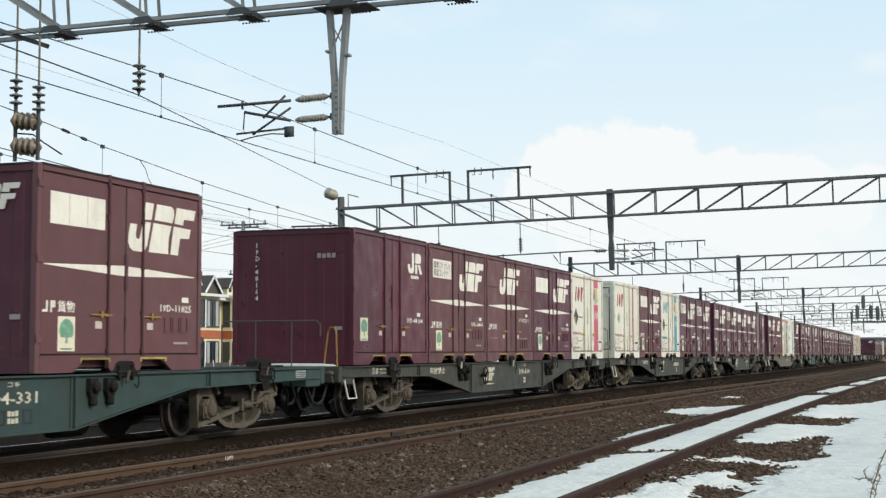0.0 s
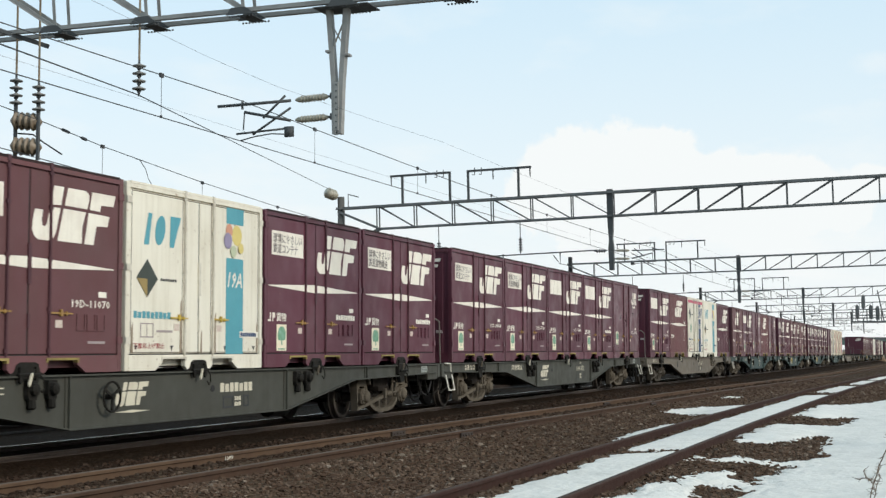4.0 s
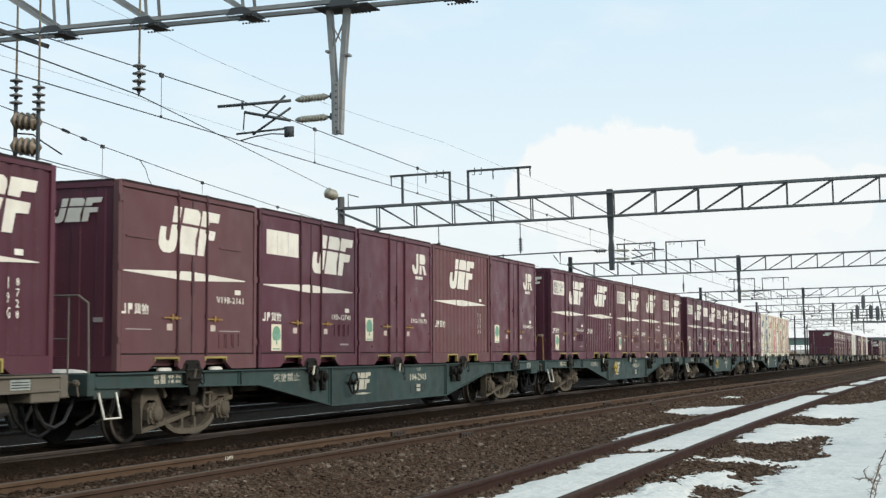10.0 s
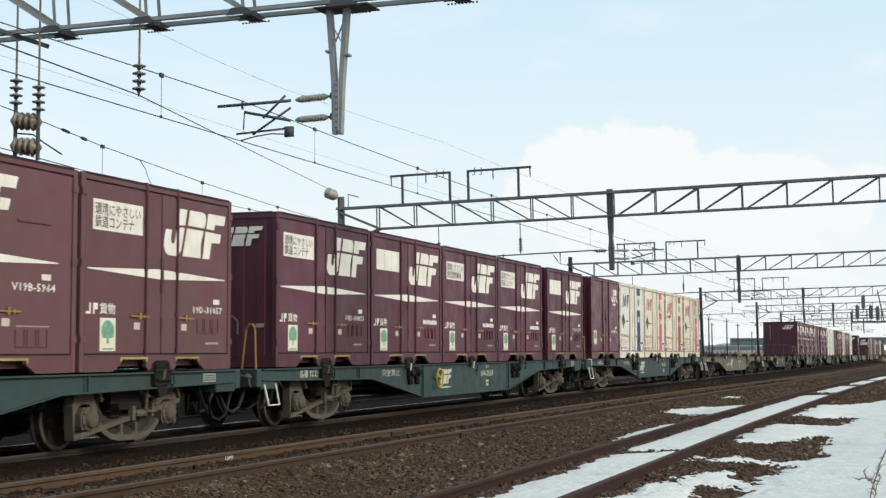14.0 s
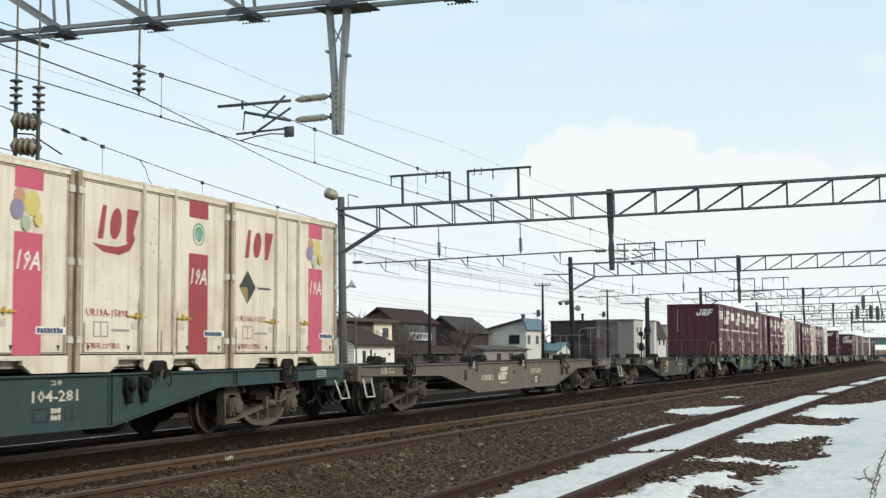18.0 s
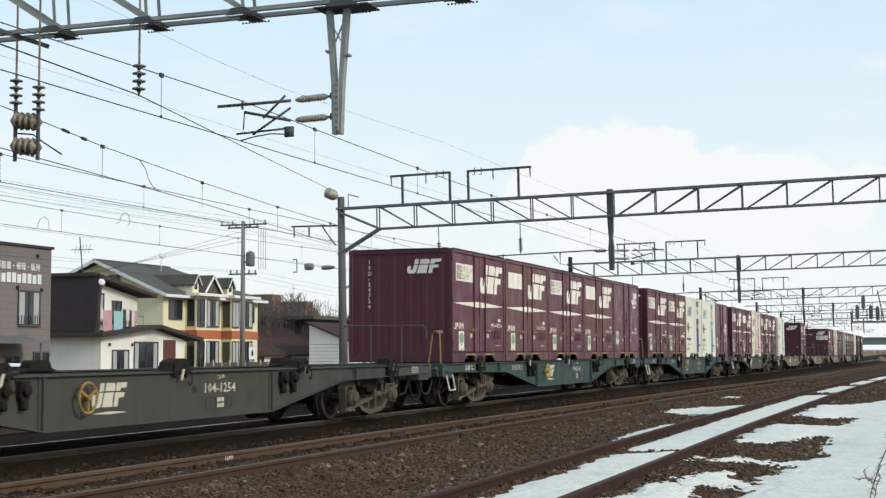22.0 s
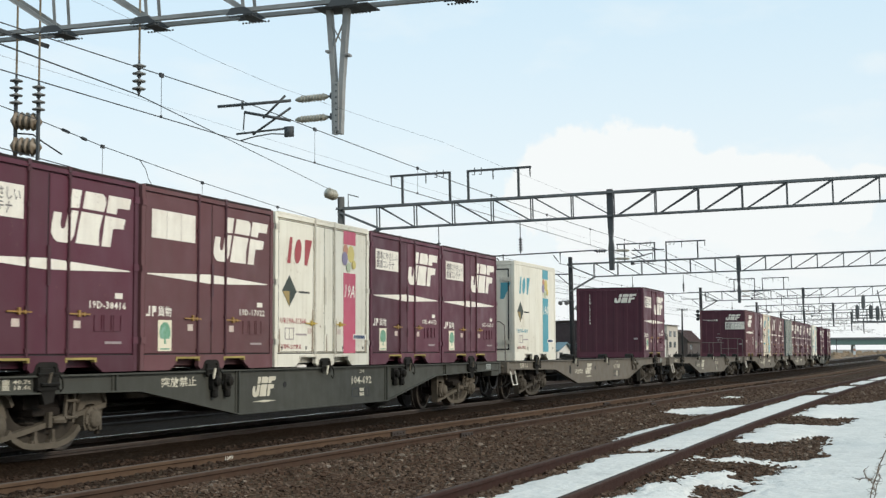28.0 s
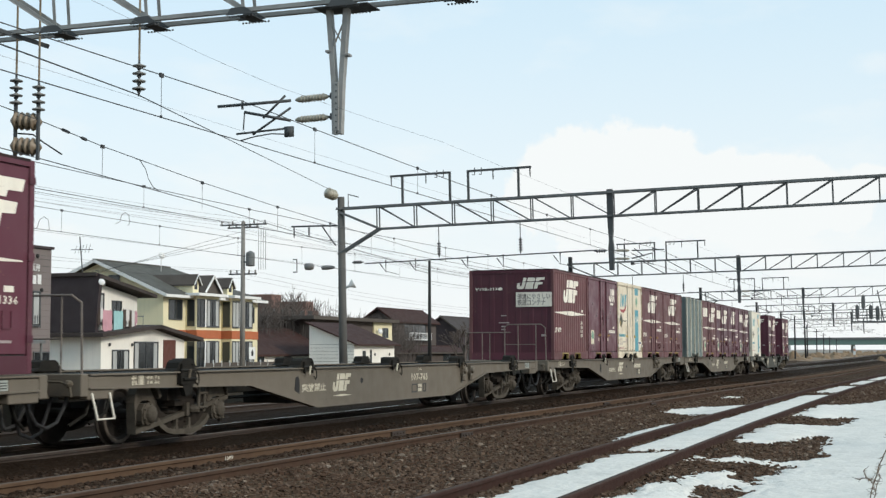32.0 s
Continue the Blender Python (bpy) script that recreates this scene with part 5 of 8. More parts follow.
def stripe_side(bm, x0, x1, y=FACE - 0.004, zc=1.265, h=0.062):
    xm = 0.5 * (x0 + x1)
    for a, b in ((x0, 1.425), (1.475, 1.825), (1.845, 2.205), (2.255, x1)):
        ha = h * (1 - abs(a - xm) / (xm - x0)) + 0.006
        hb = h * (1 - abs(b - xm) / (xm - x0)) + 0.006
        pts = [(a, zc - ha), (b, zc - hb), (b, zc + hb), (a, zc + ha)]
        if a < xm < b:
            pts = [(a, zc - ha), (xm, zc - h), (b, zc - hb), (b, zc + hb), (xm, zc + h), (a, zc + ha)]
        plate(bm, pts, y)


def bars(bm, x, z, w, h, n, y=FACE - 0.004, gap=0.24):
    """Lettering too small to read: one solid bar a letter."""
    s = w / n
    for i in range(n):
        cut = 0.12 * h if i % 3 == 1 else 0.0
        rect(bm, x + i * s, x + (i + 1 - gap) * s, z, z + h - cut, y)


def card_frames(bm, x, z, n):
    """Row of thin raised card holders on a door."""
    for k in range(n):
        a = x + 0.21 * k
        for p, q, u, v in ((a, a + 0.17, z, z + 0.012), (a, a + 0.012, z + 0.012, z + 0.20), (a + 0.158, a + 0.17, z + 0.012, z + 0.20)):
            b_box(bm, p, q, FACE - 0.012, FACE, u, v)


def own_mark(c, x, z, y):
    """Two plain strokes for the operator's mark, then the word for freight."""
    part("mark", f"cown{x}{y}", lambda bm: (rect(bm, x + 0.07, x + 0.10, z, z + 0.135, y), rect(bm, x, x + 0.075, z, z + 0.03, y), rect(bm, x + 0.15, x + 0.18, z, z + 0.135, y), rect(bm, x + 0.175, x + 0.245, z + 0.055, z + 0.135, y)), "white_print", c)
    lettering("貨物", "white_print", x + 0.29, y, z, 0.34, 0.14, c, "white lettering")


def emblem_leaf(bm, x0, x1, z0, z1, y):
    """Open ring round a leafy tree."""
    cx, cz = 0.5 * (x0 + x1), 0.55 * z1 + 0.45 * z0
    rx, rz = 0.38 * (x1 - x0), 0.32 * (z1 - z0)
    turn = [math.radians(-84 + 348 * i / 18) for i in range(19)]
    plate(bm, [(cx + rx * math.cos(a), cz + rz * math.sin(a)) for a in turn] + [(cx + 0.84 * rx * math.cos(a), cz + 0.84 * rz * math.sin(a)) for a in reversed(turn)], y)
    plate(bm, [(cx + 0.68 * rx * math.cos(math.radians(a)), cz + 0.08 * rz + 0.62 * rz * math.sin(math.radians(a))) for a in range(-40, 221, 20)] + [(cx - 0.12 * rx, cz - 0.70 * rz), (cx + 0.16 * rx, cz - 0.70 * rz)], y)


def sticker(c, x, z, w=0.34, h=0.41):
    """Cream sticker with a green round tree in a thin ring."""
    s = part("sticker", f"stick{x}{z}", lambda bm: rect(bm, x, x + w, z - h, z), "sticker_cream", c, "cream sticker with a green round emblem")
    cx, cz, rx, rz = x + 0.5 * w, z - 0.43 * h, 0.42 * w, 0.37 * h
    tree = [(cx + rx * math.cos(math.radians(a)) * (0.95 + 0.05 * (i % 2)), cz + 0.10 * rz + 0.88 * rz * math.sin(math.radians(a))) for i, a in enumerate(range(-40, 221, 20))]
    foot = [(cx - 0.10 * rx, cz - 0.48 * rz), (cx - 0.14 * rx, cz - 0.92 * rz), (cx + 0.20 * rx, cz - 0.92 * rz), (cx + 0.12 * rx, cz - 0.48 * rz)]
    part("emblem", f"stickem{x}{z}", lambda bm: plate(bm, tree + foot, FACE - 0.007), "green_print", s, "green round tree emblem")
    part("lettering", f"sticklet{x}{z}", lambda bm: rect(bm, x + 0.16 * w, x + 0.84 * w, z - 0.955 * h, z - 0.91 * h, FACE - 0.007), "green_print", s)


SIGN_A, SIGN_B = "環境にやさしい\n鉄道コンテナ", "環境にやさしい\n鉄道貨物輸送"


def base_container(kind, label, mat, doors, ribs, rods="rod_steel", pocket="pocket_yellow"):
    c = thing("freight_container", label, "container", group="containers on the train")
    part("body", "cbody", build_body, mat, c)
    for x in (0.0, CL - 0.085):
        for y in (-CW, CW - 0.085):
            part("corner_post", "cpost", lambda bm: b_box(bm, 0, 0.085, 0, 0.085, 0, CH), "rust_post" if mat == "cream_old" else mat, c, at=pose(x, y, 0), bevel=0.006)
    top = mat if rods == "rod_pale" else "roof_grime"
    end = {"purple_dull": "purple"}.get(mat, mat)          # dull sides get darker purple ends: the ends' shade put into the colour
    part("roof", "croof", lambda bm: b_prism(bm, [(-1.13, CH - 0.03), (1.13, CH - 0.03), (1.13, CH + 0.002), (0.0, CH + 0.02), (-1.13, CH + 0.002)], 0.05, CL - 0.05, "x"), top, c)
    for turn in (0, 180):
        m = pose(CL / 2, 0, 0, 0, 0, turn) @ pose(-CL / 2, 0, 0)
        part("bottom_rail", "cbrail", build_bottom_rail, mat, c, at=m)
        part("top_rail", "ctrail", lambda bm: b_box(bm, 0.085, CL - 0.085, -CW, -CW + 0.06, CH - 0.075, CH - 0.019), mat, c, at=m)
        part("roof_edge", "credge", lambda bm: b_box(bm, 0.088, CL - 0.088, -CW - 0.004, -CW + 0.05, CH - 0.018, CH + 0.012), top, c, at=m)
        part("end_edge", "ceedge", lambda bm: b_box(bm, -0.004, 0.04, -1.105, 1.105, CH - 0.016, CH + 0.010), top, c, at=m)
        if rods == "rod_pale":
            part("end_wall", "cendflat", lambda bm: b_box(bm, 0.012, 0.03, -1.11, 1.11, 0.192, CH - 0.092), mat, c, at=m)
            part("end_gasket", "cendgask", lambda bm: (b_box(bm, 0.006, 0.0115, -1.05, -1.02, 0.26, 2.24), b_box(bm, 0.006, 0.0115, 1.02, 1.05, 0.26, 2.24), b_box(bm, 0.006, 0.0115, -1.02, 1.02, 0.26, 0.29), b_box(bm, 0.006, 0.0115, -1.02, 1.02, 2.21, 2.24)), "rubber", c, "dark rubber seal round the end door", at=m)
            for z in (0.45, 1.98):
                part("end_hinge", "cendhinge", lambda bm: b_box(bm, -0.008, 0.006, -1.10, -0.88, -0.05, 0.05), "rod_pale", c, at=m @ pose(0, 0, z))
        else:
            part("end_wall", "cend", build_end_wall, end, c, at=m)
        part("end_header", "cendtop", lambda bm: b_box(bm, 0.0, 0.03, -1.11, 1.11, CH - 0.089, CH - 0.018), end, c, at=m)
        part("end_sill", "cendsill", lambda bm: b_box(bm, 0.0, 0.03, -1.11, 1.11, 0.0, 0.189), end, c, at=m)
        if ribs:
            part("corrugated_side", "ccorr", build_corrugation, mat, c, at=m)
    if doors:
        for k, (x0, x1) in enumerate(((0.100, 1.832), (1.862, CL - 0.100))):
            part("door", f"cdoor{k}", lambda bm: b_box(bm, x0, x1, FACE, -1.158, 0.222, CH - 0.095), mat, c, bevel=0.006)
        for x, w in ((1.832, 0.030), (0.086, 0.014), (CL - 0.100, 0.014)):
            part("door_gasket", f"cgask{w}", lambda bm: b_box(bm, 0.001, w - 0.001, -1.172, -1.158, 0.224, CH - 0.097), "rubber", c, at=pose(x, 0, 0))
        # dark strip paints the shadow gap above the bottom rail
        part("sill_seam", "cseam2", lambda bm: b_box(bm, 0.10, CL - 0.10, -1.171, -1.158, 0.206, 0.221), "rubber", c)
        for x in (1.45, 2.23):
            part("lock_rod", "crod", build_rod, rods, c, at=pose(x, 0, 0))
        for x in (1.19, 2.36):
            part("tag", "cdtag", lambda bm: rect(bm, 0, 0.14, 0.53, 0.62), "tag_cream", c, at=pose(x, 0, 0))
        for x in (1.30, 2.45):
            part("handle", "chandle", build_handle, "brass_handle" if rods == "rod_steel" else "yellow_paint", c, "yellow door handle", at=pose(x, 0, 0))
        for x in (0.05, CL - 0.06):
            for z in (0.35, 1.28, 2.15):
                part("hinge", "chinge", build_hinges, rods if rods == "rod_pale" else mat, c, at=pose(x, 0, z))
        part("door_bolt", "cbolt", lambda bm: b_box(bm, 1.815, 1.875, -1.205, -1.184, 1.02, 1.48), rods, c)
        part("door_catch", "ccatch", lambda bm: b_box(bm, 1.825, 1.865, -1.202, -1.184, 0.52, 0.68), rods, c)
    for x in (1.19, 2.51):
        for turn in (0, 180):
            part("fork_pocket", f"cpocket{ribs}", lambda bm: build_pocket(bm, ribs), pocket, c, "yellow-edged forklift pocket", at=pose(x, 0, 0, 0, 0, turn))
    return c


def end_marks(c, number="", logo=True, sign=False, mono=False):
    """Marks on the front end wall."""
    e = -0.003
    if logo:
        ob = part("end_logo", "cendlogo", lambda bm: logo_side(bm, 0, 0, 0.47, 0.0), "white_print", c, at=pose(e, -0.16, 1.90, 0, 0, -90))
    if mono:
        part("end_lettering", "cendmono", lambda bm: bars(bm, 0, 0, 0.38, 0.085, 4, 0.0), "print_faint", c, at=pose(e, -0.49, 1.90, 0, 0, -90))
    if number:
        lettering("\n".join(number), "white_print", e, 0.74, 2.20 - 0.116 * len(number), 0.09, 0.116 * len(number), c, turn=-90)
    if sign:
        s = part("end_sign", "cendsign", lambda bm: b_box(bm, -0.004, 0.0, -1.14, -0.14, 1.42, 1.81), "white_print", c)
        lettering(SIGN_A, "sign_print", -0.008, -0.18, 1.455, 0.92, 0.32, s, turn=-90)
        lettering("V19B-313●", "white_print", e, 1.02, 1.87, 0.78, 0.085, c, turn=-90)
        part("end_lettering", "cendsmall", lambda bm: [b_box(bm, -0.005, 0.0, y - w, y, z, z + 0.03) for y, w, z in ((0.28, 0.14, 1.17), (0.35, 0.30, 0.98), (0.28, 0.14, 0.88), (0.28, 0.12, 0.80))], "print_faint", c)
    part("end_tag", "cendtag", lambda bm: b_box(bm, -0.005, 0.0, -0.98, -0.84, 0.62, 0.68), "print_faint", c)


def small_marks(c, key, number, x=2.68, z=0.775, w=0.80, mat="white_print"):
    if number:
        lettering(number, mat, x, FACE - 0.004, z, w, 0.095, c)
    else:
        part("lettering", f"numbars{key}", lambda bm: bars(bm, x, z, w, 0.09, 8), mat, c)
    part("tag", f"tags{key}", lambda bm: rect(bm, x + 0.55, x + 0.72, z + 0.135, z + 0.205), mat, c)


def purple(kind, number="", sign="white", mat="purple"):
    """kind d: double doors and sign, j: large corner emblem, v: doors and central emblem, c: corrugated."""
    if kind == "d":
        lab = {"white": "faded purple steel freight container with doors, white blank sign and emblem", "": "purple steel freight container with doors and white emblem"}.get(sign, "purple steel freight container with doors, lettered white sign and emblem")
        c = base_container("d", lab, mat, True, False)
        if sign:
            s = part("sign", "csign", lambda bm: rect(bm, 0.25, 1.37, 1.745, 2.125), "white_print", c, "white sign panel" if sign == "white" else "white sign with dark lettering")
            if sign != "white":
                lettering(sign, "sign_print", 0.29, FACE - 0.007, 1.775, 1.02, 0.315, s)
            else:
                part("seam", "cseam", lambda bm: [rect(bm, x, x + 0.004, 1.75, 2.12, FACE - 0.006) for x in (0.62, 0.99)], "print_faint", s)
        part("emblem", "clogo", lambda bm: logo_side(bm, 1.88, 1.545, 1.0), "white_print", c, "white slanted emblem")
        part("stripe", "cstripe", lambda bm: stripe_side(bm, 0.15, 3.55), "white_print", c, "tapering white stripe")
        own_mark(c, 0.13, 0.71, FACE - 0.004)
        sticker(c, 0.43, 0.665)
        part("card_frame", "cdcard", lambda bm: card_frames(bm, 2.78, 0.50, 3), mat, c)
        part("notice", "cdnote", lambda bm: rect(bm, 3.02, 3.38, 0.345, 0.375), "print_faint", c)
        small_marks(c, "d", number)
    elif kind in ("j", "jl"):
        c = base_container("j", "deep purple steel freight container with a large white corner emblem", "purple_fresh" if mat == "purple" else mat, True, False)
        dz = 0.0 if kind == "j" else -0.62
        part("emblem", f"cjlogo{kind}", lambda bm: (plate(bm, [(u, v + dz) for u, v in ((2.99, 2.16), (2.88, 2.16), (2.88, 1.90), (2.86, 1.86), (2.80, 1.85), (2.77, 1.88), (2.76, 1.93), (2.66, 1.93), (2.66, 1.85), (2.71, 1.78), (2.78, 1.755), (2.89, 1.755), (2.97, 1.79), (2.99, 1.86))]),
                                             plate(bm, [(u, v + dz) for u, v in ((3.06, 1.965), (3.30, 1.965), (3.36, 1.99), (3.38, 2.06), (3.36, 2.13), (3.30, 2.16), (3.06, 2.16))]), plate(bm, [(3.06, 1.76 + dz), (3.165, 1.76 + dz), (3.165, 1.94 + dz), (3.06, 1.94 + dz)]), plate(bm, [(3.32, 1.76 + dz), (3.44, 1.76 + dz), (3.32, 1.94 + dz), (3.20, 1.94 + dz)])), "white_print", c, "white blocky emblem")
        part("lettering", f"cjmono{kind}", lambda bm: bars(bm, 2.83, 1.655 + dz, 0.42, 0.065, 4), "white_print", c)
        if kind == "jl":
            part("ruled_line", "cjline", lambda bm: [rect(bm, 2.5, 3.3, z, z + 0.012) for z in (1.86, 0.52)], "print_faint", c)
        sticker(c, 0.32, 0.84)
        small_marks(c, kind, number, 2.60, 0.785 if kind == "j" else 0.70, 0.85)
    elif kind == "v":
        c = base_container("v", "dull purple steel freight container with doors and a central white emblem", mat, True, False)
        part("emblem", "cvlogo", lambda bm: logo_side(bm, 0.95, 1.58, 0.98), "white_print", c, "white slanted emblem")
        part("stripe", "cvstripe", lambda bm: stripe_side(bm, 0.12, 3.38, zc=1.28), "white_print", c, "tapering white stripe")
        own_mark(c, 0.10, 0.73, FACE - 0.004)
        part("ruled_line", "cvline", lambda bm: [rect(bm, a, a + 0.6, z, z + 0.014) for a, z in ((0.2, 0.53), (2.62, 0.53))], "print_faint", c)
        part("card_frame", "cvcard", lambda bm: card_frames(bm, 2.60, 0.30, 3), mat, c)
        [part("pull_bar", "cvbar", lambda bm: b_box(bm, 0, 0.62, FACE - 0.016, FACE, 1.715, 1.735), mat, c, at=pose(a, 0, 0)) for a in (0.18, 2.60)]
        small_marks(c, "v", number, 2.52, 0.935, 0.81)
    else:
        c = base_container("c", "dull purple corrugated freight container with a central white emblem", mat, False, True)
        y = FACE - 0.003
        part("emblem", f"cclogo{kind}", lambda bm: logo_side(bm, 1.75 if kind == "g" else 1.02, 1.57, 0.98, y), "white_print", c, "white slanted emblem across the corrugations")
        part("stripe", "ccstripe", lambda bm: stripe_side(bm, 0.12, 3.45, y, 1.27), "white_print", c, "tapering white stripe")
        own_mark(c, 0.12, 0.73, y)
        if number:
            a, b = number[:4], number[4:]
            lettering("\n".join(a), "white_print", 2.88, y, 0.62, 0.07, 0.46, c)
            lettering("\n".join(b), "white_print", 3.04, y, 0.62, 0.07, 0.46, c)
        else:
            part("lettering", "ccnum", lambda bm: [rect(bm, x, x + 0.06, 0.62 + 0.12 * k, 0.71 + 0.12 * k, y) for x in (2.9, 3.04) for k in range(4)], "white_print", c)
        part("tag", "cctag", lambda bm: rect(bm, 3.0, 3.16, 1.33, 1.40, y), "white_print", c)
    return c


def slanted_marks(bm, x, z, h, y=FACE - 0.004):
    """Three slanted plain shapes: a bar, a solid oval and a wedge."""
    k = 0.18

    def put(poly):
        plate(bm, [(x + (a + k * b) * h / 0.42, z + b * h / 0.42) for a, b in poly], y)
    put([(0.08, 0.0), (0.20, 0.0), (0.20, 0.42), (0.11, 0.42)])
    put([(0.44 + 0.125 * math.cos(math.tau * i / 16), 0.21 + 0.20 * math.sin(math.tau * i / 16)) for i in range(16)])
    put([(0.72, 0.0), (0.82, 0.0), (0.93, 0.42), (0.66, 0.42)])


def reefer(stripe, number="", doors=True, mat="cream_box", motif="fruit", code="19A", diamond=True):
    tone = {"pink_print": "pink", "teal_print": "teal", "blue_print": "blue", "red_print": "dark red"}[stripe]
    c = base_container("r", f"cream-white insulated freight container with a {tone} band", mat, doors, False, "rod_pale", "rod_pale")
    y = FACE - 0.004
    if not doors:
        for a, b in ((0.09, 0.715), (0.722, 1.885), (1.892, 2.50), (2.507, CL - 0.09)):
            part("side_panel", f"rpanel{a}", lambda bm: b_box(bm, a, b, FACE, -1.158, 0.208, CH - 0.08), mat, c)
    sx = 2.62 if doors else 2.52
    ink = {"pink_print": "red_print"}.get(stripe, stripe)
    if motif == "twin":
        part("band", "rtwin", lambda bm: (rect(bm, 2.70, 2.80, 0.21, 2.32), rect(bm, 2.84, 2.88, 0.21, 2.32)), "red_print", c, "thin red twin bands")
    else:
        part("band", f"rband{sx}", lambda bm: (rect(bm, sx, sx + 0.52, 0.21, 1.60), rect(bm, sx, sx + 0.52, 2.10, 2.335)), stripe, c, f"{tone} band")
        lettering(code, "white_print", sx + 0.04, y - 0.003, 1.17, 0.44, 0.23, c, slant=0.25)
    lx = 0.28
    if motif == "twenty":
        part("top_band", "rtop", lambda bm: rect(bm, 0.10, CL - 0.10, 2.22, 2.33, y - 0.002), "pink_print", c, "pink band under the roof")
        lx = 2.42
    part("emblem", f"rlogo{lx}", lambda bm: slanted_marks(bm, lx + 0.06, 1.64, 0.42), ink, c, "coloured slanted emblem strokes")
    if motif == "swoosh":
        part("swoosh", "rswoosh", lambda bm: plate(bm, [(0.30, 1.58), (0.55, 1.48), (0.90, 1.46), (1.14, 1.53), (1.26, 1.68), (1.16, 1.88), (1.16, 1.68), (1.05, 1.60), (0.85, 1.56), (0.55, 1.56)]), "red_print", c)
    if motif in ("fruit",):
        for q, (nm, px, pz, r) in enumerate((("fruit_yellow", 0.32, 1.94, 0.15), ("fruit_orange", 0.08, 2.0, 0.10), ("fruit_violet", 0.04, 1.85, 0.12), ("fruit_green", 0.20, 1.70, 0.09), ("fruit_yellow", 0.42, 1.76, 0.08))):
            part("fruit_motif", f"rfruit{sx}{px}", lambda bm: plate(bm, [(sx + px + r * math.cos(a), pz + r * math.sin(a)) for a in [math.tau * i / 12 for i in range(12)]], FACE - 0.004 - 0.004 * q), nm, c)
    elif motif in ("leaf", "swoosh"):
        part("leaf_emblem", f"rleaf{sx}", lambda bm: emblem_leaf(bm, sx + 0.04, sx + 0.48, 1.60, 2.10, y), "green_print", c, "green round emblem")
    elif motif == "twin":
        part("leaf_emblem", "rleaftwin", lambda bm: emblem_leaf(bm, 0.45, 0.85, 0.98, 1.50, y), "green_print", c, "green round emblem")
    elif motif == "twenty":
        part("leaf_emblem", "rleaf20", lambda bm: emblem_leaf(bm, 0.55, 0.95, 0.90, 1.42, y), "green_print", c, "green round emblem")
    if diamond:
        z0 = 1.20 if motif != "twenty" else 1.75
        d = part("hazard_diamond", f"rdia{z0}", lambda bm: plate(bm, [(0.25, z0), (0.51, z0 - 0.25), (0.77, z0), (0.51, z0 + 0.25)]), "diamond_dark", c, "dark diamond with an ochre quarter")
        part("quarter", f"rdiaq{z0}", lambda bm: plate(bm, [(0.26, z0 - 0.005), (0.505, z0 - 0.24), (0.505, z0 - 0.005)], y - 0.003), "diamond_ochre" if motif != "twenty" else "fruit_green", d)
        part("lettering", f"rdial{z0}", lambda bm: bars(bm, 0.84, z0 - 0.02, 0.42, 0.035, 7), "dark_print", c)
    if number:
        lettering(number, ink, 0.20, y, 0.68, 0.92, 0.095, c)
    else:
        part("lettering", "rnum", lambda bm: bars(bm, 0.20, 0.68, 0.92, 0.09, 9), ink, c)
    part("marking", "rmark", lambda bm: (rect(bm, 0.36, 0.38, 0.43, 0.62), rect(bm, 0.66, 0.68, 0.43, 0.62), rect(bm, 0.51, 0.525, 0.43, 0.62), rect(bm, 0.38, 0.66, 0.43, 0.445), rect(bm, 0.38, 0.66, 0.605, 0.62), rect(bm, 0.75, 1.15, 0.50, 0.53)), "print_faint", c)
    lettering("下部吊上げ禁止", "red_print", 0.20, y, 0.285, 0.75, 0.075, c)
    part("mark", "rtri", lambda bm: [plate(bm, [(x, 0.325), (x + 0.07, 0.325), (x + 0.035, 0.255)], y) for x in (0.22, 1.10, 2.56, 3.44)], "dark_print", c)
    if doors:
        part("door_seam", "rseam", lambda bm: ([rect(bm, x, x + 0.012, 0.225, CH - 0.098, FACE - 0.002) for x in (1.395, 1.495, 2.175, 2.275, 0.125, CL - 0.137)], [rect(bm, 0.14, CL - 0.14, z, z + 0.010, FACE - 0.002) for z in (0.232, CH - 0.112)]), "seam_dark", c)
        for x, z1 in ((0.14, 0.62), (1.34, 0.95), (1.90, 0.55), (2.29, 0.80), (3.56, 0.70)):
            part("rust_run", f"rgrime{x}", lambda bm: plate(bm, [(x, 0.23), (x + 0.05, 0.23), (x + 0.045, z1), (x + 0.012, z1 - 0.06)], FACE - 0.0025), "grime_line", c, "brown rust run beside the lock rods")
    b = part("owner_plate", f"rown{sx}", lambda bm: rect(bm, sx + 0.42, sx + 1.0 if doors else sx + 1.1, 0.45, 0.54, y - 0.003), "white_print", c)
    part("lettering", f"rownl{sx}", lambda bm: bars(bm, sx + 0.44, 0.465, 0.50, 0.06, 8, y - 0.006), "blue_print", b)
    return c


def green_box():
    c = base_container("k", "weathered grey-green freight container with pale frame posts", "green_grey_box", False, True, pocket="green_grey_box")
    part("frame_post", "kpost", lambda bm: [b_box(bm, x, x + 0.09, -1.21, -1.16, 0.02, CH) for x in (0.0, 0.9, 1.8, 2.7, CL - 0.09)], "rod_pale", c)
    return c


# ---------------------------------------------------------------- container wagon
SILL = [(-0.42, 0.965), (19.20, 0.965), (19.20, 0.80), (14.95, 0.74), (12.25, 0.325), (6.52, 0.325), (3.85, 0.74), (-0.42, 0.80)]
SILL_LONG = [(-0.42, 0.965), (19.20, 0.965), (19.20, 0.80), (15.10, 0.74), (12.72, 0.325), (6.05, 0.325), (3.70, 0.74), (-0.42, 0.80)]
BOGIES = (2.10, 16.68)


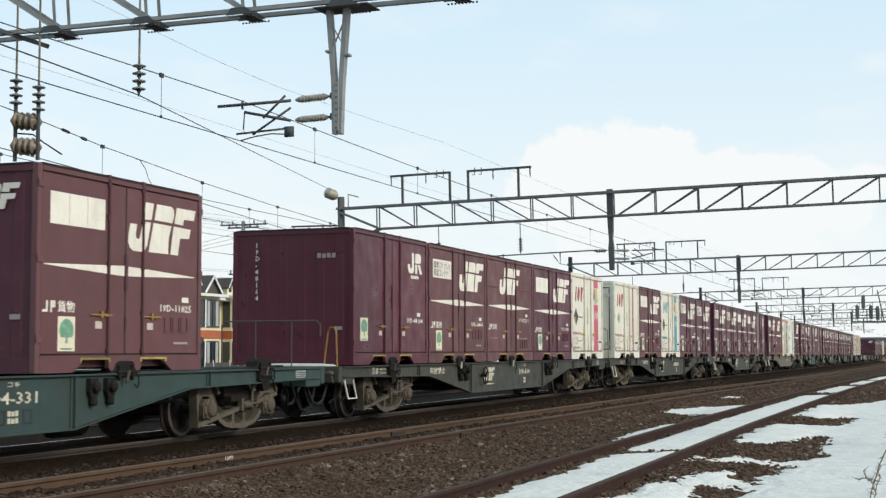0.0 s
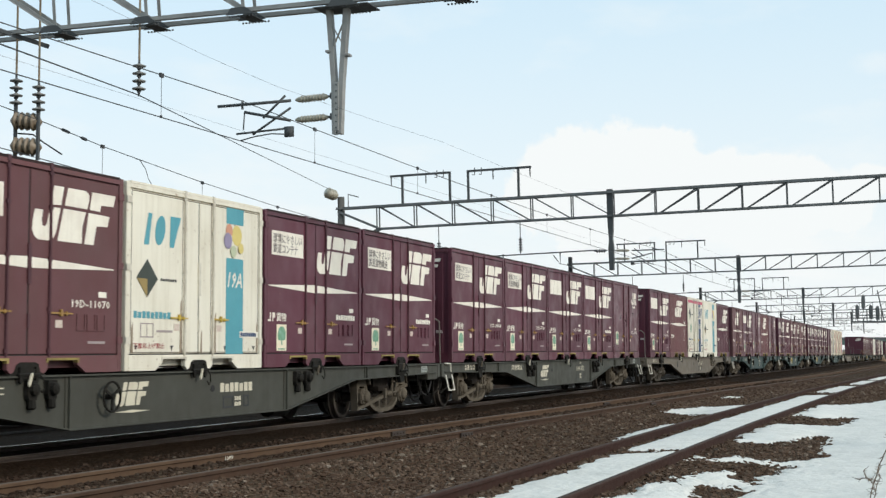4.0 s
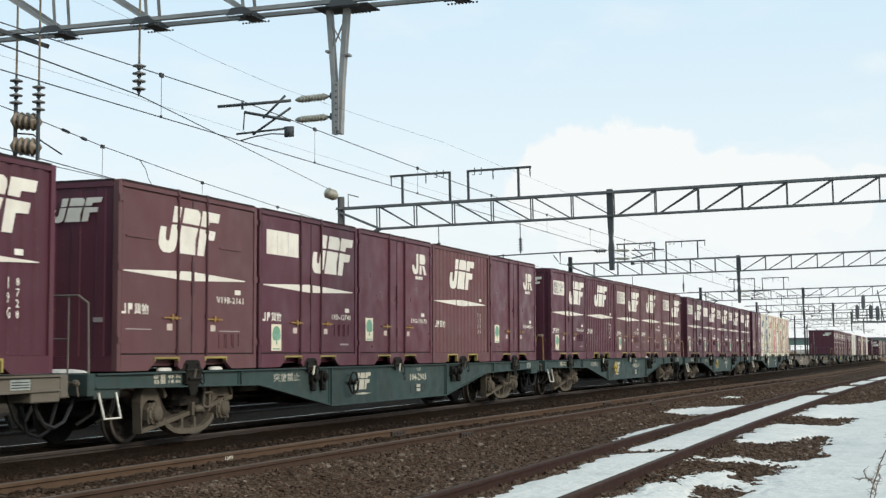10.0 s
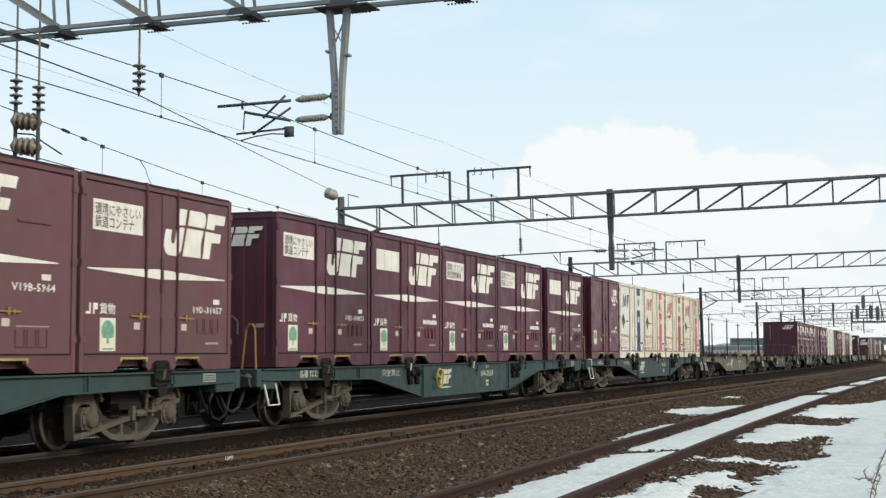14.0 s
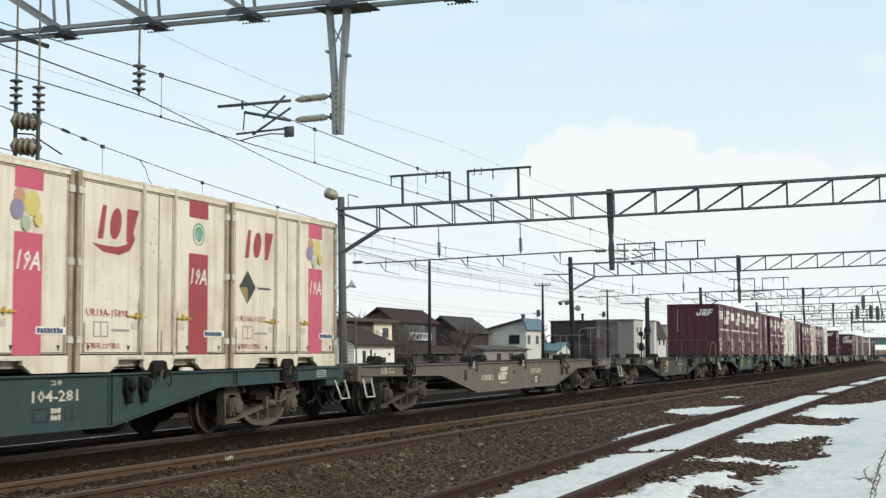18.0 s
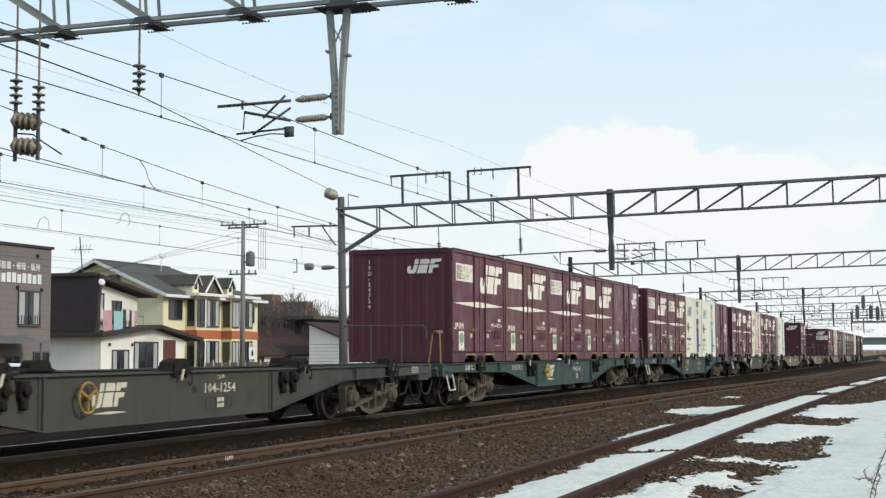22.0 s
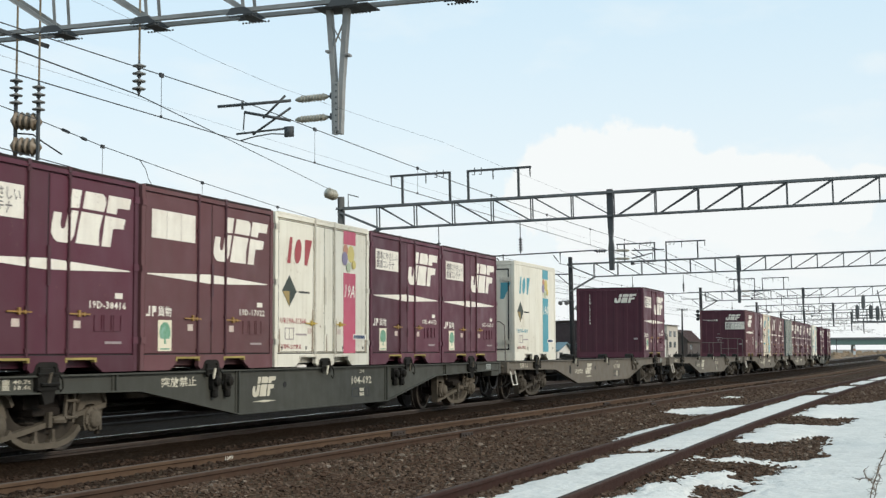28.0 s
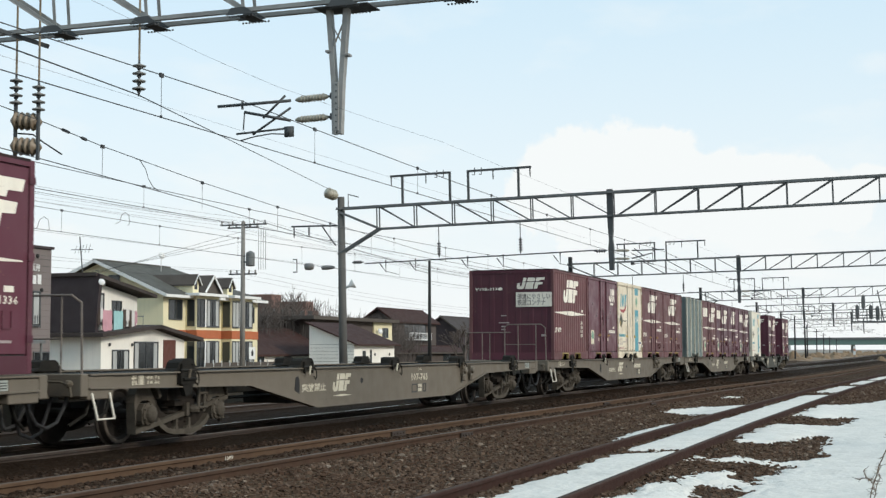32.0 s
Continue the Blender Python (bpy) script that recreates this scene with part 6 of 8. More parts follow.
def side_sill(w, mat, s, shape):
    """One side girder: web plate, top flange and bent foot flange."""
    lo, hi = (-1.165, -1.150) if s < 0 else (1.150, 1.165)
    a, b = (-1.215, -1.10) if s < 0 else (1.10, 1.215)
    sill = part("side_sill", f"wsill{s}", lambda bm: b_prism(bm, shape, lo, hi), mat, w)
    part("top_flange", f"wsilltop{s}", lambda bm: b_box(bm, -0.42, 19.20, a, b, 0.955, 0.975), mat, sill)
    foot = shape[2:]
    for k, (p, q) in enumerate(zip(foot, foot[1:])):
        part("foot_flange", f"wsillfoot{s}{k}{shape is SILL}", lambda bm: b_bar(bm, (p[0], s * 1.16, p[1]), (q[0], s * 1.16, q[1]), 0.11, 0.018), mat, sill)


def build_stiffener(bm, z0):
    b_box(bm, -0.012, 0.012, -1.21, -1.15, z0, 0.96)
    b_box(bm, -0.06, 0.06, -1.178, -1.16, z0, 0.96)


def build_deck(bm):
    b_box(bm, -0.40, 19.18, -0.32, 0.32, 0.60, 0.955)
    for x in [-0.30 + 1.0 * i for i in range(20)]:
        b_box(bm, x, x + 0.10, -1.15, 1.15, 0.86, 0.955)
    b_box(bm, 6.6, 12.2, -0.45, 0.45, 0.36, 0.62)


def build_end_beam(bm, w):
    b_box(bm, min(0, w * 0.15), max(0, w * 0.15), -1.19, 1.19, 0.70, 0.978)
    for a, b in ((-1.183, -0.75), (0.75, 1.183)):
        b_box(bm, min(w * 0.152, w * 0.70), max(w * 0.152, w * 0.70), a, b, 0.66, 0.952)


def build_side_frame(bm, s):
    """Recessed web of the cast bogie frame: horseshoe arms over the axle boxes and a bowed lower beam."""
    lo, hi = sorted((s * 0.90, s * 0.945))
    b_prism(bm, FRAME_TOP + [(-x, z) for x, z in reversed(FRAME_TOP)] + [(-x, z) for x, z in reversed(FRAME_FOOT[1:])] + FRAME_FOOT, lo, hi)


FRAME_TOP = [(-1.22, 0.22), (-1.23, 0.60), (-1.21, 0.70), (-1.15, 0.79), (-1.04, 0.84), (-0.90, 0.85), (-0.77, 0.82), (-0.68, 0.75), (-0.62, 0.65), (-0.57, 0.54), (-0.49, 0.45), (-0.34, 0.39), (-0.15, 0.385)]
FRAME_FOOT = [(0.0, 0.165), (-0.24, 0.17), (-0.42, 0.20), (-0.58, 0.27), (-0.68, 0.36), (-0.70, 0.54), (-0.75, 0.64), (-0.84, 0.68), (-1.02, 0.68), (-1.11, 0.62), (-1.15, 0.52), (-1.16, 0.22)]


def build_frame_lip(bm, s, line, w):
    """One unbroken raised flange along an edge of the side frame."""
    rings = []
    for i, (x, z) in enumerate(line):
        (ax, az), (bx, bz) = line[max(0, i - 1)], line[min(len(line) - 1, i + 1)]
        n = math.hypot(bx - ax, bz - az) or 1.0
        nx, nz = -(bz - az) / n * w / 2, (bx - ax) / n * w / 2
        rings.append([bm.verts.new((x + k * nx, s * 0.965 + e, z - 0.02 + k * nz)) for k, e in ((-1, -0.065), (1, -0.065), (1, 0.065), (-1, 0.065))])
    for u, v in zip(rings, rings[1:]):
        for k in range(4):
            bm.faces.new((u[k], u[(k + 1) % 4], v[(k + 1) % 4], v[k]))
    bm.faces.new(rings[0][::-1])
    bm.faces.new(rings[-1])
    bmesh.ops.recalc_face_normals(bm, faces=bm.faces[:])


def build_pedestal(bm, s):
    """Dusty cheek plate that caps the arch over an axle box."""
    lo, hi = sorted((s * 0.945, s * 0.99))
    b_prism(bm, [(-0.26, 0.27), (-0.265, 0.62), (-0.21, 0.74), (-0.10, 0.80), (0.03, 0.80), (0.14, 0.74), (0.21, 0.64), (0.27, 0.50), (0.19, 0.48), (0.15, 0.55), (0.07, 0.60), (-0.08, 0.60), (-0.16, 0.55), (-0.215, 0.46), (-0.215, 0.27)], lo, hi)


def build_rib(bm, s):
    """Upright rib on the bowl with its wear pad."""
    b_box(bm, -0.025, 0.025, min(s * 0.94, s * 1.01), max(s * 0.94, s * 0.99), 0.17, 0.33)
    b_prism(bm, [(-0.10, 0.13), (0.10, 0.13), (0.05, 0.22), (-0.05, 0.22)], *sorted((s * 0.94, s * 1.0)))


def build_hanger_links(bm, s):
    """Two upright brake links beside the lock bracket with their pins."""
    for dx in (0.34, 0.50):
        b_bar(bm, (dx, s * 1.08, 0.94), (dx - 0.02, s * 1.06, 0.40), 0.025, 0.05)
    for z in (0.46, 0.66):
        b_tube(bm, (0.30, s * 1.08, z), (0.54, s * 1.08, z), 0.018, n=6)
    b_lathe(bm, [(0, 0.035), (0.03, 0.05), (0.20, 0.05), (0.23, 0.03)], (0.10, s * 1.04, 0.44), (1, 0, 0), 8)
    b_box(bm, 0.0, 0.07, min(s * 1.0, s * 1.07), max(s * 1.0, s * 1.07), 0.36, 0.54)


def build_bolster(bm, s):
    """End of the bolster above the springs with its hanger."""
    b_box(bm, -0.34, 0.34, min(s * 0.80, s * 0.96), max(s * 0.80, s * 0.96), 0.58, 0.74)
    b_box(bm, -0.26, 0.26, min(s * 0.84, s * 1.03), max(s * 0.84, s * 1.03), 0.50, 0.585)


def build_spring(bm, s):
    for k in range(5):
        b_lathe(bm, [(0, 0.085), (0.02, 0.105), (0.04, 0.085)], (0, s * 0.87, 0.26 + 0.065 * k), (0, 0, 1), 10)


def build_axle_box(bm, s):
    """Dusty axle box with a round cap, bolts and lower ears."""
    a, b = sorted((s * 0.90, s * 1.03))
    b_prism(bm, [(-0.13, 0.28), (-0.16, 0.34), (-0.165, 0.48), (-0.11, 0.56), (0.11, 0.56), (0.165, 0.48), (0.16, 0.34), (0.13, 0.28), (0.07, 0.30), (-0.07, 0.30)], a, b)
    b_lathe(bm, [(0, 0.155), (0.02, 0.15), (0.035, 0.12), (0.07, 0.105), (0.085, 0.085), (0.10, 0.04)], (0, s * 1.03, 0.42), (0, s, 0), 14)
    for k in range(6):
        w = math.tau * (k + 0.5) / 6
        b_tube(bm, (0.13 * math.cos(w), s * 1.04, 0.42 + 0.13 * math.sin(w)), (0.13 * math.cos(w), s * 1.07, 0.42 + 0.13 * math.sin(w)), 0.016, n=6)


def build_wheelset(bm):
    b_tube(bm, (0, -1.0, 0), (0, 1.0, 0), 0.075, n=10)
    for s in (-1, 1):
        y = s * 0.53
        b_lathe(bm, [(-0.065, 0.12), (-0.065, 0.33), (-0.065, 0.415), (-0.03, 0.43), (-0.015, 0.405), (0.065, 0.395), (0.065, 0.33), (0.03, 0.30), (0.02, 0.16), (0.07, 0.12)], (0, y, 0), (0, s, 0), 32)
        for k in range(3):                                              # web holes drawn as raised bosses
            a = math.tau * k / 3
            b_lathe(bm, [(0, 0.035), (0.05, 0.03)], (0.23 * math.cos(a), s * 0.545, 0.23 * math.sin(a)), (0, s, 0), 8)


def build_tyre_rim(bm, side):
    n = 36
    ring = [[bm.verts.new((r * math.cos(math.tau * k / n), side * (0.53 + y), r * math.sin(math.tau * k / n))) for k in range(n)] for r, y in ((0.385, 0.064), (0.372, 0.072), (0.345, 0.072), (0.335, 0.062))]
    for u, v in zip(ring, ring[1:]):
        for k in range(n):
            bm.faces.new((u[k], u[(k + 1) % n], v[(k + 1) % n], v[k]))


def build_latch(bm):
    """Container lock block on the deck edge with its bracket."""
    b_prism(bm, [(-0.38, 0.0), (0.38, 0.0), (0.24, 0.045), (0.21, 0.13), (0.15, 0.155), (-0.13, 0.155), (-0.20, 0.12), (-0.24, 0.045)], -0.10, 0.09)
    for x in (-0.17, 0.12):
        b_prism(bm, [(x, 0.10), (x + 0.05, 0.10), (x + 0.05, -0.06), (x + 0.025, -0.09), (x, -0.06)], -0.135, -0.10)
    b_box(bm, -0.12, 0.12, -0.125, -0.09, -0.03, 0.08)
    b_tube(bm, (-0.20, -0.125, 0.015), (0.20, -0.125, 0.015), 0.02, n=6)
    b_path(bm, [(0.19, -0.13, 0.02), (0.24, -0.15, -0.05), (0.25, -0.15, -0.15), (0.21, -0.15, -0.19), (0.17, -0.14, -0.14)], 0.010, 5)


def build_lock_lever(bm):
    b_prism(bm, [(0.0, 0.03), (0.035, 0.035), (-0.01, -0.10), (-0.04, -0.12), (-0.05, -0.09)], -0.165, -0.145)


def build_lock_bracket(bm):
    """Heavy bracket that hangs from the sill below a lock at the bogie."""
    b_box(bm, -0.20, 0.20, -1.235, -1.168, 0.80, 0.95)
    b_prism(bm, [(-0.13, 0.80), (0.15, 0.80), (0.11, 0.66), (-0.05, 0.64)], -1.22, -1.15)
    b_tube(bm, (-0.16, -1.25, 0.87), (0.17, -1.25, 0.87), 0.022, n=6)


def build_boxes(bm):
    b_prism(bm, [(-0.07, 0.70), (0.07, 0.70), (0.09, 0.76), (0.08, 0.92), (-0.08, 0.92), (-0.09, 0.76)], -1.235, -1.165)
    b_lathe(bm, [(0, 0.075), (0.05, 0.07), (0.07, 0.03)], (0.0, -1.235, 0.82), (0, -1, 0), 10)
    b_lathe(bm, [(0, 0.05), (0.09, 0.055), (0.11, 0.03)], (0, -1.215, 0.70), (0, 0, -1), 8)


def build_brake_wheel(bm):
    n = 18
    for i in range(n):
        a, b = math.tau * i / n, math.tau * (i + 1) / n
        b_tube(bm, (0.185 * math.cos(a), 0, 0.185 * math.sin(a)), (0.185 * math.cos(b), 0, 0.185 * math.sin(b)), 0.016, n=5)
    for k in range(3):
        a = math.tau * (k + 0.25) / 3
        b_bar(bm, (0, 0, 0), (0.185 * math.cos(a), 0, 0.185 * math.sin(a)), 0.02, 0.03)
    b_tube(bm, (0, -0.03, 0), (0, 0.10, 0), 0.035, n=8)


def build_rigging(bm, w):
    """Coupler, hoses and brake pipes below the wagon end."""
    b_box(bm, min(0, -w * 0.42), max(0, -w * 0.42), -0.10, 0.10, 0.76, 0.96)
    b_prism(bm, [(-w * 0.34, -0.16), (-w * 0.56, -0.14), (-w * 0.60, 0.02), (-w * 0.50, 0.18), (-w * 0.34, 0.16)], 0.72, 1.00, "z")


def build_underframe(bm):
    b_lathe(bm, [(0, 0.05), (0.03, 0.17), (0.85, 0.17), (0.9, 0.05)], (7.4, 0.6, 0.55), (1, 0, 0), 12)
    for y in (-0.7, 0.7):
        b_tube(bm, (3.4, y, 0.55), (15.4, y, 0.55), 0.025, n=5)
    for xb in BOGIES:
        b_box(bm, xb - 0.25, xb + 0.25, -0.92, 0.92, 0.34, 0.62)
        for dx in (-0.42, 0.42):
            b_box(bm, xb + dx - 0.05, xb + dx + 0.05, -0.62, 0.62, 0.30, 0.44)


WAGONS = []


def wagon(mat, tone, number="", rail="grey", wheel="", logo=True, step="front", shift=None):
    w = thing("container_wagon", f"{tone} flat container wagon on two bogies", "railway wagon", group="wagons of the freight train")
    form = SILL_LONG if mat == "wagon_grey" else SILL
    for s in (-1, 1):
        side_sill(w, mat, s, form)
    for x in (() if mat == "wagon_grey" else (3.3, 6.50, 12.27, 15.5)):
        part("stiffener", f"wstiff{6 < x < 13}", lambda bm: build_stiffener(bm, 0.325 if 6 < x < 13 else 0.75), mat, w, at=pose(x, 0, 0))
    if mat == "wagon_grey":
        part("slot", "wslot", lambda bm: plate(bm, [(5.28, 0.62), (5.46, 0.56), (5.46, 0.76), (5.41, 0.84), (5.31, 0.82)], -1.169), "rubber", w)
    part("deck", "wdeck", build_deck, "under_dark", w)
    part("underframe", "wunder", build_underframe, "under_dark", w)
    for x, d in ((-0.58, 1), (19.36, -1)):
        part("end_beam", f"wend{d}", lambda bm: build_end_beam(bm, d), mat, w, at=pose(x, 0, 0), bevel=0.012)
        part("coupler", f"wcoup{d}", lambda bm: build_rigging(bm, d), "under_dark", w, at=pose(x, 0, 0))
        for y in (-0.45, 0.35):
            part("brake_hose", f"whose{d}", lambda bm: b_path(bm, [(d * 0.1, 0, 0.72), (-d * 0.10, 0, 0.55), (-d * 0.18, 0.05, 0.36), (-d * 0.30, 0.12, 0.32), (-d * 0.34, 0.18, 0.48)], 0.028, 6), "rubber", w, at=pose(x, y, 0))
        part("uncoupling_rod", f"wunc{d}", lambda bm: (b_path(bm, [(-d * 0.06, -0.15, 0.90), (-d * 0.08, -0.95, 0.88), (-d * 0.08, -1.08, 0.84), (-d * 0.10, -1.12, 0.70)], 0.016, 6), b_lathe(bm, [(0, 0.03), (0.03, 0.05), (0.07, 0.045), (0.10, 0.02)], (-d * 0.08, -1.02, 0.86), (0, -1, 0), 8)), "axle_dust", w, at=pose(x, 0, 0))
        for a in (0.0, 0.42):
            part("brake_pipe", f"wpipe{d}", lambda bm: b_path(bm, [(d * 0.5, -1.0, 0.78), (d * 0.35, -1.02, 0.48), (d * 0.1, -0.95, 0.35)], 0.02, 5), "under_dark", w, at=pose(x + d * a, 0, 0))
    for k, (y, dip) in enumerate(((-0.92, 0.34), (-0.70, 0.22), (0.55, 0.30))):
        part("jumper_cable", f"wjump{k}", lambda bm: b_path(bm, [(0.14, y, 0.80), (0.06, y, 0.60), (-0.10, y, dip + 0.06), (-0.30, y, dip), (-0.50, y, dip + 0.06), (-0.66, y, 0.58), (-0.74, y, 0.78)], 0.024, 7), "rubber", w, "black drooping cable between the wagons", at=pose(-0.58, 0, 0))
    part("data_plate", "wplate", lambda bm: rect(bm, 18.30, 18.66, 0.815, 0.935, -1.172), "plate_pale", w, "pale data plate with dark rules")
    part("data_rule", "wplater", lambda bm: [rect(bm, 18.32, 18.64, z, z + 0.012, -1.175) for z in (0.835, 0.865, 0.895)], "dark_print", w)
    part("hand_brake_case", "wcase", lambda bm: b_lathe(bm, [(0, 0.10), (0.04, 0.16), (0.62, 0.16), (0.66, 0.10)], (12.35, -0.78, 0.36), (1, 0, 0), 10), "under_dark", w)
    wheels = []
    dust, web = ("axle_grime", "bogie_dust_shade") if mat == "wagon_grey" else ("axle_dust", "bogie_web_shade")
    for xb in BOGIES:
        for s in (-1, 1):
            bf = part("bogie_frame", f"wbog{s}", lambda bm: build_side_frame(bm, s), web, w, "dusty cast bogie side frame, recess shade in its colour", at=pose(xb, 0, 0))
            for k, (line, lw) in enumerate((([(-a, b) for a, b in FRAME_TOP[8:0:-1]] + FRAME_TOP[:9], 0.06), (FRAME_FOOT[:5], 0.07), ([(-a, b) for a, b in FRAME_FOOT[:5]], 0.07))):
                part("frame_flange", f"wlip{s}{k}", lambda bm: build_frame_lip(bm, s, line, lw), dust, bf)
            for dx in (-0.16, 0.18):
                part("rib", f"wrib{s}", lambda bm: build_rib(bm, s), dust, bf, at=pose(dx, 0, 0))
            for d in (-1, 1):
                part("pedestal", f"wped{s}", lambda bm: build_pedestal(bm, s), dust, bf, at=pose(d * 0.94, 0, 0) @ Matrix.Diagonal((-d, 1, 1, 1)))
            part("brake_link", f"wlink{s}", lambda bm: build_hanger_links(bm, s), dust, w, at=pose(xb, 0, 0))
            part("bolster", f"wbol{s}", lambda bm: build_bolster(bm, s), "bogie_dust_shade", w, at=pose(xb, 0, 0))
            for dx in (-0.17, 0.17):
                part("coil_spring", f"wspr{s}", lambda bm: build_spring(bm, s), "bogie_dust_shade", w, at=pose(xb + dx, 0, 0))
            for dx in (-0.92, 0.92):
                part("axle_box", f"waxle{s}", lambda bm: build_axle_box(bm, s), dust, w, "dust-covered axle box", at=pose(xb + dx, 0, 0))
        for dx in (-0.92, 0.92):
            ws = part("wheelset", "wwheels", build_wheelset, "wheel_steel", w, "brown steel wheelset", at=pose(xb + dx, 0, 0.415), smooth=False)
            part("tyre_rim", "wrim", lambda bm: build_tyre_rim(bm, -1), "tyre_worn", ws, "worn pale tyre rim")
            wheels.append((xb + dx, ws))
    for i in range(5):
        for s in (-1, 1):
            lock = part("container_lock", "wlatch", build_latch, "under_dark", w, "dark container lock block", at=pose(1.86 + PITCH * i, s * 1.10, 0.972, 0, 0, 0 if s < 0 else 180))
            if s < 0:
                part("lock_lever", "wlever", build_lock_lever, "aged_print" if i in (1, 2) else "axle_dust", lock, "pale lock lever")
        if i in (0, 4):
            part("lock_bracket", "wbracket", build_lock_bracket, "under_dark", w, at=pose(1.86 + PITCH * i, 0, 0))
    for x in ((13.45, 13.95) if mat == "wagon_grey" else (5.75, 6.12, 12.62, 12.98)):
        part("valve_box", "wbox", build_boxes, "under_dark" if mat != "wagon_grey" else mat, w, at=pose(x, 0, 0))
    # marks
    tx, tz, lx, nx, hx = (6.48, 0.565, 7.73, 10.41, 9.0) if number.startswith("107") or mat == "wagon_grey" else (4.40, 0.765, 7.50 if wheel else 6.98, 10.18 if wheel else 10.62, 9.96 if wheel else 8.07)
    if shift:
        tx, tz, lx, nx, hx = shift
    if logo or mat != "wagon_grey":
        lettering("突放禁止", "faded_print" if mat == "wagon_blue" else "aged_print", tx, -1.169, tz, 0.92, 0.135, w, "white stencilled lettering")
    if logo:
        part("emblem", f"wlogo{lx}", lambda bm: (logo_side(bm, lx, 0.56, 0.46, -1.169), plate(bm, [(lx, 0.485), (lx + 0.4, 0.468), (lx + 0.8, 0.485), (lx + 0.4, 0.506)], -1.169)), "aged_print", w, "white slanted emblem")
    if number:
        lettering(number, "aged_print", nx + 0.07, -1.169, 0.66, 0.89, 0.14, w, "white stencilled number")
        lettering("コキ", "aged_print", nx + 0.42, -1.169, 0.85, 0.22, 0.065, w)
    else:
        part("lettering", "wnumbars", lambda bm: bars(bm, nx, 0.66, 1.0, 0.13, 7, -1.169), "aged_print", w)
    for a, b in ((0.08, 0.39), (0.70, 0.87)):
        part("marking", f"wmark{nx}{a}", lambda bm: [rect(bm, nx + p, nx + q, z0, z1, -1.169) for p, q, z0, z1 in ((a, a + 0.03, 0.43, 0.60), (b - 0.03, b, 0.43, 0.60), (a + 0.03, b - 0.03, 0.43, 0.455), (a + 0.03, b - 0.03, 0.575, 0.60))], "dark_print", w)
    part("lettering", f"wmark2{nx}", lambda bm: (bars(bm, nx + 0.43, 0.53, 0.20, 0.06, 3, -1.169), bars(bm, nx + 0.43, 0.45, 0.20, 0.06, 3, -1.169)), "aged_print", w)
    lettering("荷重 40.7t\n自重 18.6t", "aged_print", 0.54 if mat == "wagon_grey" else 0.93, -1.169, 0.815, 0.68, 0.125, w, "small white stencilled figures")
    part("hole", f"whole{hx}", lambda bm: plate(bm, [(hx + 0.06 * math.cos(a), 0.72 + 0.05 * math.sin(a)) for a in [math.tau * i / 10 for i in range(10)]], -1.169), "rubber", w)
    if wheel:
        part("brake_wheel", "wbrake", build_brake_wheel, wheel, w, "yellow spoked hand-brake wheel" if wheel == "yellow_paint" else "dark spoked hand-brake wheel", at=pose(7.28, -1.27, 0.69))
    if rail:
        if rail == "blue":
            part("handrail", "wrail", lambda bm: (b_path(bm, [(0, 1.12, 0.96), (0, 1.12, 1.70), (0, 1.05, 1.77), (0, -0.72, 1.77), (0, -0.80, 1.70), (0, -0.80, 1.5)], 0.014, 6), [b_tube(bm, (0, y, 0.96), (0, y, 1.77), 0.011, n=6) for y in (0.45, -0.25)]), "rail_grey", w, at=pose(-0.50, 0, 0))
            part("grab_rail", "wgrab", lambda bm: b_path(bm, [(0.10, -0.78, 0.96), (0.02, -0.90, 1.58), (-0.02, -0.96, 1.65), (-0.05, -1.05, 1.65), (-0.08, -1.10, 1.58), (-0.08, -1.12, 0.96)], 0.015, 6), "brass_handle", w, "yellow bent grab rail", at=pose(-0.42, 0, 0))
        else:
            part("handrail", "wraillow", lambda bm: (b_path(bm, [(0, 1.12, 0.96), (0, 1.12, 1.66), (0, 1.05, 1.72), (0, -0.14, 1.72)], 0.014, 6), [b_tube(bm, (0, y, 0.96), (0, y, 1.72), 0.011, n=6) for y in (0.65, 0.44)]), "rail_tan", w, at=pose(-0.50, 0, 0))
            part("grab_rail", "wrailhigh", lambda bm: (b_path(bm, [(0, 0.02, 0.96), (0, 0.02, 1.86), (0, -0.06, 1.93), (0, -0.98, 1.93), (0.06, -1.08, 1.84), (0.06, -1.10, 0.96)], 0.015, 6), [b_tube(bm, (0, y, 0.96), (0, y, 1.93), 0.012, n=6) for y in (-0.35, -0.84)],
                                                       b_tube(bm, (0, 0.02, 1.40), (0, -0.84, 1.40), 0.010, n=6)), "rail_tan", w, "tall bent end railing", at=pose(-0.50, 0, 0))
    if step:
        for x in (-0.36,):
            part("step", "wstep", lambda bm: b_path(bm, [(0, -1.19, 0.74), (0.06, -1.24, 0.42), (0.42, -1.24, 0.42), (0.38, -1.19, 0.74)], 0.016, 6), "white_print", w, "white stirrup step", at=pose(x, 0, 0))
    if step == "both":
        part("step", "wsteprear", lambda bm: b_path(bm, [(0, -1.19, 0.74), (0.16, -1.24, 0.43), (0.50, -1.24, 0.43), (0.40, -1.19, 0.74)], 0.017, 6), "white_print", w, "white stirrup step", at=pose(18.98, 0, 0))
        part("front_grab", "wfgrab", lambda bm: b_path(bm, [(0.0, -1.19, 0.98), (0.22, -1.24, 0.97), (0.25, -1.24, 0.80)], 0.013, 5), "white_print", w, at=pose(-0.42, 0, 0))
    WAGONS.append((w, wheels))
    return w


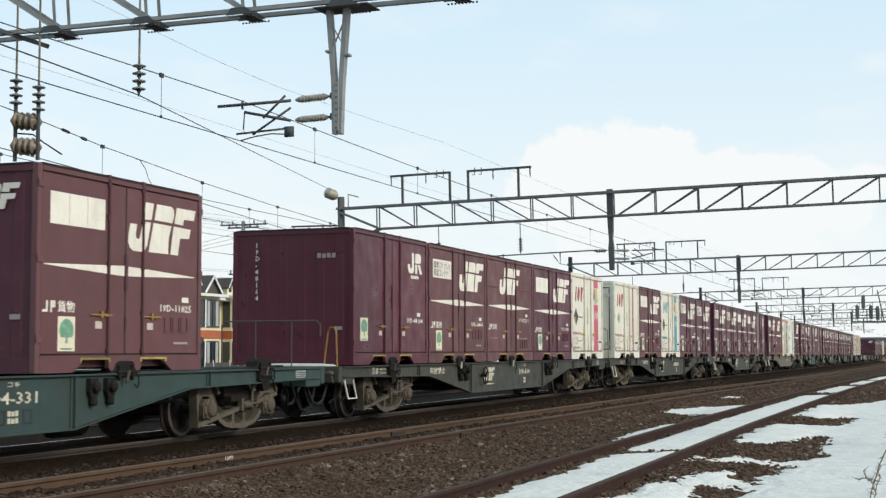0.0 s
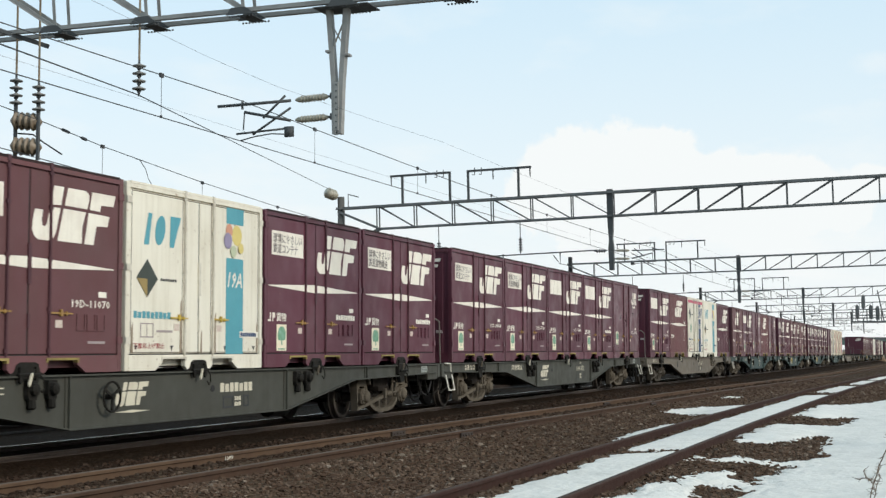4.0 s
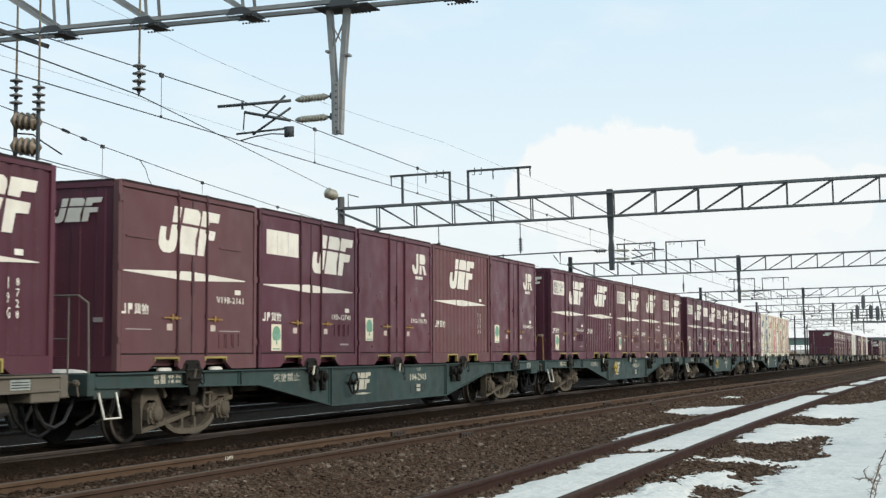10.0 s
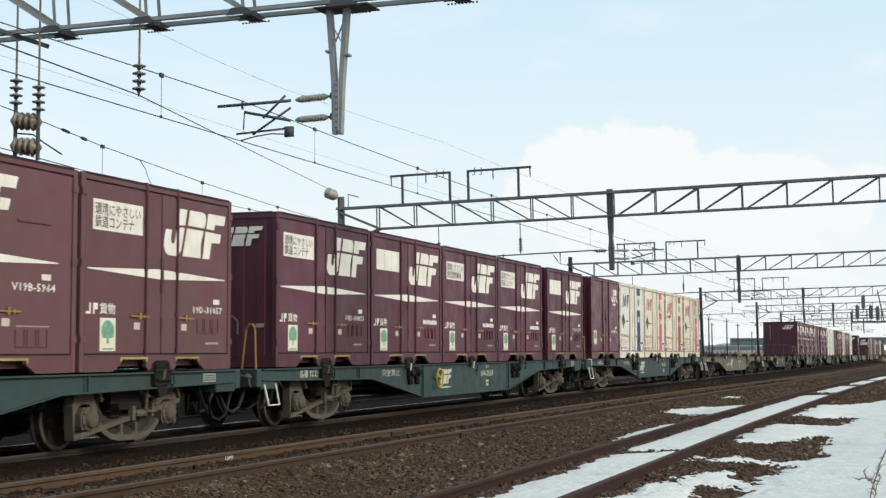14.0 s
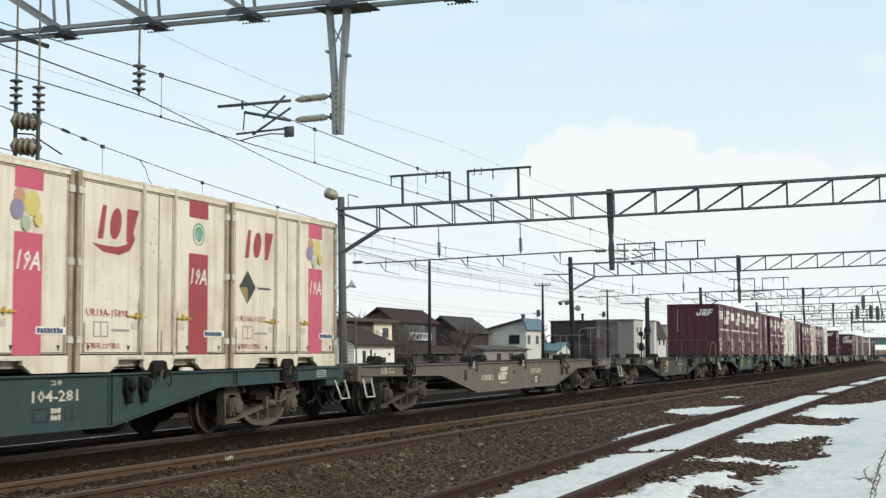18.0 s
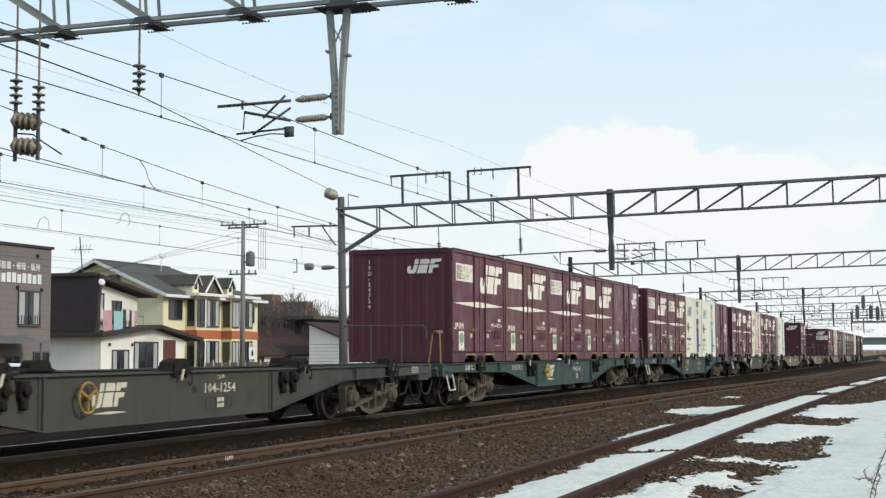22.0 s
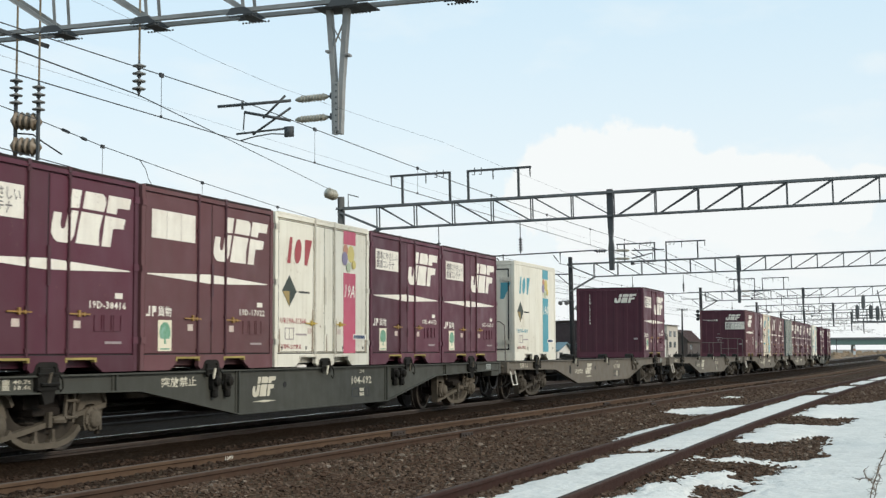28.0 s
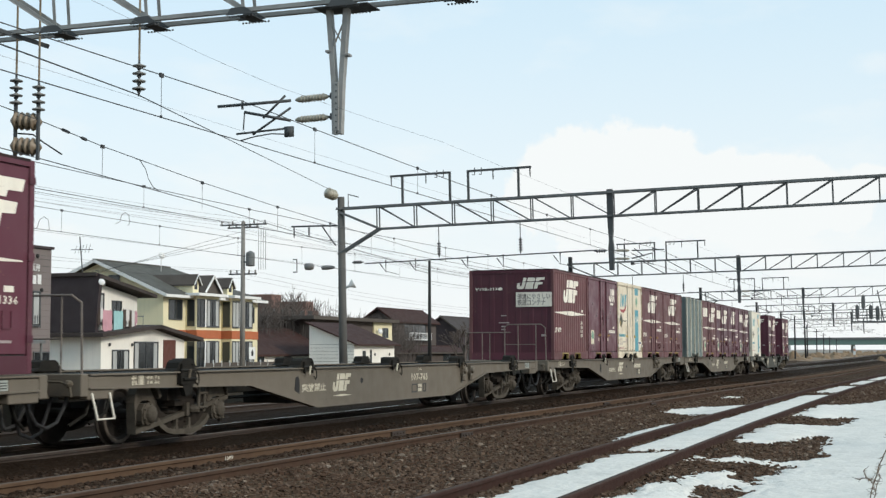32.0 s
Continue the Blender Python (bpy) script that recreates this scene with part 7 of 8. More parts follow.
MOVING = []          # thing, place along the train, height
X_START = {0: 2.03, 1: 22.55, 2: 43.11, 3: 63.17, 4: 84.13, 5: 104.47, 6: 125.01, 7: 145.49, 8: 166.05, 9: 186.60, 10: 207.15, 11: 227.76, 12: 248.26, 13: 268.83, 14: 289.30, 15: 309.9, 16: 330.85, 17: 351.0, 18: 371.4}


def load(k, w, boxes, slip=0.0):
    MOVING.append((w, X_START[k], 0.0))
    for i, c in enumerate(boxes):
        if c is not None:
            MOVING.append((c, X_START[k] + 0.025 + PITCH * i + (slip if i == 4 else 0.0), DECK))


def with_end(c, **kw):
    end_marks(c, **kw)
    return c


BLUE, OLIVE, GREY = ("wagon_blue", "blue-green"), ("wagon_olive", "dark olive-grey"), ("wagon_grey", "dusty pale grey")
load(0, wagon(*BLUE, "104-331", "blue"), [None, None, None, with_end(purple("d", "19D-11825", mat="purple_dull"), logo=True)])
load(1, wagon(*OLIVE, "104-814", "blue", "under_dark", shift=(3.95, 0.765, 7.50, 10.18, 9.96)), [with_end(purple("j", "19D-48164", mat="purple_fresh"), number="19D-48164", logo=False, mono=True), purple("d", "19G-18444", SIGN_A, "purple_dull"), purple("v", "V19B-2355", mat="purple_dull"), purple("d", "19D-21435"), reefer("pink_print", "UR19A-11349")])
load(2, wagon(*OLIVE, "", "grey", "under_dark"), [reefer("red_print", "UR18A-11942", motif="twin", diamond=False), purple("d", "19D-11070", mat="purple_dull"), reefer("teal_print", ""), purple("d", "", SIGN_A), purple("d", "", SIGN_B)])
load(3, wagon(*OLIVE, "104-372", "grey", step="both"), [with_end(purple("d", "19D-24304", SIGN_A), logo=True), purple("d", "19D-7769", SIGN_B), purple("d", "19D-15682"), purple("d", ""), purple("j", "19D-42778", mat="purple_fresh")])
load(4, wagon(*GREY, "107-1451", "grey", logo=False, shift=(6.48, 0.565, 7.73, 10.13, 9.0)), [with_end(purple("d", "19G-6019"), logo=True), purple("c", "V19B1239", mat="purple_dull"), reefer("blue_print", "UR20A-254", motif="twenty", code="20A"), reefer("teal_print", "UR19A-1426", doors=False), purple("g", "19G 8728")])
load(5, wagon(*BLUE, "104-2903", "grey", "under_dark"), [with_end(purple("v", "V19B-2161", mat="purple_dull"), logo=True), purple("d", "19D-12740"), purple("j", "19G-19673", mat="purple_fresh"), purple("c", "V19B1796", mat="purple_dull"), purple("j", "19D-44530", mat="purple_fresh")])
load(6, wagon(*BLUE, "104-2561", "blue", "yellow_paint"), [with_end(purple("d", "19D-31230", SIGN_A), logo=True), purple("c", "V19B3439"), purple("d", "19D-34584", SIGN_A, "purple_dull"), purple("v", "V19B-5964", mat="purple_dull"), purple("d", "19D-31057", SIGN_A, "purple_dull")])
load(7, wagon(*BLUE, "104-2563", "blue", "yellow_paint"), [with_end(purple("d", "19D-30833", SIGN_A), logo=True), purple("d", ""), purple("d", "", SIGN_B), purple("d", "", SIGN_A), purple("d", "19D-12299")], slip=0.50)
load(8, wagon(*BLUE, "104-281", "blue", step="both"), [with_end(purple("j", "19D-43766", mat="purple_fresh"), logo=False, mono=True), reefer("blue_print", "UR19A-63", motif="leaf"), reefer("pink_print", "UR19A-11137", mat="cream_old"), reefer("red_print", "UR19A-15898", mat="cream_old", motif="swoosh", diamond=False), reefer("pink_print", "UR19A-11332", mat="cream_old")])
load(9, wagon(*GREY, "107-369", "grey"), [])
load(10, wagon(*OLIVE, "104-1254", "grey", "brass_handle"), [])
load(11, wagon(*BLUE, "104-2562", "blue", "yellow_paint"), [with_end(purple("d", "19D-34724", SIGN_A), number="19D-34724"), purple("d", "19D-10210", mat="purple_dull"), purple("d", "19D-40205", SIGN_A), purple("d", "19D-14311", mat="purple_dull"), purple("j", "19D-42035", mat="purple_fresh")])
load(12, wagon(*BLUE, "104-585", "blue", "brass_handle"), [with_end(purple("d", "19D-33045", SIGN_A), logo=True), purple("d", "", SIGN_A, "purple_dull"), reefer("blue_print", "", doors=False, motif="leaf"), reefer("teal_print", "", doors=False), purple("jl", "V19C-8791", mat="purple_fresh")])
load(13, wagon(*OLIVE, "104-692", "grey"), [with_end(purple("d", "19D-38416", SIGN_A), logo=True), purple("d", "19D-17022", mat="purple_dull"), reefer("pink_print", "UR19A-11360"), purple("d", "19D-40153", SIGN_A), purple("d", "19D-36300", SIGN_A)])
def end_blocks(c, mat):
    """Plain slanted blocks on the front end wall of an insulated container."""
    part("end_emblem", f"cendblocks{mat}", lambda bm: slanted_marks(bm, 0.0, 0.0, 0.40, 0.0), mat, c, at=pose(0.009, -0.14, 1.50, 0, 0, -90))
    return c


load(14, wagon(*GREY, "107-865", "grey", shift=(5.9, 0.58, 7.12, 10.67, 8.3)), [end_blocks(reefer("teal_print", "UR19A-1811", doors=False), "teal_print"), None, None, None, with_end(purple("d", "19D-31336", SIGN_A), number="19D-31336")])
load(15, wagon(*GREY, "107-763", "grey", shift=(5.55, 0.58, 6.75, 10.40, 8.0)), [])
load(16, wagon(*GREY, "", "grey"), [with_end(purple("c", "", mat="purple_dull"), logo=True, sign=True), purple("j", "", mat="purple_fresh"), reefer("teal_print", "", mat="cream_old", motif="swoosh"), purple("v", "", mat="purple_dull"), purple("v", "", mat="purple_dull")])
load(17, wagon(*GREY, "", ""), [green_box(), purple("d", "", mat="purple_dull"), purple("d", ""), purple("v", ""), purple("d", "")])
load(18, wagon(*OLIVE, "", ""), [reefer("teal_print", "", doors=False), None, with_end(purple("d", ""), logo=True), None, with_end(purple("d", ""), logo=True)])



def deck_snow_daylight(k, x0, x1, y0, y1, seed):
    """Thin white wagon-deck patch: leftover snow at bare ends, stand-in daylight under boxes."""
    n = 16
    def build(bm):
        rows = []
        for h, grow in ((0.0, 1.0), (0.03, 0.9), (0.045, 0.6)):
            rows.append([bm.verts.new((0.5 * (x0 + x1) + 0.5 * (x1 - x0) * math.cos(math.tau * i / n) * grow * (1 + 0.3 * noise.noise((i * 0.9, seed, h))),
                                       0.5 * (y0 + y1) + 0.5 * (y1 - y0) * math.sin(math.tau * i / n) * grow * (1 + 0.3 * noise.noise((i * 0.7, seed, 5.0 + h))), 0.982 + h)) for i in range(n)])
        for p, q in zip(rows, rows[1:]):
            for i in range(n):
                bm.faces.new((p[i], p[(i + 1) % n], q[(i + 1) % n], q[i]))
        bm.faces.new(rows[-1])
    t = thing("snow_daylight_patch", "thin white patch of snow and stand-in daylight on the wagon deck", "snow", group="snow on the wagons")
    part("crust", f"decksnow{seed}", build, "snow", t, smooth=True)
    MOVING.append((t, X_START[k], 0.0))


deck_snow_daylight(1, -0.50, -0.06, -1.05, 0.60, 1)
deck_snow_daylight(5, -0.50, -0.06, -0.95, 0.10, 2)
deck_snow_daylight(0, 5.2, 9.0, -0.30, 0.30, 3)
# small white patches added in place of daylight showing under the containers
for k, x, n in ((1, 8.5, 4), (5, 1.2, 5), (5, 2.6, 6), (6, 12.7, 7), (8, 14.1, 8), (11, 9.0, 9), (12, 10.2, 10), (13, 8.7, 11), (14, 16.2, 12)):
    deck_snow_daylight(k, x, x + 0.34, -1.13, -0.98, n)
# ---------------------------------------------------------------- houses along the road behind the yard
BASE = -0.9


def gable_house(name, label, x0, x1, y0, depth, ze, zr, wall, roof, over=0.5, windows=(), door=None, gable_windows=(), trim="trim_white", hip=0.0):
    """House with its ridge along the tracks: front wall at y0, gable end at x0; hip: length of a sloping far end."""
    h = thing(name, label, "house", group="houses behind the railway")
    y1 = y0 + depth
    ym = 0.5 * (y0 + y1)
    gable_end = x0 + 0.3 if hip else x1
    part("wall", f"hw{x0}{y0}", lambda bm: b_prism(bm, [(y0, BASE), (y1, BASE), (y1, ze), (ym, zr - 0.12), (y0, ze)], x0, gable_end, "x"), wall, h)
    if hip:
        part("wall", f"hw2{x0}{y0}", lambda bm: b_box(bm, gable_end, x1, y0, y1, BASE, ze - 0.02), wall, h)
    k = (zr - ze) / (ym - y0)

    def slopes(bm):
        if not hip:
            for s in (-1, 1):
                b_prism(bm, [(ym, zr), (ym + s * (ym - y0 + over), ze - k * over), (ym + s * (ym - y0 + over), ze - k * over + 0.14), (ym, zr + 0.14)], x0 - over, x1 + over, "x")
            return
        zl, r0, r1 = ze - k * over, x0 - over, x1 - hip
        low = [(r0, y0 - over, zl), (x1 + over, y0 - over, zl), (x1 + over, y1 + over, zl), (r0, y1 + over, zl)]
        top = [[bm.verts.new((a, b, c + dz)) for a, b, c in low + [(r0, ym, zr), (r1, ym, zr)]] for dz in (0.0, 0.14)]
        for q in ((0, 1, 5, 4), (1, 2, 5), (2, 3, 4, 5)):
            bm.faces.new([top[1][i] for i in q])
            bm.faces.new([top[0][i] for i in reversed(q)])
        for i, j in ((0, 1), (1, 2), (2, 3), (3, 4), (4, 0)):
            bm.faces.new((top[0][i], top[0][j], top[1][j], top[1][i]))
    part("roof", f"hr{x0}{y0}", slopes, roof, h)
    part("ridge_cap", f"hc{x0}{y0}", lambda bm: b_box(bm, x0 - over, x1 - hip if hip else x1 + over, ym - 0.12, ym + 0.12, zr + 0.08, zr + 0.20), roof, h)
    part("bargeboard", f"hb{x0}{y0}", lambda bm: [b_bar(bm, (x0 - over - 0.03, ym, zr + 0.04), (x0 - over - 0.03, ym + s * (ym - y0 + over), ze - k * over + 0.04), 0.05, 0.22) for s in (-1, 1)], trim, h)
    part("fascia", f"hf{x0}{y0}", lambda bm: b_box(bm, x0 - over, x1 + over, y0 - over - 0.04, y0 - over, ze - k * over - 0.06, ze - k * over + 0.14), trim, h)
    for a, b, c, d in windows:
        house_window(h, a, b, c, d, y0)
    for a, b, c, d in gable_windows:
        part("window", f"hgw{x0}{a}{c}", lambda bm: (b_box(bm, x0 - 0.05, x0 + 0.02, a, b, c, d)), "glass_dark", h)
        part("window_frame", f"hgf{x0}{a}{c}", lambda bm: (b_box(bm, x0 - 0.07, x0 - 0.01, a - 0.06, a, c - 0.06, d + 0.06), b_box(bm, x0 - 0.07, x0 - 0.01, b, b + 0.06, c - 0.06, d + 0.06), b_box(bm, x0 - 0.07, x0 - 0.01, a, b, d, d + 0.06), b_box(bm, x0 - 0.09, x0 - 0.01, a, b, c - 0.07, c)), "gantry_dark", h)
    if door:
        a, b, c, d = door
        part("door", f"hd{x0}{a}", lambda bm: b_box(bm, a, b, y0 - 0.05, y0 + 0.02, c, d), "door_red", h, "dark red front door")
    return h


def house_window(h, a, b, c, d, y0, frame="gantry_dark", curtain=False):
    key = f"{a}{c}{y0}"
    w = part("window", "hwin" + key, lambda bm: b_box(bm, a, b, y0 - 0.03, y0 + 0.02, c, d), "glass_dark", h)
    part("window_frame", "hfr" + key, lambda bm: (b_box(bm, a - 0.06, a, y0 - 0.07, y0 - 0.01, c - 0.06, d + 0.06), b_box(bm, b, b + 0.06, y0 - 0.07, y0 - 0.01, c - 0.06, d + 0.06), b_box(bm, a, b, y0 - 0.07, y0 - 0.01, d, d + 0.06), b_box(bm, a, b, y0 - 0.09, y0 - 0.01, c - 0.07, c),
                                             b_box(bm, 0.5 * (a + b) - 0.025, 0.5 * (a + b) + 0.025, y0 - 0.06, y0 - 0.03, c, d)), frame, w)
    if curtain:
        for s in (0, 1):
            x = a + 0.02 if s == 0 else b - 0.44
            part("curtain", f"hcu{key}{s}", lambda bm: b_prism(bm, [(x, y0 - 0.034), (x + 0.10, y0 - 0.045), (x + 0.21, y0 - 0.034), (x + 0.31, y0 - 0.045), (x + 0.42, y0 - 0.034)], c + 0.04, d - 0.04, "z"), "curtain", w)
    return w


# cream house with dormers
cream = gable_house("cream_house", "cream two-storey house with grey roof, dormers and terracotta band", 83.84, 98.0, 40.0, 10.6, 5.35, 7.62, "wall_cream", "roof_slate", 0.6, gable_windows=((43.6, 44.4, 5.9, 6.6),), hip=4.6)
part("band", "crband", lambda bm: b_box(bm, 83.80, 98.04, 39.95, 40.02, 2.16, 2.77), "wall_terracotta", cream, "terracotta band")
for a, b in ((86.87, 90.15), (92.1, 95.38)):
    bay = part("bay", f"crbay{a}", lambda bm: b_box(bm, a, b, 39.1, 40.0, BASE, 5.30), "wall_cream", cream, "projecting cream bay")
    part("band", f"crbayb{a}", lambda bm: b_box(bm, a - 0.03, b + 0.03, 39.06, 39.99, 2.16, 2.77), "wall_terracotta", bay)
    for z0, z1 in ((3.05, 4.95), (0.15, 1.95)):
        for u0, u1 in ((a + 0.10, a + 1.05), (a + 1.45, b - 0.10)):
            house_window(cream, u0, u1, z0, z1, 39.1, curtain=(u0 > 88.2))
        part("side_window", f"crsw{a}{z0}", lambda bm: b_box(bm, a - 0.03, a + 0.02, 39.25, 39.85, z0, z1), "glass_dark", cream)
    part("mullion", f"crpost{a}", lambda bm: [b_box(bm, a + 1.12, a + 1.32, 39.03, 39.1, z0, z1) for z0, z1 in ((3.0, 5.0), (0.1, 2.0))], "trim_white", cream)
    part("eave_board", f"creave{a}", lambda bm: b_box(bm, a - 0.5, b + 0.5, 38.6, 39.9, 5.22, 5.42), "trim_white", cream)
for z0, z1 in ((3.55, 4.85), (0.2, 1.6)):
    house_window(cream, 84.6, 86.3, z0, z1, 40.0)
    house_window(cream, 96.15, 97.3, z0 - 0.05, z1 - 0.2, 40.0)
for x, w, zt in ((87.32, 0.42, 6.68), (92.42, 0.42, 6.66), (89.65, 1.15, 6.72)):
    small = w < 1
    foot = zt - 0.55 if small else 5.6
    dm = part("dormer", f"crd{x}", lambda bm: b_prism(bm, [(x - w, 5.45), (x + w, 5.45), (x + w, foot), (x, zt), (x - w, foot)], 39.45, 44.5), "wall_cream" if small else "roof_dark", cream)
    k = (zt - foot) / w
    for s in (-1, 1):
        part("dormer_roof", f"crdr{x}{s}", lambda bm: b_prism(bm, [(x, zt), (x + s * (w + 0.14), foot - 0.14 * k), (x + s * (w + 0.14), foot - 0.14 * k + 0.10), (x, zt + 0.12)], 39.25, 44.5), "roof_dark", dm)
        part("dormer_trim", f"crdt{x}{s}", lambda bm: b_bar(bm, (x, 39.22, zt + 0.04), (x + s * (w + 0.12), 39.22, foot - 0.12 * k + 0.04), 0.05, 0.06 if small else 0.17), "trim_white", dm)
    if small:
        part("dormer_window", f"crdw{x}", lambda bm: b_prism(bm, [(x - 0.17, 5.7), (x + 0.17, 5.7), (x + 0.17, 6.22), (x, 6.38), (x - 0.17, 6.22)], 39.40, 39.47), "glass_dark", dm)
part("satellite_dish", "crdish", lambda bm: (b_lathe(bm, [(0, 0.04), (0.06, 0.2), (0.10, 0.28), (0.11, 0.28)], (89.9, 43.9, 8.40), (-0.5, -0.8, 0.3), 14), b_tube(bm, (89.9, 43.9, 7.2), (89.9, 43.9, 8.40), 0.03, n=6)), "trim_white", cream, smooth=True)
wall_fence = thing("garden_fence", "low grey garden fence in front of the cream house", "fence", at=pose(85.5, 37.6, BASE))
for i in range(10):
    part("fence_panel", "gfence", lambda bm: [b_box(bm, 0.0, 1.15, -0.02, 0.02, 0.12 + 0.42 * k, 0.50 + 0.42 * k) for k in range(3)], "roof_dark", wall_fence, at=pose(1.2 * i, 0, 0))
    part("fence_post", "gfpost", lambda bm: b_box(bm, -0.05, 0.0, -0.04, 0.04, 0, 1.5), "trim_white", wall_fence, at=pose(1.2 * i, 0, 0))
notice = thing("notice_board", "white notice board with a dark mark", "sign", at=pose(91.2, 36.9, BASE))
part("board", "nboard", lambda bm: b_box(bm, -0.48, 0.48, -0.02, 0.02, 1.55, 2.45), "trim_white", notice)
part("mark", "nmark", lambda bm: b_prism(bm, [(-0.12, 1.8), (0.12, 1.8), (0.2, 2.05), (0, 2.3), (-0.2, 2.05)], -0.026, -0.02), "rubber", notice)
part("leg", "nleg", lambda bm: [b_box(bm, x, x + 0.06, 0.02, 0.07, 0, 1.6) for x in (-0.3, 0.25)], "gantry_steel", notice)

# white house with dark upper storey and laundry
white = thing("white_house", "white low house with brown gabled roof and dark brown upper storey", "house", group="houses behind the railway")
part("wall", "whw", lambda bm: b_prism(bm, [(67.31, BASE), (76.5, BASE), (76.5, 1.95), (72.8, 2.62), (67.31, 2.12)], 34.0, 43.0), "wall_white", white)
part("roof", "whr", lambda bm: [b_prism(bm, [(72.8, 2.64), (q, z), (q, z + 0.22), (72.8, 2.86)], 33.4, 43.4) for q, z in ((66.6, 2.06), (77.9, 1.88))], "roof_umber", white)
part("upper_wall", "whu", lambda bm: b_prism(bm, [(67.45, 2.2), (72.6, 2.2), (72.6, 4.55), (67.45, 5.35)], 35.0, 43.0), "wall_white", white, "white upper storey wall")
part("upper_side", "whs", lambda bm: b_prism(bm, [(34.3, 2.35), (43.2, 2.35), (43.2, 5.66), (34.0, 5.66)], 67.15, 67.44, "x"), "wall_brown", white, "dark brown metal side wall")
part("upper_roof", "whur", lambda bm: b_prism(bm, [(67.0, 5.56), (73.6, 4.52), (73.6, 4.72), (67.0, 5.76)], 34.2, 43.4), "roof_umber", white)
for a, b, c, d, y in ((68.46, 70.1, 0.1, 1.30, 34.0), (70.75, 73.3, 0.1, 1.78, 34.0)):
    house_window(white, a, b, c, d, y, curtain=True)
house_window(white, 67.75, 68.95, 2.9, 4.6, 35.0, curtain=True)
house_window(white, 69.9, 70.8, 2.95, 4.2, 35.0)
part("door", "whd", lambda bm: b_box(bm, 74.0, 75.4, 33.95, 34.03, BASE + 0.4, 1.95), "door_red", white, "dark red recessed entrance door")
part("wall_lamp", "whl", lambda bm: [b_lathe(bm, [(0, 0.02), (0.03, 0.07), (0.16, 0.07), (0.2, 0.02)], (x, 33.93, 1.55), (0, 0, 1), 8) for x in (68.1, 70.45)], "gantry_dark", white)
part("balcony_rail", "whb", lambda bm: (b_path(bm, [(67.5, 34.3, 3.45), (72.2, 34.3, 3.35)], 0.03, 6), [b_tube(bm, (67.5 + 0.78 * i, 34.3, 2.55), (67.5 + 0.78 * i, 34.3, 3.42), 0.02, n=5) for i in range(7)]), "gantry_steel", white)
part("satellite_dish", "whdish", lambda bm: b_lathe(bm, [(0, 0.03), (0.05, 0.15), (0.08, 0.20), (0.09, 0.20)], (66.8, 33.7, 5.15), (-0.5, -0.8, 0.3), 14), "trim_white", white, smooth=True)
part("antenna", "whant", lambda bm: (b_tube(bm, (68.4, 36.0, 5.4), (68.0, 36.0, 7.9), 0.035, n=6), b_tube(bm, (68.6, 35.5, 7.2), (68.9, 37.2, 7.25), 0.02, n=5), [b_tube(bm, (68.3 + 0.1 * k, 35.6 + 0.3 * k, 7.0), (68.5 + 0.1 * k, 35.6 + 0.3 * k, 7.5), 0.012, n=4) for k in range(5)]), "gantry_dark", white)
for i, (x, w, l, top, m) in enumerate(((67.30, 0.16, 0.95, 3.72, "cloth_dark"), (67.50, 0.22, 0.60, 3.72, "cloth_white"), (67.78, 0.86, 1.15, 3.62, "cloth_pink"), (68.92, 0.86, 1.10, 3.60, "cloth_aqua"), (69.88, 0.22, 1.0, 3.70, "cloth_dark"), (70.16, 0.30, 0.62, 3.70, "cloth_white"), (70.52, 0.18, 1.05, 3.66, "cloth_dark"), (70.78, 0.26, 0.9, 3.64, "cloth_white"), (71.12, 0.20, 0.7, 3.62, "cloth_pink"))):
    sag = 0.06 * ((i * 7) % 3)
    part("hung_cloth", f"cloth{i}", lambda bm: (b_prism(bm, [(x, 34.20), (x + 0.3 * w, 34.15), (x + 0.6 * w, 34.23), (x + w, 34.16), (x + w, 34.23), (x + 0.6 * w, 34.28), (x + 0.3 * w, 34.21), (x, 34.26)], top - l, top, "z"),
         b_prism(bm, [(x + 0.08 * w, top - l), (x + 0.52 * w, top - l), (x + 0.46 * w, top - l - 0.10 - sag), (x + 0.14 * w, top - l - 0.05)], 34.18, 34.23), b_box(bm, x + 0.1 * w, x + 0.1 * w + 0.03, 34.19, 34.22, top, top + 0.05), b_box(bm, x + 0.85 * w, x + 0.85 * w + 0.03, 34.19, 34.22, top, top + 0.05)), m, white)

# grey workshop with lettering
shop = thing("workshop_building", "grey-brown two-storey workshop with white lettering on its wall", "building", group="houses behind the railway")
part("wall", "shw", lambda bm: b_box(bm, 38.0, 55.56, 29.0, 37.0, BASE, 6.12), "wall_grey", shop)
part("roof_edge", "she", lambda bm: b_box(bm, 37.9, 55.66, 28.9, 37.1, 6.12, 6.24), "wall_brown", shop)
part("siding_line", "shs", lambda bm: [b_box(bm, 38.0, 55.56, 28.992, 29.0, z, z + 0.008) for z in [0.2 + 0.30 * i for i in range(19)]], "wall_taupe", shop)
house_window(shop, 53.1, 54.65, 2.5, 4.05, 29.0, curtain=True)
house_window(shop, 49.9, 51.4, 2.5, 4.05, 29.0)
part("window_grille", "shg", lambda bm: [b_box(bm, 53.05 + 0.2 * i, 53.08 + 0.2 * i, 28.9, 28.92, 2.35, 2.95) for i in range(9)], "gantry_dark", shop)
house_window(shop, 54.3, 55.4, 0.2, 1.2, 29.0)
house_window(shop, 52.2, 53.2, 0.3, 1.0, 29.0)
lettering("解整備・修理・販売", "trim_white", 51.45, 28.98, 5.02, 3.22, 0.36, shop, "white lettering")
part("lettering", "shphone", lambda bm: bars(bm, 51.45, 4.42, 3.42, 0.46, 9, 28.98), "trim_white", shop)
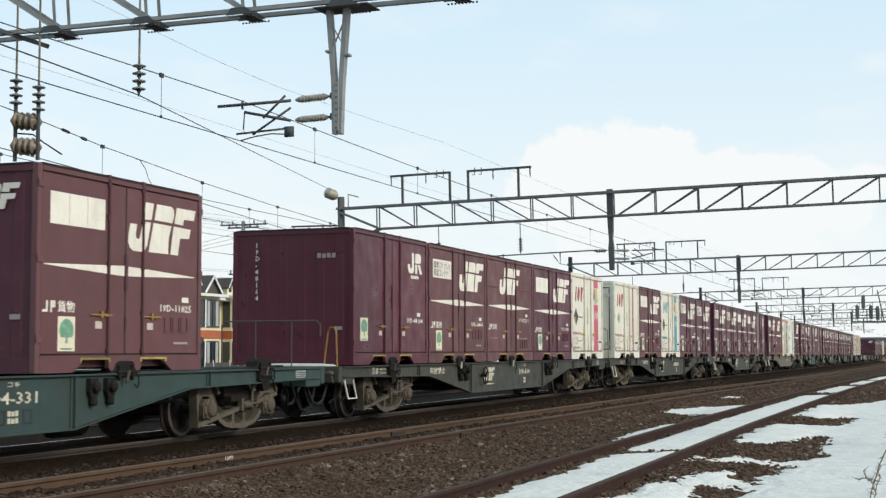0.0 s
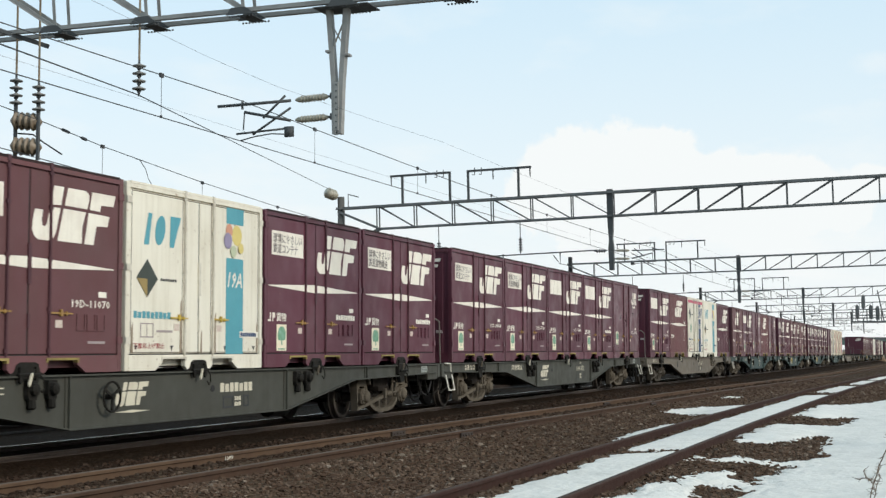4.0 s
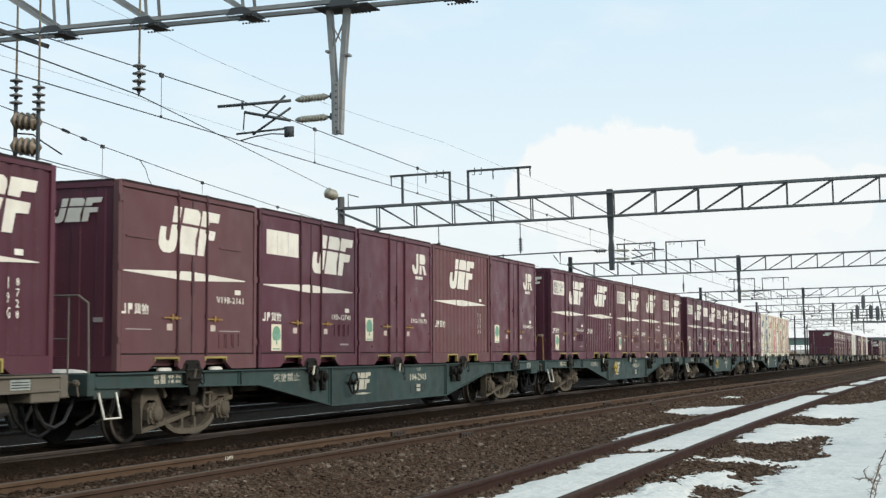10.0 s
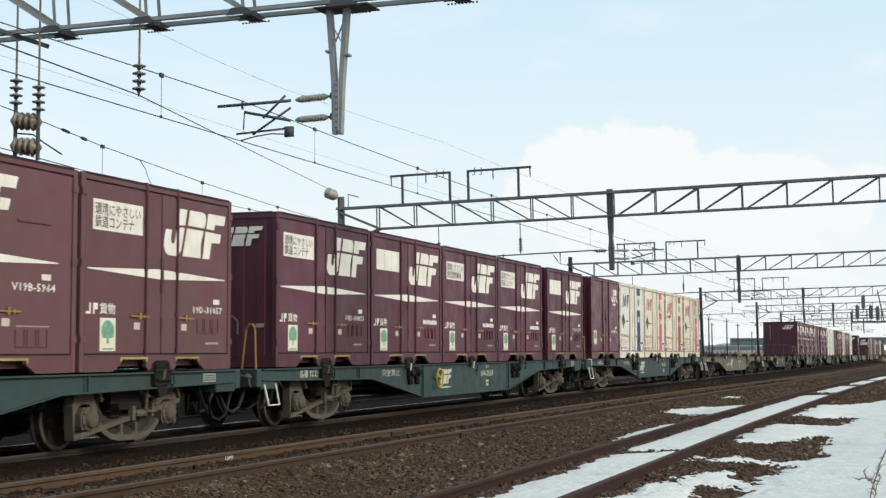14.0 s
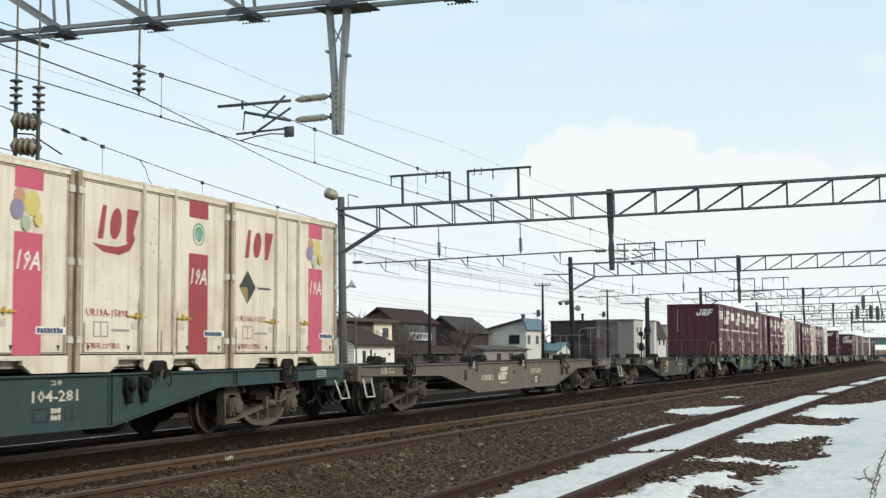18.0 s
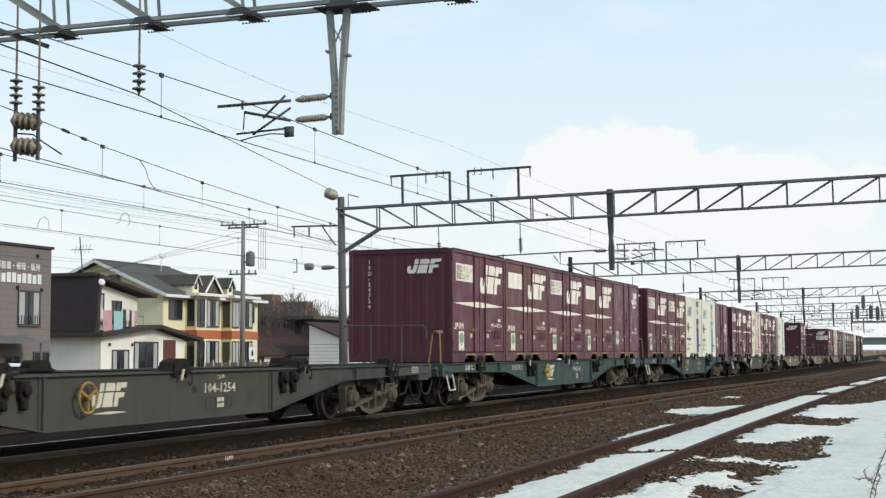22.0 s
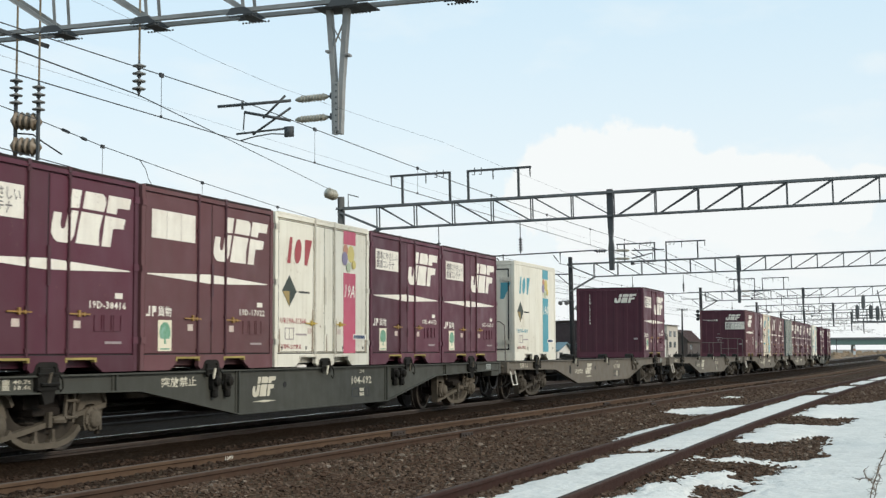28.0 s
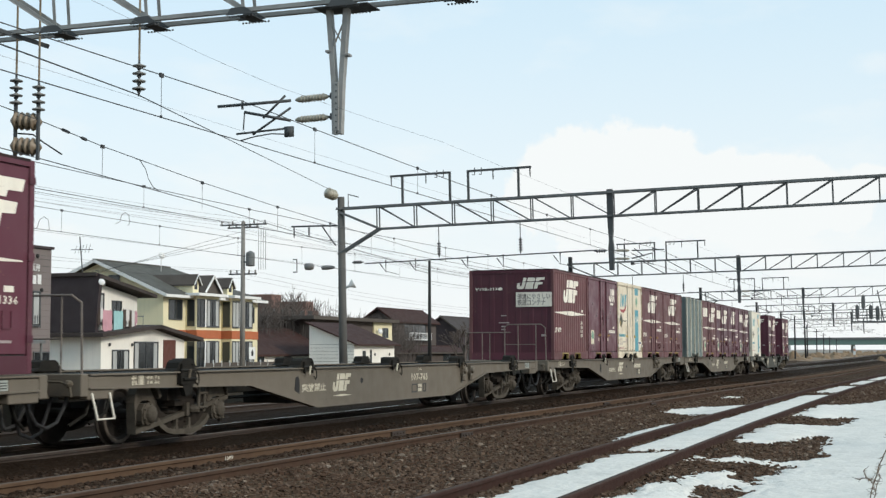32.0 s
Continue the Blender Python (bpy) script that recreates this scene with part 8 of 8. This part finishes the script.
part("awning", "shaw", lambda bm: (b_prism(bm, [(28.9, 1.95), (27.6, 1.75), (27.6, 1.62), (28.9, 1.80)], 47.0, 53.3, "x"), b_tube(bm, (53.1, 27.7, BASE), (53.1, 27.7, 1.7), 0.06, n=8), b_tube(bm, (49.0, 27.7, BASE), (49.0, 27.7, 1.7), 0.06, n=8)), "gantry_steel", shop)
part("vent", "shv", lambda bm: [b_lathe(bm, [(0, 0.10), (0.05, 0.10), (0.06, 0.02)], (x, 28.99, z), (0, -1, 0), 10) for x, z in ((54.45, 5.75), (53.0, 4.2), (54.8, 4.15))], "rubber", shop)

van = thing("parked_van", "white van parked beside the workshop", "car", at=pose(43.5, 22.4, BASE + 0.08))
part("body", "vanb", lambda bm: b_prism(bm, [(-2.3, 0.25), (2.35, 0.25), (2.4, 0.75), (2.25, 0.95), (1.55, 1.10), (1.05, 1.62), (-1.9, 1.66), (-2.25, 1.5), (-2.35, 0.8)], -0.8, 0.8), "van_paint", van, bevel=0.05)
part("side_window", "vanw", lambda bm: [b_prism(bm, [(a, 1.12), (b, 1.12), (c, 1.52), (d, 1.52)], -0.815, 0.815) for a, b, c, d in ((-2.0, -0.95, -0.95, -1.9), (-0.85, 0.15, 0.15, -0.85), (0.25, 1.35, 1.0, 0.25))], "glass_dark", van)
for x in (-1.45, 1.5):
    for s in (-1, 1):
        part("wheel", "vanwh", lambda bm: b_lathe(bm, [(0, 0.28), (0.02, 0.31), (0.18, 0.31), (0.2, 0.28)], (0, -0.1, 0), (0, 1, 0), 16), "rubber", van, at=pose(x, s * 0.72, 0.31))

# further houses
gable_house("low_house", "low house with a red-brown metal roof", 117.0, 141.4, 52.0, 9.0, 1.05, 3.50, "wall_white", "roof_brown", windows=((121, 122.4, -0.2, 0.7), (127, 128.4, -0.2, 0.7)), trim="roof_brown")
shed = thing("white_shed", "white boarded shed with a dark brown lean-to roof", "shed", group="houses behind the railway")
part("wall", "shedw", lambda bm: b_prism(bm, [(44.0, BASE), (48.9, BASE), (48.9, 3.95), (44.0, 2.02)], 126.4, 137.2, "x"), "wall_white", shed)
part("roof", "shedr", lambda bm: b_prism(bm, [(43.4, 1.76), (49.2, 4.05), (49.2, 4.18), (43.4, 1.90)], 126.0, 137.6, "x"), "roof_brown", shed)
for k in range(8):
    part("board_joint", "shedj", lambda bm: b_box(bm, 126.385, 126.4, 44.05, 48.85, 0, 0.02), "roof_brown", shed, at=pose(0, 0, -0.5 + 0.34 * k))
for a, b, c, d in ((128.6, 129.2, 0.1, 1.2), (130.5, 130.8, 0.1, 1.3), (133.4, 134.6, 0.0, 0.5)):
    house_window(shed, a, b, c, d, 44.0)
for x in (131.6, 135.6):
    part("wall_lamp", "shedl", lambda bm: b_lathe(bm, [(0, 0.03), (0.04, 0.10), (0.22, 0.08), (0.28, 0.03)], (0, 43.9, 0.75), (0, 0, 1), 8), "gantry_dark", shed, at=pose(x, 0, 0))
annex = thing("yellow_house", "pale yellow flat-roofed house behind the shed", "house", group="houses behind the railway")
# taupe stretch: the shadow on this wall put into its colour
part("wall", "annw", lambda bm: b_box(bm, 138.0, 155.6, 54.2, 62.0, BASE, 4.72), "wall_taupe", annex)
part("wall", "annw2", lambda bm: b_box(bm, 155.602, 161.4, 54.0, 62.0, BASE, 4.72), "wall_cream", annex, "pale yellow end wall")
part("roof", "annr", lambda bm: b_box(bm, 136.8, 162.2, 53.3, 62.6, 4.72, 5.12), "roof_dark", annex)
house_window(annex, 158.2, 160.0, 2.9, 4.0, 54.0)
part("satellite_dish", "anndish", lambda bm: b_lathe(bm, [(0, 0.04), (0.06, 0.25), (0.10, 0.36), (0.11, 0.36)], (156.4, 53.6, 3.6), (-0.5, -0.8, 0.3), 14), "trim_white", annex, smooth=True)
bh = gable_house("brown_house", "brown two-storey house with balcony windows", 177.0, 194.0, 60.0, 4.6, 5.5, 7.1, "wall_taupe", "roof_brown", windows=((181, 189.5, 3.2, 4.9), (180, 184, -0.2, 1.4)), trim="roof_brown")
def end_window(h, x, a, b, c, d):
    """Window in a wall that faces down the line, at x, from y = a to b."""
    w = part("window", f"ewin{x}{a}{c}", lambda bm: b_box(bm, x - 0.03, x + 0.02, a, b, c, d), "glass_dark", h)
    part("window_frame", f"ewfr{x}{a}{c}", lambda bm: (b_box(bm, x - 0.07, x - 0.01, a - 0.08, a, c - 0.08, d + 0.08), b_box(bm, x - 0.07, x - 0.01, b, b + 0.08, c - 0.08, d + 0.08), b_box(bm, x - 0.07, x - 0.01, a, b, d, d + 0.08), b_box(bm, x - 0.09, x - 0.01, a, b, c - 0.08, c)), "gantry_dark", w)


wg = thing("white_gabled_house", "white house with a brown and a teal roof slope", "house", group="houses behind the railway")
part("wall", "wgw", lambda bm: b_prism(bm, [(54.2, BASE), (64.0, BASE), (64.0, 3.85), (54.7, 6.25), (54.2, 4.80)], 222.0, 231.2, "x"), "wall_offwhite", wg)
part("roof", "wgr1", lambda bm: b_prism(bm, [(54.6, 6.30), (64.6, 3.72), (64.6, 4.02), (54.6, 6.62)], 221.3, 232.0, "x"), "roof_umber", wg, "brown roof slope")
part("roof", "wgr2", lambda bm: b_prism(bm, [(54.6, 6.30), (53.9, 4.55), (53.8, 4.70), (54.48, 6.60)], 221.3, 232.4, "x"), "roof_blue", wg, "dull teal roof slope")
end_window(wg, 222.0, 55.4, 57.1, 2.4, 3.75)
for a, b in ((222.9, 224.3), (227.9, 229.4)):
    house_window(wg, a, b, 2.4, 3.7, 54.2)
part("chimney", "wgch", lambda bm: (b_box(bm, 224.0, 224.5, 55.1, 55.6, 6.2, 7.2), b_box(bm, 223.9, 224.6, 55.0, 55.7, 7.2, 7.35)), "gantry_dark", wg)
gable_house("low_house", "low brown-roofed outbuilding beside the brown house", 167.0, 195.0, 56.0, 3.0, 1.1, 1.8, "wall_taupe", "roof_brown", windows=((178, 181, -0.3, 0.7), (186, 189, -0.3, 0.7)), trim="roof_dark")
gable_house("brown_house", "dark brown gabled house behind the white one", 206.0, 221.0, 60.5, 6.0, 4.4, 6.6, "wall_brown", "roof_umber", trim="roof_dark")
blue = thing("blue_roofed_house", "small cream house with a dull teal roof", "house", group="houses behind the railway")
part("wall", "blw", lambda bm: b_prism(bm, [(233.8, BASE), (242.6, BASE), (242.6, 1.25), (239.1, 2.50), (233.8, 1.25)], 52.0, 56.8), "wall_offwhite", blue)
part("roof", "blr1", lambda bm: b_prism(bm, [(232.9, 1.02), (239.1, 2.52), (239.1, 2.70), (232.9, 1.20)], 51.5, 57.2), "roof_blue", blue)
part("roof", "blr2", lambda bm: b_prism(bm, [(243.4, 0.98), (239.1, 2.52), (239.1, 2.70), (243.4, 1.16)], 51.5, 57.2), "roof_blue", blue)
house_window(blue, 235.2, 237.0, -0.3, 0.8, 52.0)
house_window(blue, 239.3, 240.4, -0.8, 0.5, 52.0)
end_window(blue, 233.8, 53.6, 55.2, -0.2, 0.7)
low = thing("low_house", "low pale outbuilding with a dark metal roof", "house", group="houses behind the railway")
part("wall", "lowyw", lambda bm: b_box(bm, 182.0, 203.5, 48.6, 51.0, BASE, 1.35), "wall_stone", low)
part("roof", "lowyr", lambda bm: b_prism(bm, [(48.1, 1.30), (51.3, 1.85), (51.3, 1.98), (48.1, 1.44)], 181.2, 204.2, "x"), "roof_dark", low)
for a in (188.0, 194.0, 199.5):
    house_window(low, a, a + 1.8, -0.3, 0.8, 48.6)
dark = thing("dark_house", "dark brown flat-topped house with a metal flue", "house", group="houses behind the railway")
part("wall", "dkw", lambda bm: b_box(bm, 285.0, 306.0, 57.3, 67.2, BASE, 7.35), "wall_brown", dark)
part("roof", "dkr", lambda bm: b_box(bm, 284.7, 306.3, 57.0, 67.5, 7.35, 7.55), "roof_dark", dark)
part("flue", "dkf", lambda bm: (b_tube(bm, (286.0, 60.45, 7.4), (286.0, 60.45, 8.7), 0.26, n=10), b_tube(bm, (286.0, 60.45, 8.7), (286.0, 60.45, 9.0), 0.38, n=10)), "rubber", dark)
part("bay", "dkb", lambda bm: (b_box(bm, 283.6, 285.0, 56.6, 58.9, 3.9, 5.9), b_box(bm, 283.3, 285.1, 56.3, 59.2, 5.9, 6.1)), "wall_grey", dark, "grey bay with a wide window")
end_window(dark, 283.6, 56.9, 58.6, 4.2, 5.6)
end_window(dark, 285.0, 60.5, 62.0, 1.2, 2.6)
grey = thing("grey_block", "taupe flat-roofed block with a pale end wall", "building", group="houses behind the railway")
part("wall", "greyw", lambda bm: b_box(bm, 330.0, 340.2, 58.85, 68.4, BASE, 8.5), "wall_stone", grey)
part("end_wall", "greye", lambda bm: b_box(bm, 330.0, 340.4, 58.65, 58.846, BASE, 8.5), "wall_cream_dull", grey, "cream wall facing the tracks")
part("roof_edge", "greyr", lambda bm: b_box(bm, 329.7, 340.6, 58.45, 68.7, 8.5, 8.72), "gantry_steel", grey)
for a in (333.0, 336.6):
    for z in (1.7, 5.4):
        house_window(grey, a, a + 1.5, z, z + 1.35, 58.65)
slim = thing("white_house", "tall narrow white house beyond the taupe block", "house", group="houses behind the railway")
part("wall", "slimw", lambda bm: b_box(bm, 350.0, 353.0, 57.7, 58.8, BASE, 8.5), "wall_offwhite", slim)
part("roof", "slimr", lambda bm: b_box(bm, 349.7, 353.3, 57.5, 59.0, 8.5, 8.75), "gantry_steel", slim)
gable_house("grey_roofed_house", "white house with a steep grey roof", 368.0, 380.0, 60.4, 3.4, 5.2, 8.9, "wall_offwhite", "roof_umber", windows=((370, 372, 2.6, 4.0), (376, 378, 2.6, 4.0)), trim="roof_dark")
flats = thing("cream_block", "pale cream block of flats with small windows", "building", group="houses behind the railway")
part("wall", "flw", lambda bm: b_box(bm, 385.0, 402.0, 60.95, 66.0, BASE, 8.1), "wall_cream_dull", flats)
part("roof_edge", "flr", lambda bm: b_box(bm, 384.6, 402.4, 60.6, 66.3, 8.1, 8.35), "roof_dark", flats)
for a in (388.2, 395.0):
    for z in (2.0, 5.0):
        house_window(flats, a, a + 3.2, z, z + 1.5, 60.95)
gable_house("dark_red_house", "low dark house with a red-brown roof", 420.0, 444.0, 61.2, 6.0, 4.2, 7.2, "wall_taupe", "roof_brown", windows=((424, 428, 1.4, 2.8),), trim="roof_dark")
brick = thing("apartment_block", "distant red-brown brick block behind the trees", "building")
part("wall", "brickw", lambda bm: (b_box(bm, 276, 303, 130, 142, BASE, 11.0), b_box(bm, 278, 283, 130, 140, 11.0, 14.0), b_box(bm, 296, 300, 130, 140, 11.0, 13.0)), "brick_far", brick)
for i in range(5):
    part("window", "brickwin", lambda bm: b_box(bm, 0, 2.2, -0.1, 0.05, 0, 1.5), "glass_dark", brick, at=pose(278 + 4.8 * i, 130, 9.3))

bal = part("balcony", "balslab", lambda bm: b_box(bm, 0, 9.0, 0.0, 0.8, 0, 0.18), "trim_white", bh, "white railed balcony", at=pose(181.0, 59.2, 2.75))
part("handrail", "balrail", lambda bm: b_box(bm, 0, 9.0, -0.02, 0.05, 0.95, 1.05), "trim_white", bal)
for i in range(17):
    part("baluster", "balbar", lambda bm: b_box(bm, -0.04, 0.04, -0.01, 0.04, 0.18, 0.95), "trim_white", bal, at=pose(0.1 + 0.55 * i, 0, 0))

# utility poles
for px, py, zt, big in ((71.1, 27.0, 8.75, True), (91.4, 23.0, 7.6, False), (121.0, 23.0, 7.3, True), (147.0, 23.0, 7.8, True), (185.0, 21.56, 6.75, True)):
    pl = thing("utility_pole", "grey concrete utility pole with crossarms and wires", "utility pole", group="utility poles", at=pose(px, py, 0))
    part("shaft", f"up{zt}", lambda bm: b_tube(bm, (0, 0, BASE), (0, 0, zt), 0.175 if px < 80 else 0.15, 0.11 if px < 80 else 0.09, 12), "concrete_pole" if px < 80 else "mast_black", pl, smooth=True)
    if big:
        for z, w in (((zt - 0.18, 1.5), (zt - 0.35, 1.0), (zt - 3.05, 0.9)) if px < 80 else ((zt - 0.18, 0.75),)):
            part("crossarm", f"upa{w}", lambda bm: b_box(bm, -0.05, 0.05, -w, w, -0.04, 0.04), "gantry_dark", pl, at=pose(0, 0, z))
            for k in range(5):
                y = -w + 0.1 + (2 * w - 0.2) * k / 4
                part("pin_insulator", "uppin", lambda bm: b_lathe(bm, [(0, 0.03), (0.05, 0.06), (0.10, 0.04), (0.16, 0.065), (0.2, 0.03)], (0, 0, 0.04), (0, 0, 1), 8), "porcelain_grey", pl, at=pose(0, y, z))
        if px > 180:
            continue
        if px > 80:
            part("fuse_box", "upfb", lambda bm: (b_box(bm, -0.14, 0.14, -0.14, 0.14, 0, 0.62), b_box(bm, -0.06, 0.06, -0.5, 0.5, 0.25, 0.33)), "gantry_dark", pl, at=pose(0, 0.42, zt - 3.0))
            continue
        part("transformer", "uptr", lambda bm: (b_lathe(bm, [(0, 0.20), (0.05, 0.26), (0.75, 0.26), (0.82, 0.18), (0.9, 0.05)], (0.1, -0.42, 0), (0, 0, 1), 12), b_box(bm, -0.1, 0.3, -0.2, 0.1, 0.2, 0.3)), "gantry_steel", pl, at=pose(0, 0, zt - 2.6), smooth=False)
        [part("cable_stay", "upst", lambda bm: b_tube(bm, (0.2, 0, -2.4), (0.2, 0, 0), 0.012, n=4), "wire", pl, at=pose(0, -0.9 - 0.15 * k, zt - 0.4)) for k in range(4)]
for k, (dz, dy) in enumerate(((0.0, -1.4), (0.0, 0.0), (0.0, 1.4), (-0.25, 0.8), (-0.2, -0.7), (-2.9, 0.7), (-2.9, -0.7), (-3.3, 0.0))):
    pts = []
    P = [(20, 27.0, 9.0), (71.1, 27.0, 8.75), (121.0, 23.0, 7.4), (147.0, 23.0, 7.8), (185.0, 21.56, 6.6), (260, 24, 6.6)]
    for (xa, ya, za), (xb, yb, zb) in zip(P, P[1:]):
        for i in range(6):
            s = i / 6
            pts.append((xa + (xb - xa) * s, ya + (yb - ya) * s + dy, za + (zb - za) * s + dz - 0.5 * 4 * s * (1 - s)))
    single_wire(pts, 0.0055, "black power line sagging between utility poles", "power_line")
for k in range(3):
    single_wire([(71.1, 27.0, 8.2 - 0.3 * k), (66.0 + 2.0 * k, 34.5 + k, 5.4 + 0.3 * k)], 0.010, "service wire from the pole to a house", "power_line")


# ---------------------------------------------------------------- bare trees, conifer and weeds
def bare_tree(x, y, h, spread, seed, label, thick=1.0):
    r = random.Random(seed)
    t = thing("bare_tree", label, "tree", group="bare trees", at=pose(x, y, BASE))
    limbs, twigs = [], []

    def grow(p, d, length, rad, depth):
        q = p + d * length
        (limbs if depth < 3 else twigs).append((p, q, rad, rad * 0.62))
        if depth >= 5:
            return
        for _ in range(3 if depth < 2 else 2 + (r.random() < 0.5)):
            nd = (d + Vector((r.uniform(-1, 1), r.uniform(-1, 1), r.uniform(-0.25, 0.75))) * spread).normalized()
            grow(p + d * length * r.uniform(0.6, 1.0), nd, length * r.uniform(0.55, 0.8), rad * 0.55, depth + 1)
    grow(Vector((0, 0, 0)), Vector((0.03, 0.02, 1)).normalized(), h * 0.34, 0.024 * h * thick, 0)
    part("trunk", f"tr{seed}", lambda bm: [b_tube(bm, p, q, a, b, 6) for p, q, a, b in limbs], "bark", t)
    part("crown", f"cr{seed}", lambda bm: [b_tube(bm, p, q, max(a, 0.032), 0.018, 3) for p, q, a, b in twigs], "twig", t, "tangle of fine bare twigs")
    return t


bare_tree(151, 62, 11.5, 0.75, 3, "large bare tree behind the low house", 0.8)
bare_tree(158, 66, 11.0, 0.8, 4, "large bare tree beside the brick block", 0.8)
bare_tree(140, 60, 9.0, 0.8, 5, "bare tree behind the cream house", 0.8)
bare_tree(166, 72, 10.0, 0.8, 6, "slender bare tree over the shed", 0.7)
bare_tree(146, 61, 10.4, 0.85, 12, "broad bare tree in front of the brick block", 0.9)
bare_tree(133, 58, 8.6, 0.85, 13, "broad bare tree behind the low house", 0.8)
bare_tree(172, 48, 8.6, 0.95, 7, "spreading bare garden tree beside the white house", 1.1)
bare_tree(177, 49, 7.4, 0.9, 8, "bare garden tree with upright twigs", 0.8)
bare_tree(166, 47, 6.0, 0.95, 9, "small bare garden tree", 0.8)


bare_tree(262, 51.5, 6.2, 0.9, 31, "bare garden shrub before the dark house", 0.6)
bare_tree(268, 51.0, 5.6, 0.95, 32, "tangled bare shrub before the taupe block", 0.6)
bare_tree(274, 52.5, 6.6, 0.9, 33, "bare young tree before the taupe block", 0.6)
bare_tree(243, 58.0, 9.6, 0.95, 34, "dark twiggy tree behind the teal-roofed house", 1.3)


def shrub_bank(bm):
    r = random.Random(21)
    for _ in range(4800):
        x, y = r.uniform(128, 176), r.uniform(55, 74)
        h = r.uniform(2.5, 8.4) if x < 152 else r.uniform(2.5, 7.0)
        b_tube(bm, (x, y, BASE), (x + r.uniform(-1, 1), y + r.uniform(-1, 1), BASE + h), 0.05, 0.015, 3)
        for k in range(3):
            z = BASE + h * r.uniform(0.4, 0.9)
            b_tube(bm, (x, y, z), (x + r.uniform(-1.2, 1.2), y + r.uniform(-1, 1), z + r.uniform(0.2, 0.9)), 0.03, 0.012, 3)


part("brushwood", "brush", shrub_bank, "far_wood")
tagged(bpy.data.objects["brushwood"], "thicket of leafless brushwood behind the houses", "shrubs", kind="stuff")


def build_conifer(bm, seed):
    r = random.Random(seed)
    for _ in range(420):
        z = r.uniform(0.8, 6.0)
        a, rad = r.uniform(0, math.tau), (6.3 - z) * 0.30 * r.uniform(0.6, 1.1)
        p = Vector((0, 0, z))
        q = Vector((rad * math.cos(a), rad * math.sin(a), z - 0.25 * rad))
        w = Vector((-math.sin(a), math.cos(a), 0)) * 0.16
        vs = [bm.verts.new(v) for v in (p, p * 0.4 + q * 0.6 + w, q, p * 0.4 + q * 0.6 - w + Vector((0, 0, -0.08)))]
        bm.faces.new(vs)


for i, (x, y) in enumerate(((238.5, 54.0), (241.0, 56.5))):
    co = thing("conifer_tree", "dark green conifer between the houses", "tree", group="conifers", at=pose(x, y, BASE))
    part("trunk", "cotr", lambda bm: b_tube(bm, (0, 0, 0), (0, 0, 6.3), 0.14, 0.02, 7), "bark", co)
    part("crown", f"cocr{i}", lambda bm: build_conifer(bm, 40 + i), "conifer", co)

weed = thing("dry_weed", "dry brown twisted weed bent over the snow", "plant", at=pose(13.3, -10.24, -0.16))
rw = random.Random(5)


def crooked(p, q, n, jig):
    """A crooked way from p to q in n steps."""
    p, q = Vector(p), Vector(q)
    return [p] + [p.lerp(q, k / n) + Vector([rw.uniform(-jig, jig) for _ in range(3)]) for k in range(1, n)] + [q]


for i, (p, q) in enumerate((((0, 0.01, 0.0), (0.02, -0.165, 0.60)), ((0, -0.02, 0.02), (0.05, -0.10, 0.34)), ((0.01, -0.09, 0.20), (0.0, 0.115, 0.215)), ((0.0, -0.06, 0.12), (-0.04, 0.05, 0.30)))):
    pts = crooked(p, q, 7, 0.016)
    part("stem", f"weed{i}", lambda bm: (b_path(bm, pts, 0.0055 if i == 0 else 0.004, 5), [b_tube(bm, v, v + Vector((rw.uniform(-0.05, 0.05), rw.uniform(-0.05, 0.05), rw.uniform(-0.03, 0.05))), 0.003, 0.0015, 3) for v in pts[1:] for _ in range(3)]), "dry_grass", weed)


# ---------------------------------------------------------------- motion of the train
SPEED = [8.82, 8.92, 9.06, 8.95, 8.95, 9.04, 9.15, 9.28, 9.43, 9.15, 9.13, 9.33, 9.46, 9.61, 9.52, 9.47, 9.47]   # m/s every 2 s


def way(t):
    """Metres that the train has rolled by t seconds."""
    s, i = 0.0, 0
    while i < 16 and t > 2 * (i + 1):
        s += SPEED[i] + SPEED[i + 1]
        i += 1
    u = t - 2 * i
    early = 0.30 * min(1.0, max(0.0, (2.0 - t) / 0.2))      # the train checks for an instant near 1.9 s
    return s + early + SPEED[i] * u + (SPEED[min(i + 1, 16)] - SPEED[i]) * u * u / 4


def on_line(x, z):
    """A wagon or box whose front is at x, turned along the line."""
    a, b = bend(x), bend(x + 10.0)
    c, d = drop(x), drop(x + 10.0)
    return pose(x, a, z + c, 0, math.degrees(math.atan2(c - d, 10.0)), math.degrees(math.atan2(b - a, 10.0)))


def motions():
    times = sorted([float(t) for t in range(33)] + [1.5, 1.7, 1.8, 1.9, 2.1, 2.3, 2.5])
    for ob, x, z in MOVING:
        walk(ob, [(t, on_line(x - way(t), z)) for t in times])
    for (w, wheels), k in zip(WAGONS, X_START):
        # the wheels are keyed turning while their wagon rolls through the near stretch
        ts = [i / 20 for i in range(641) if -30 < X_START[k] - way(i / 20) < 42]
        if not ts:
            continue
        rows = sorted({0.0, 32.0} | set(ts))
        for x, ob in wheels:
            out, turn = [], 0.0
            for t in rows:
                u = min(max(t, ts[0]), ts[-1])
                out.append((t, pose(x, 0, 0.415) @ Matrix.Rotation(-way(u) / 0.4, 4, "Y")))
            walk(ob, out)


motions()
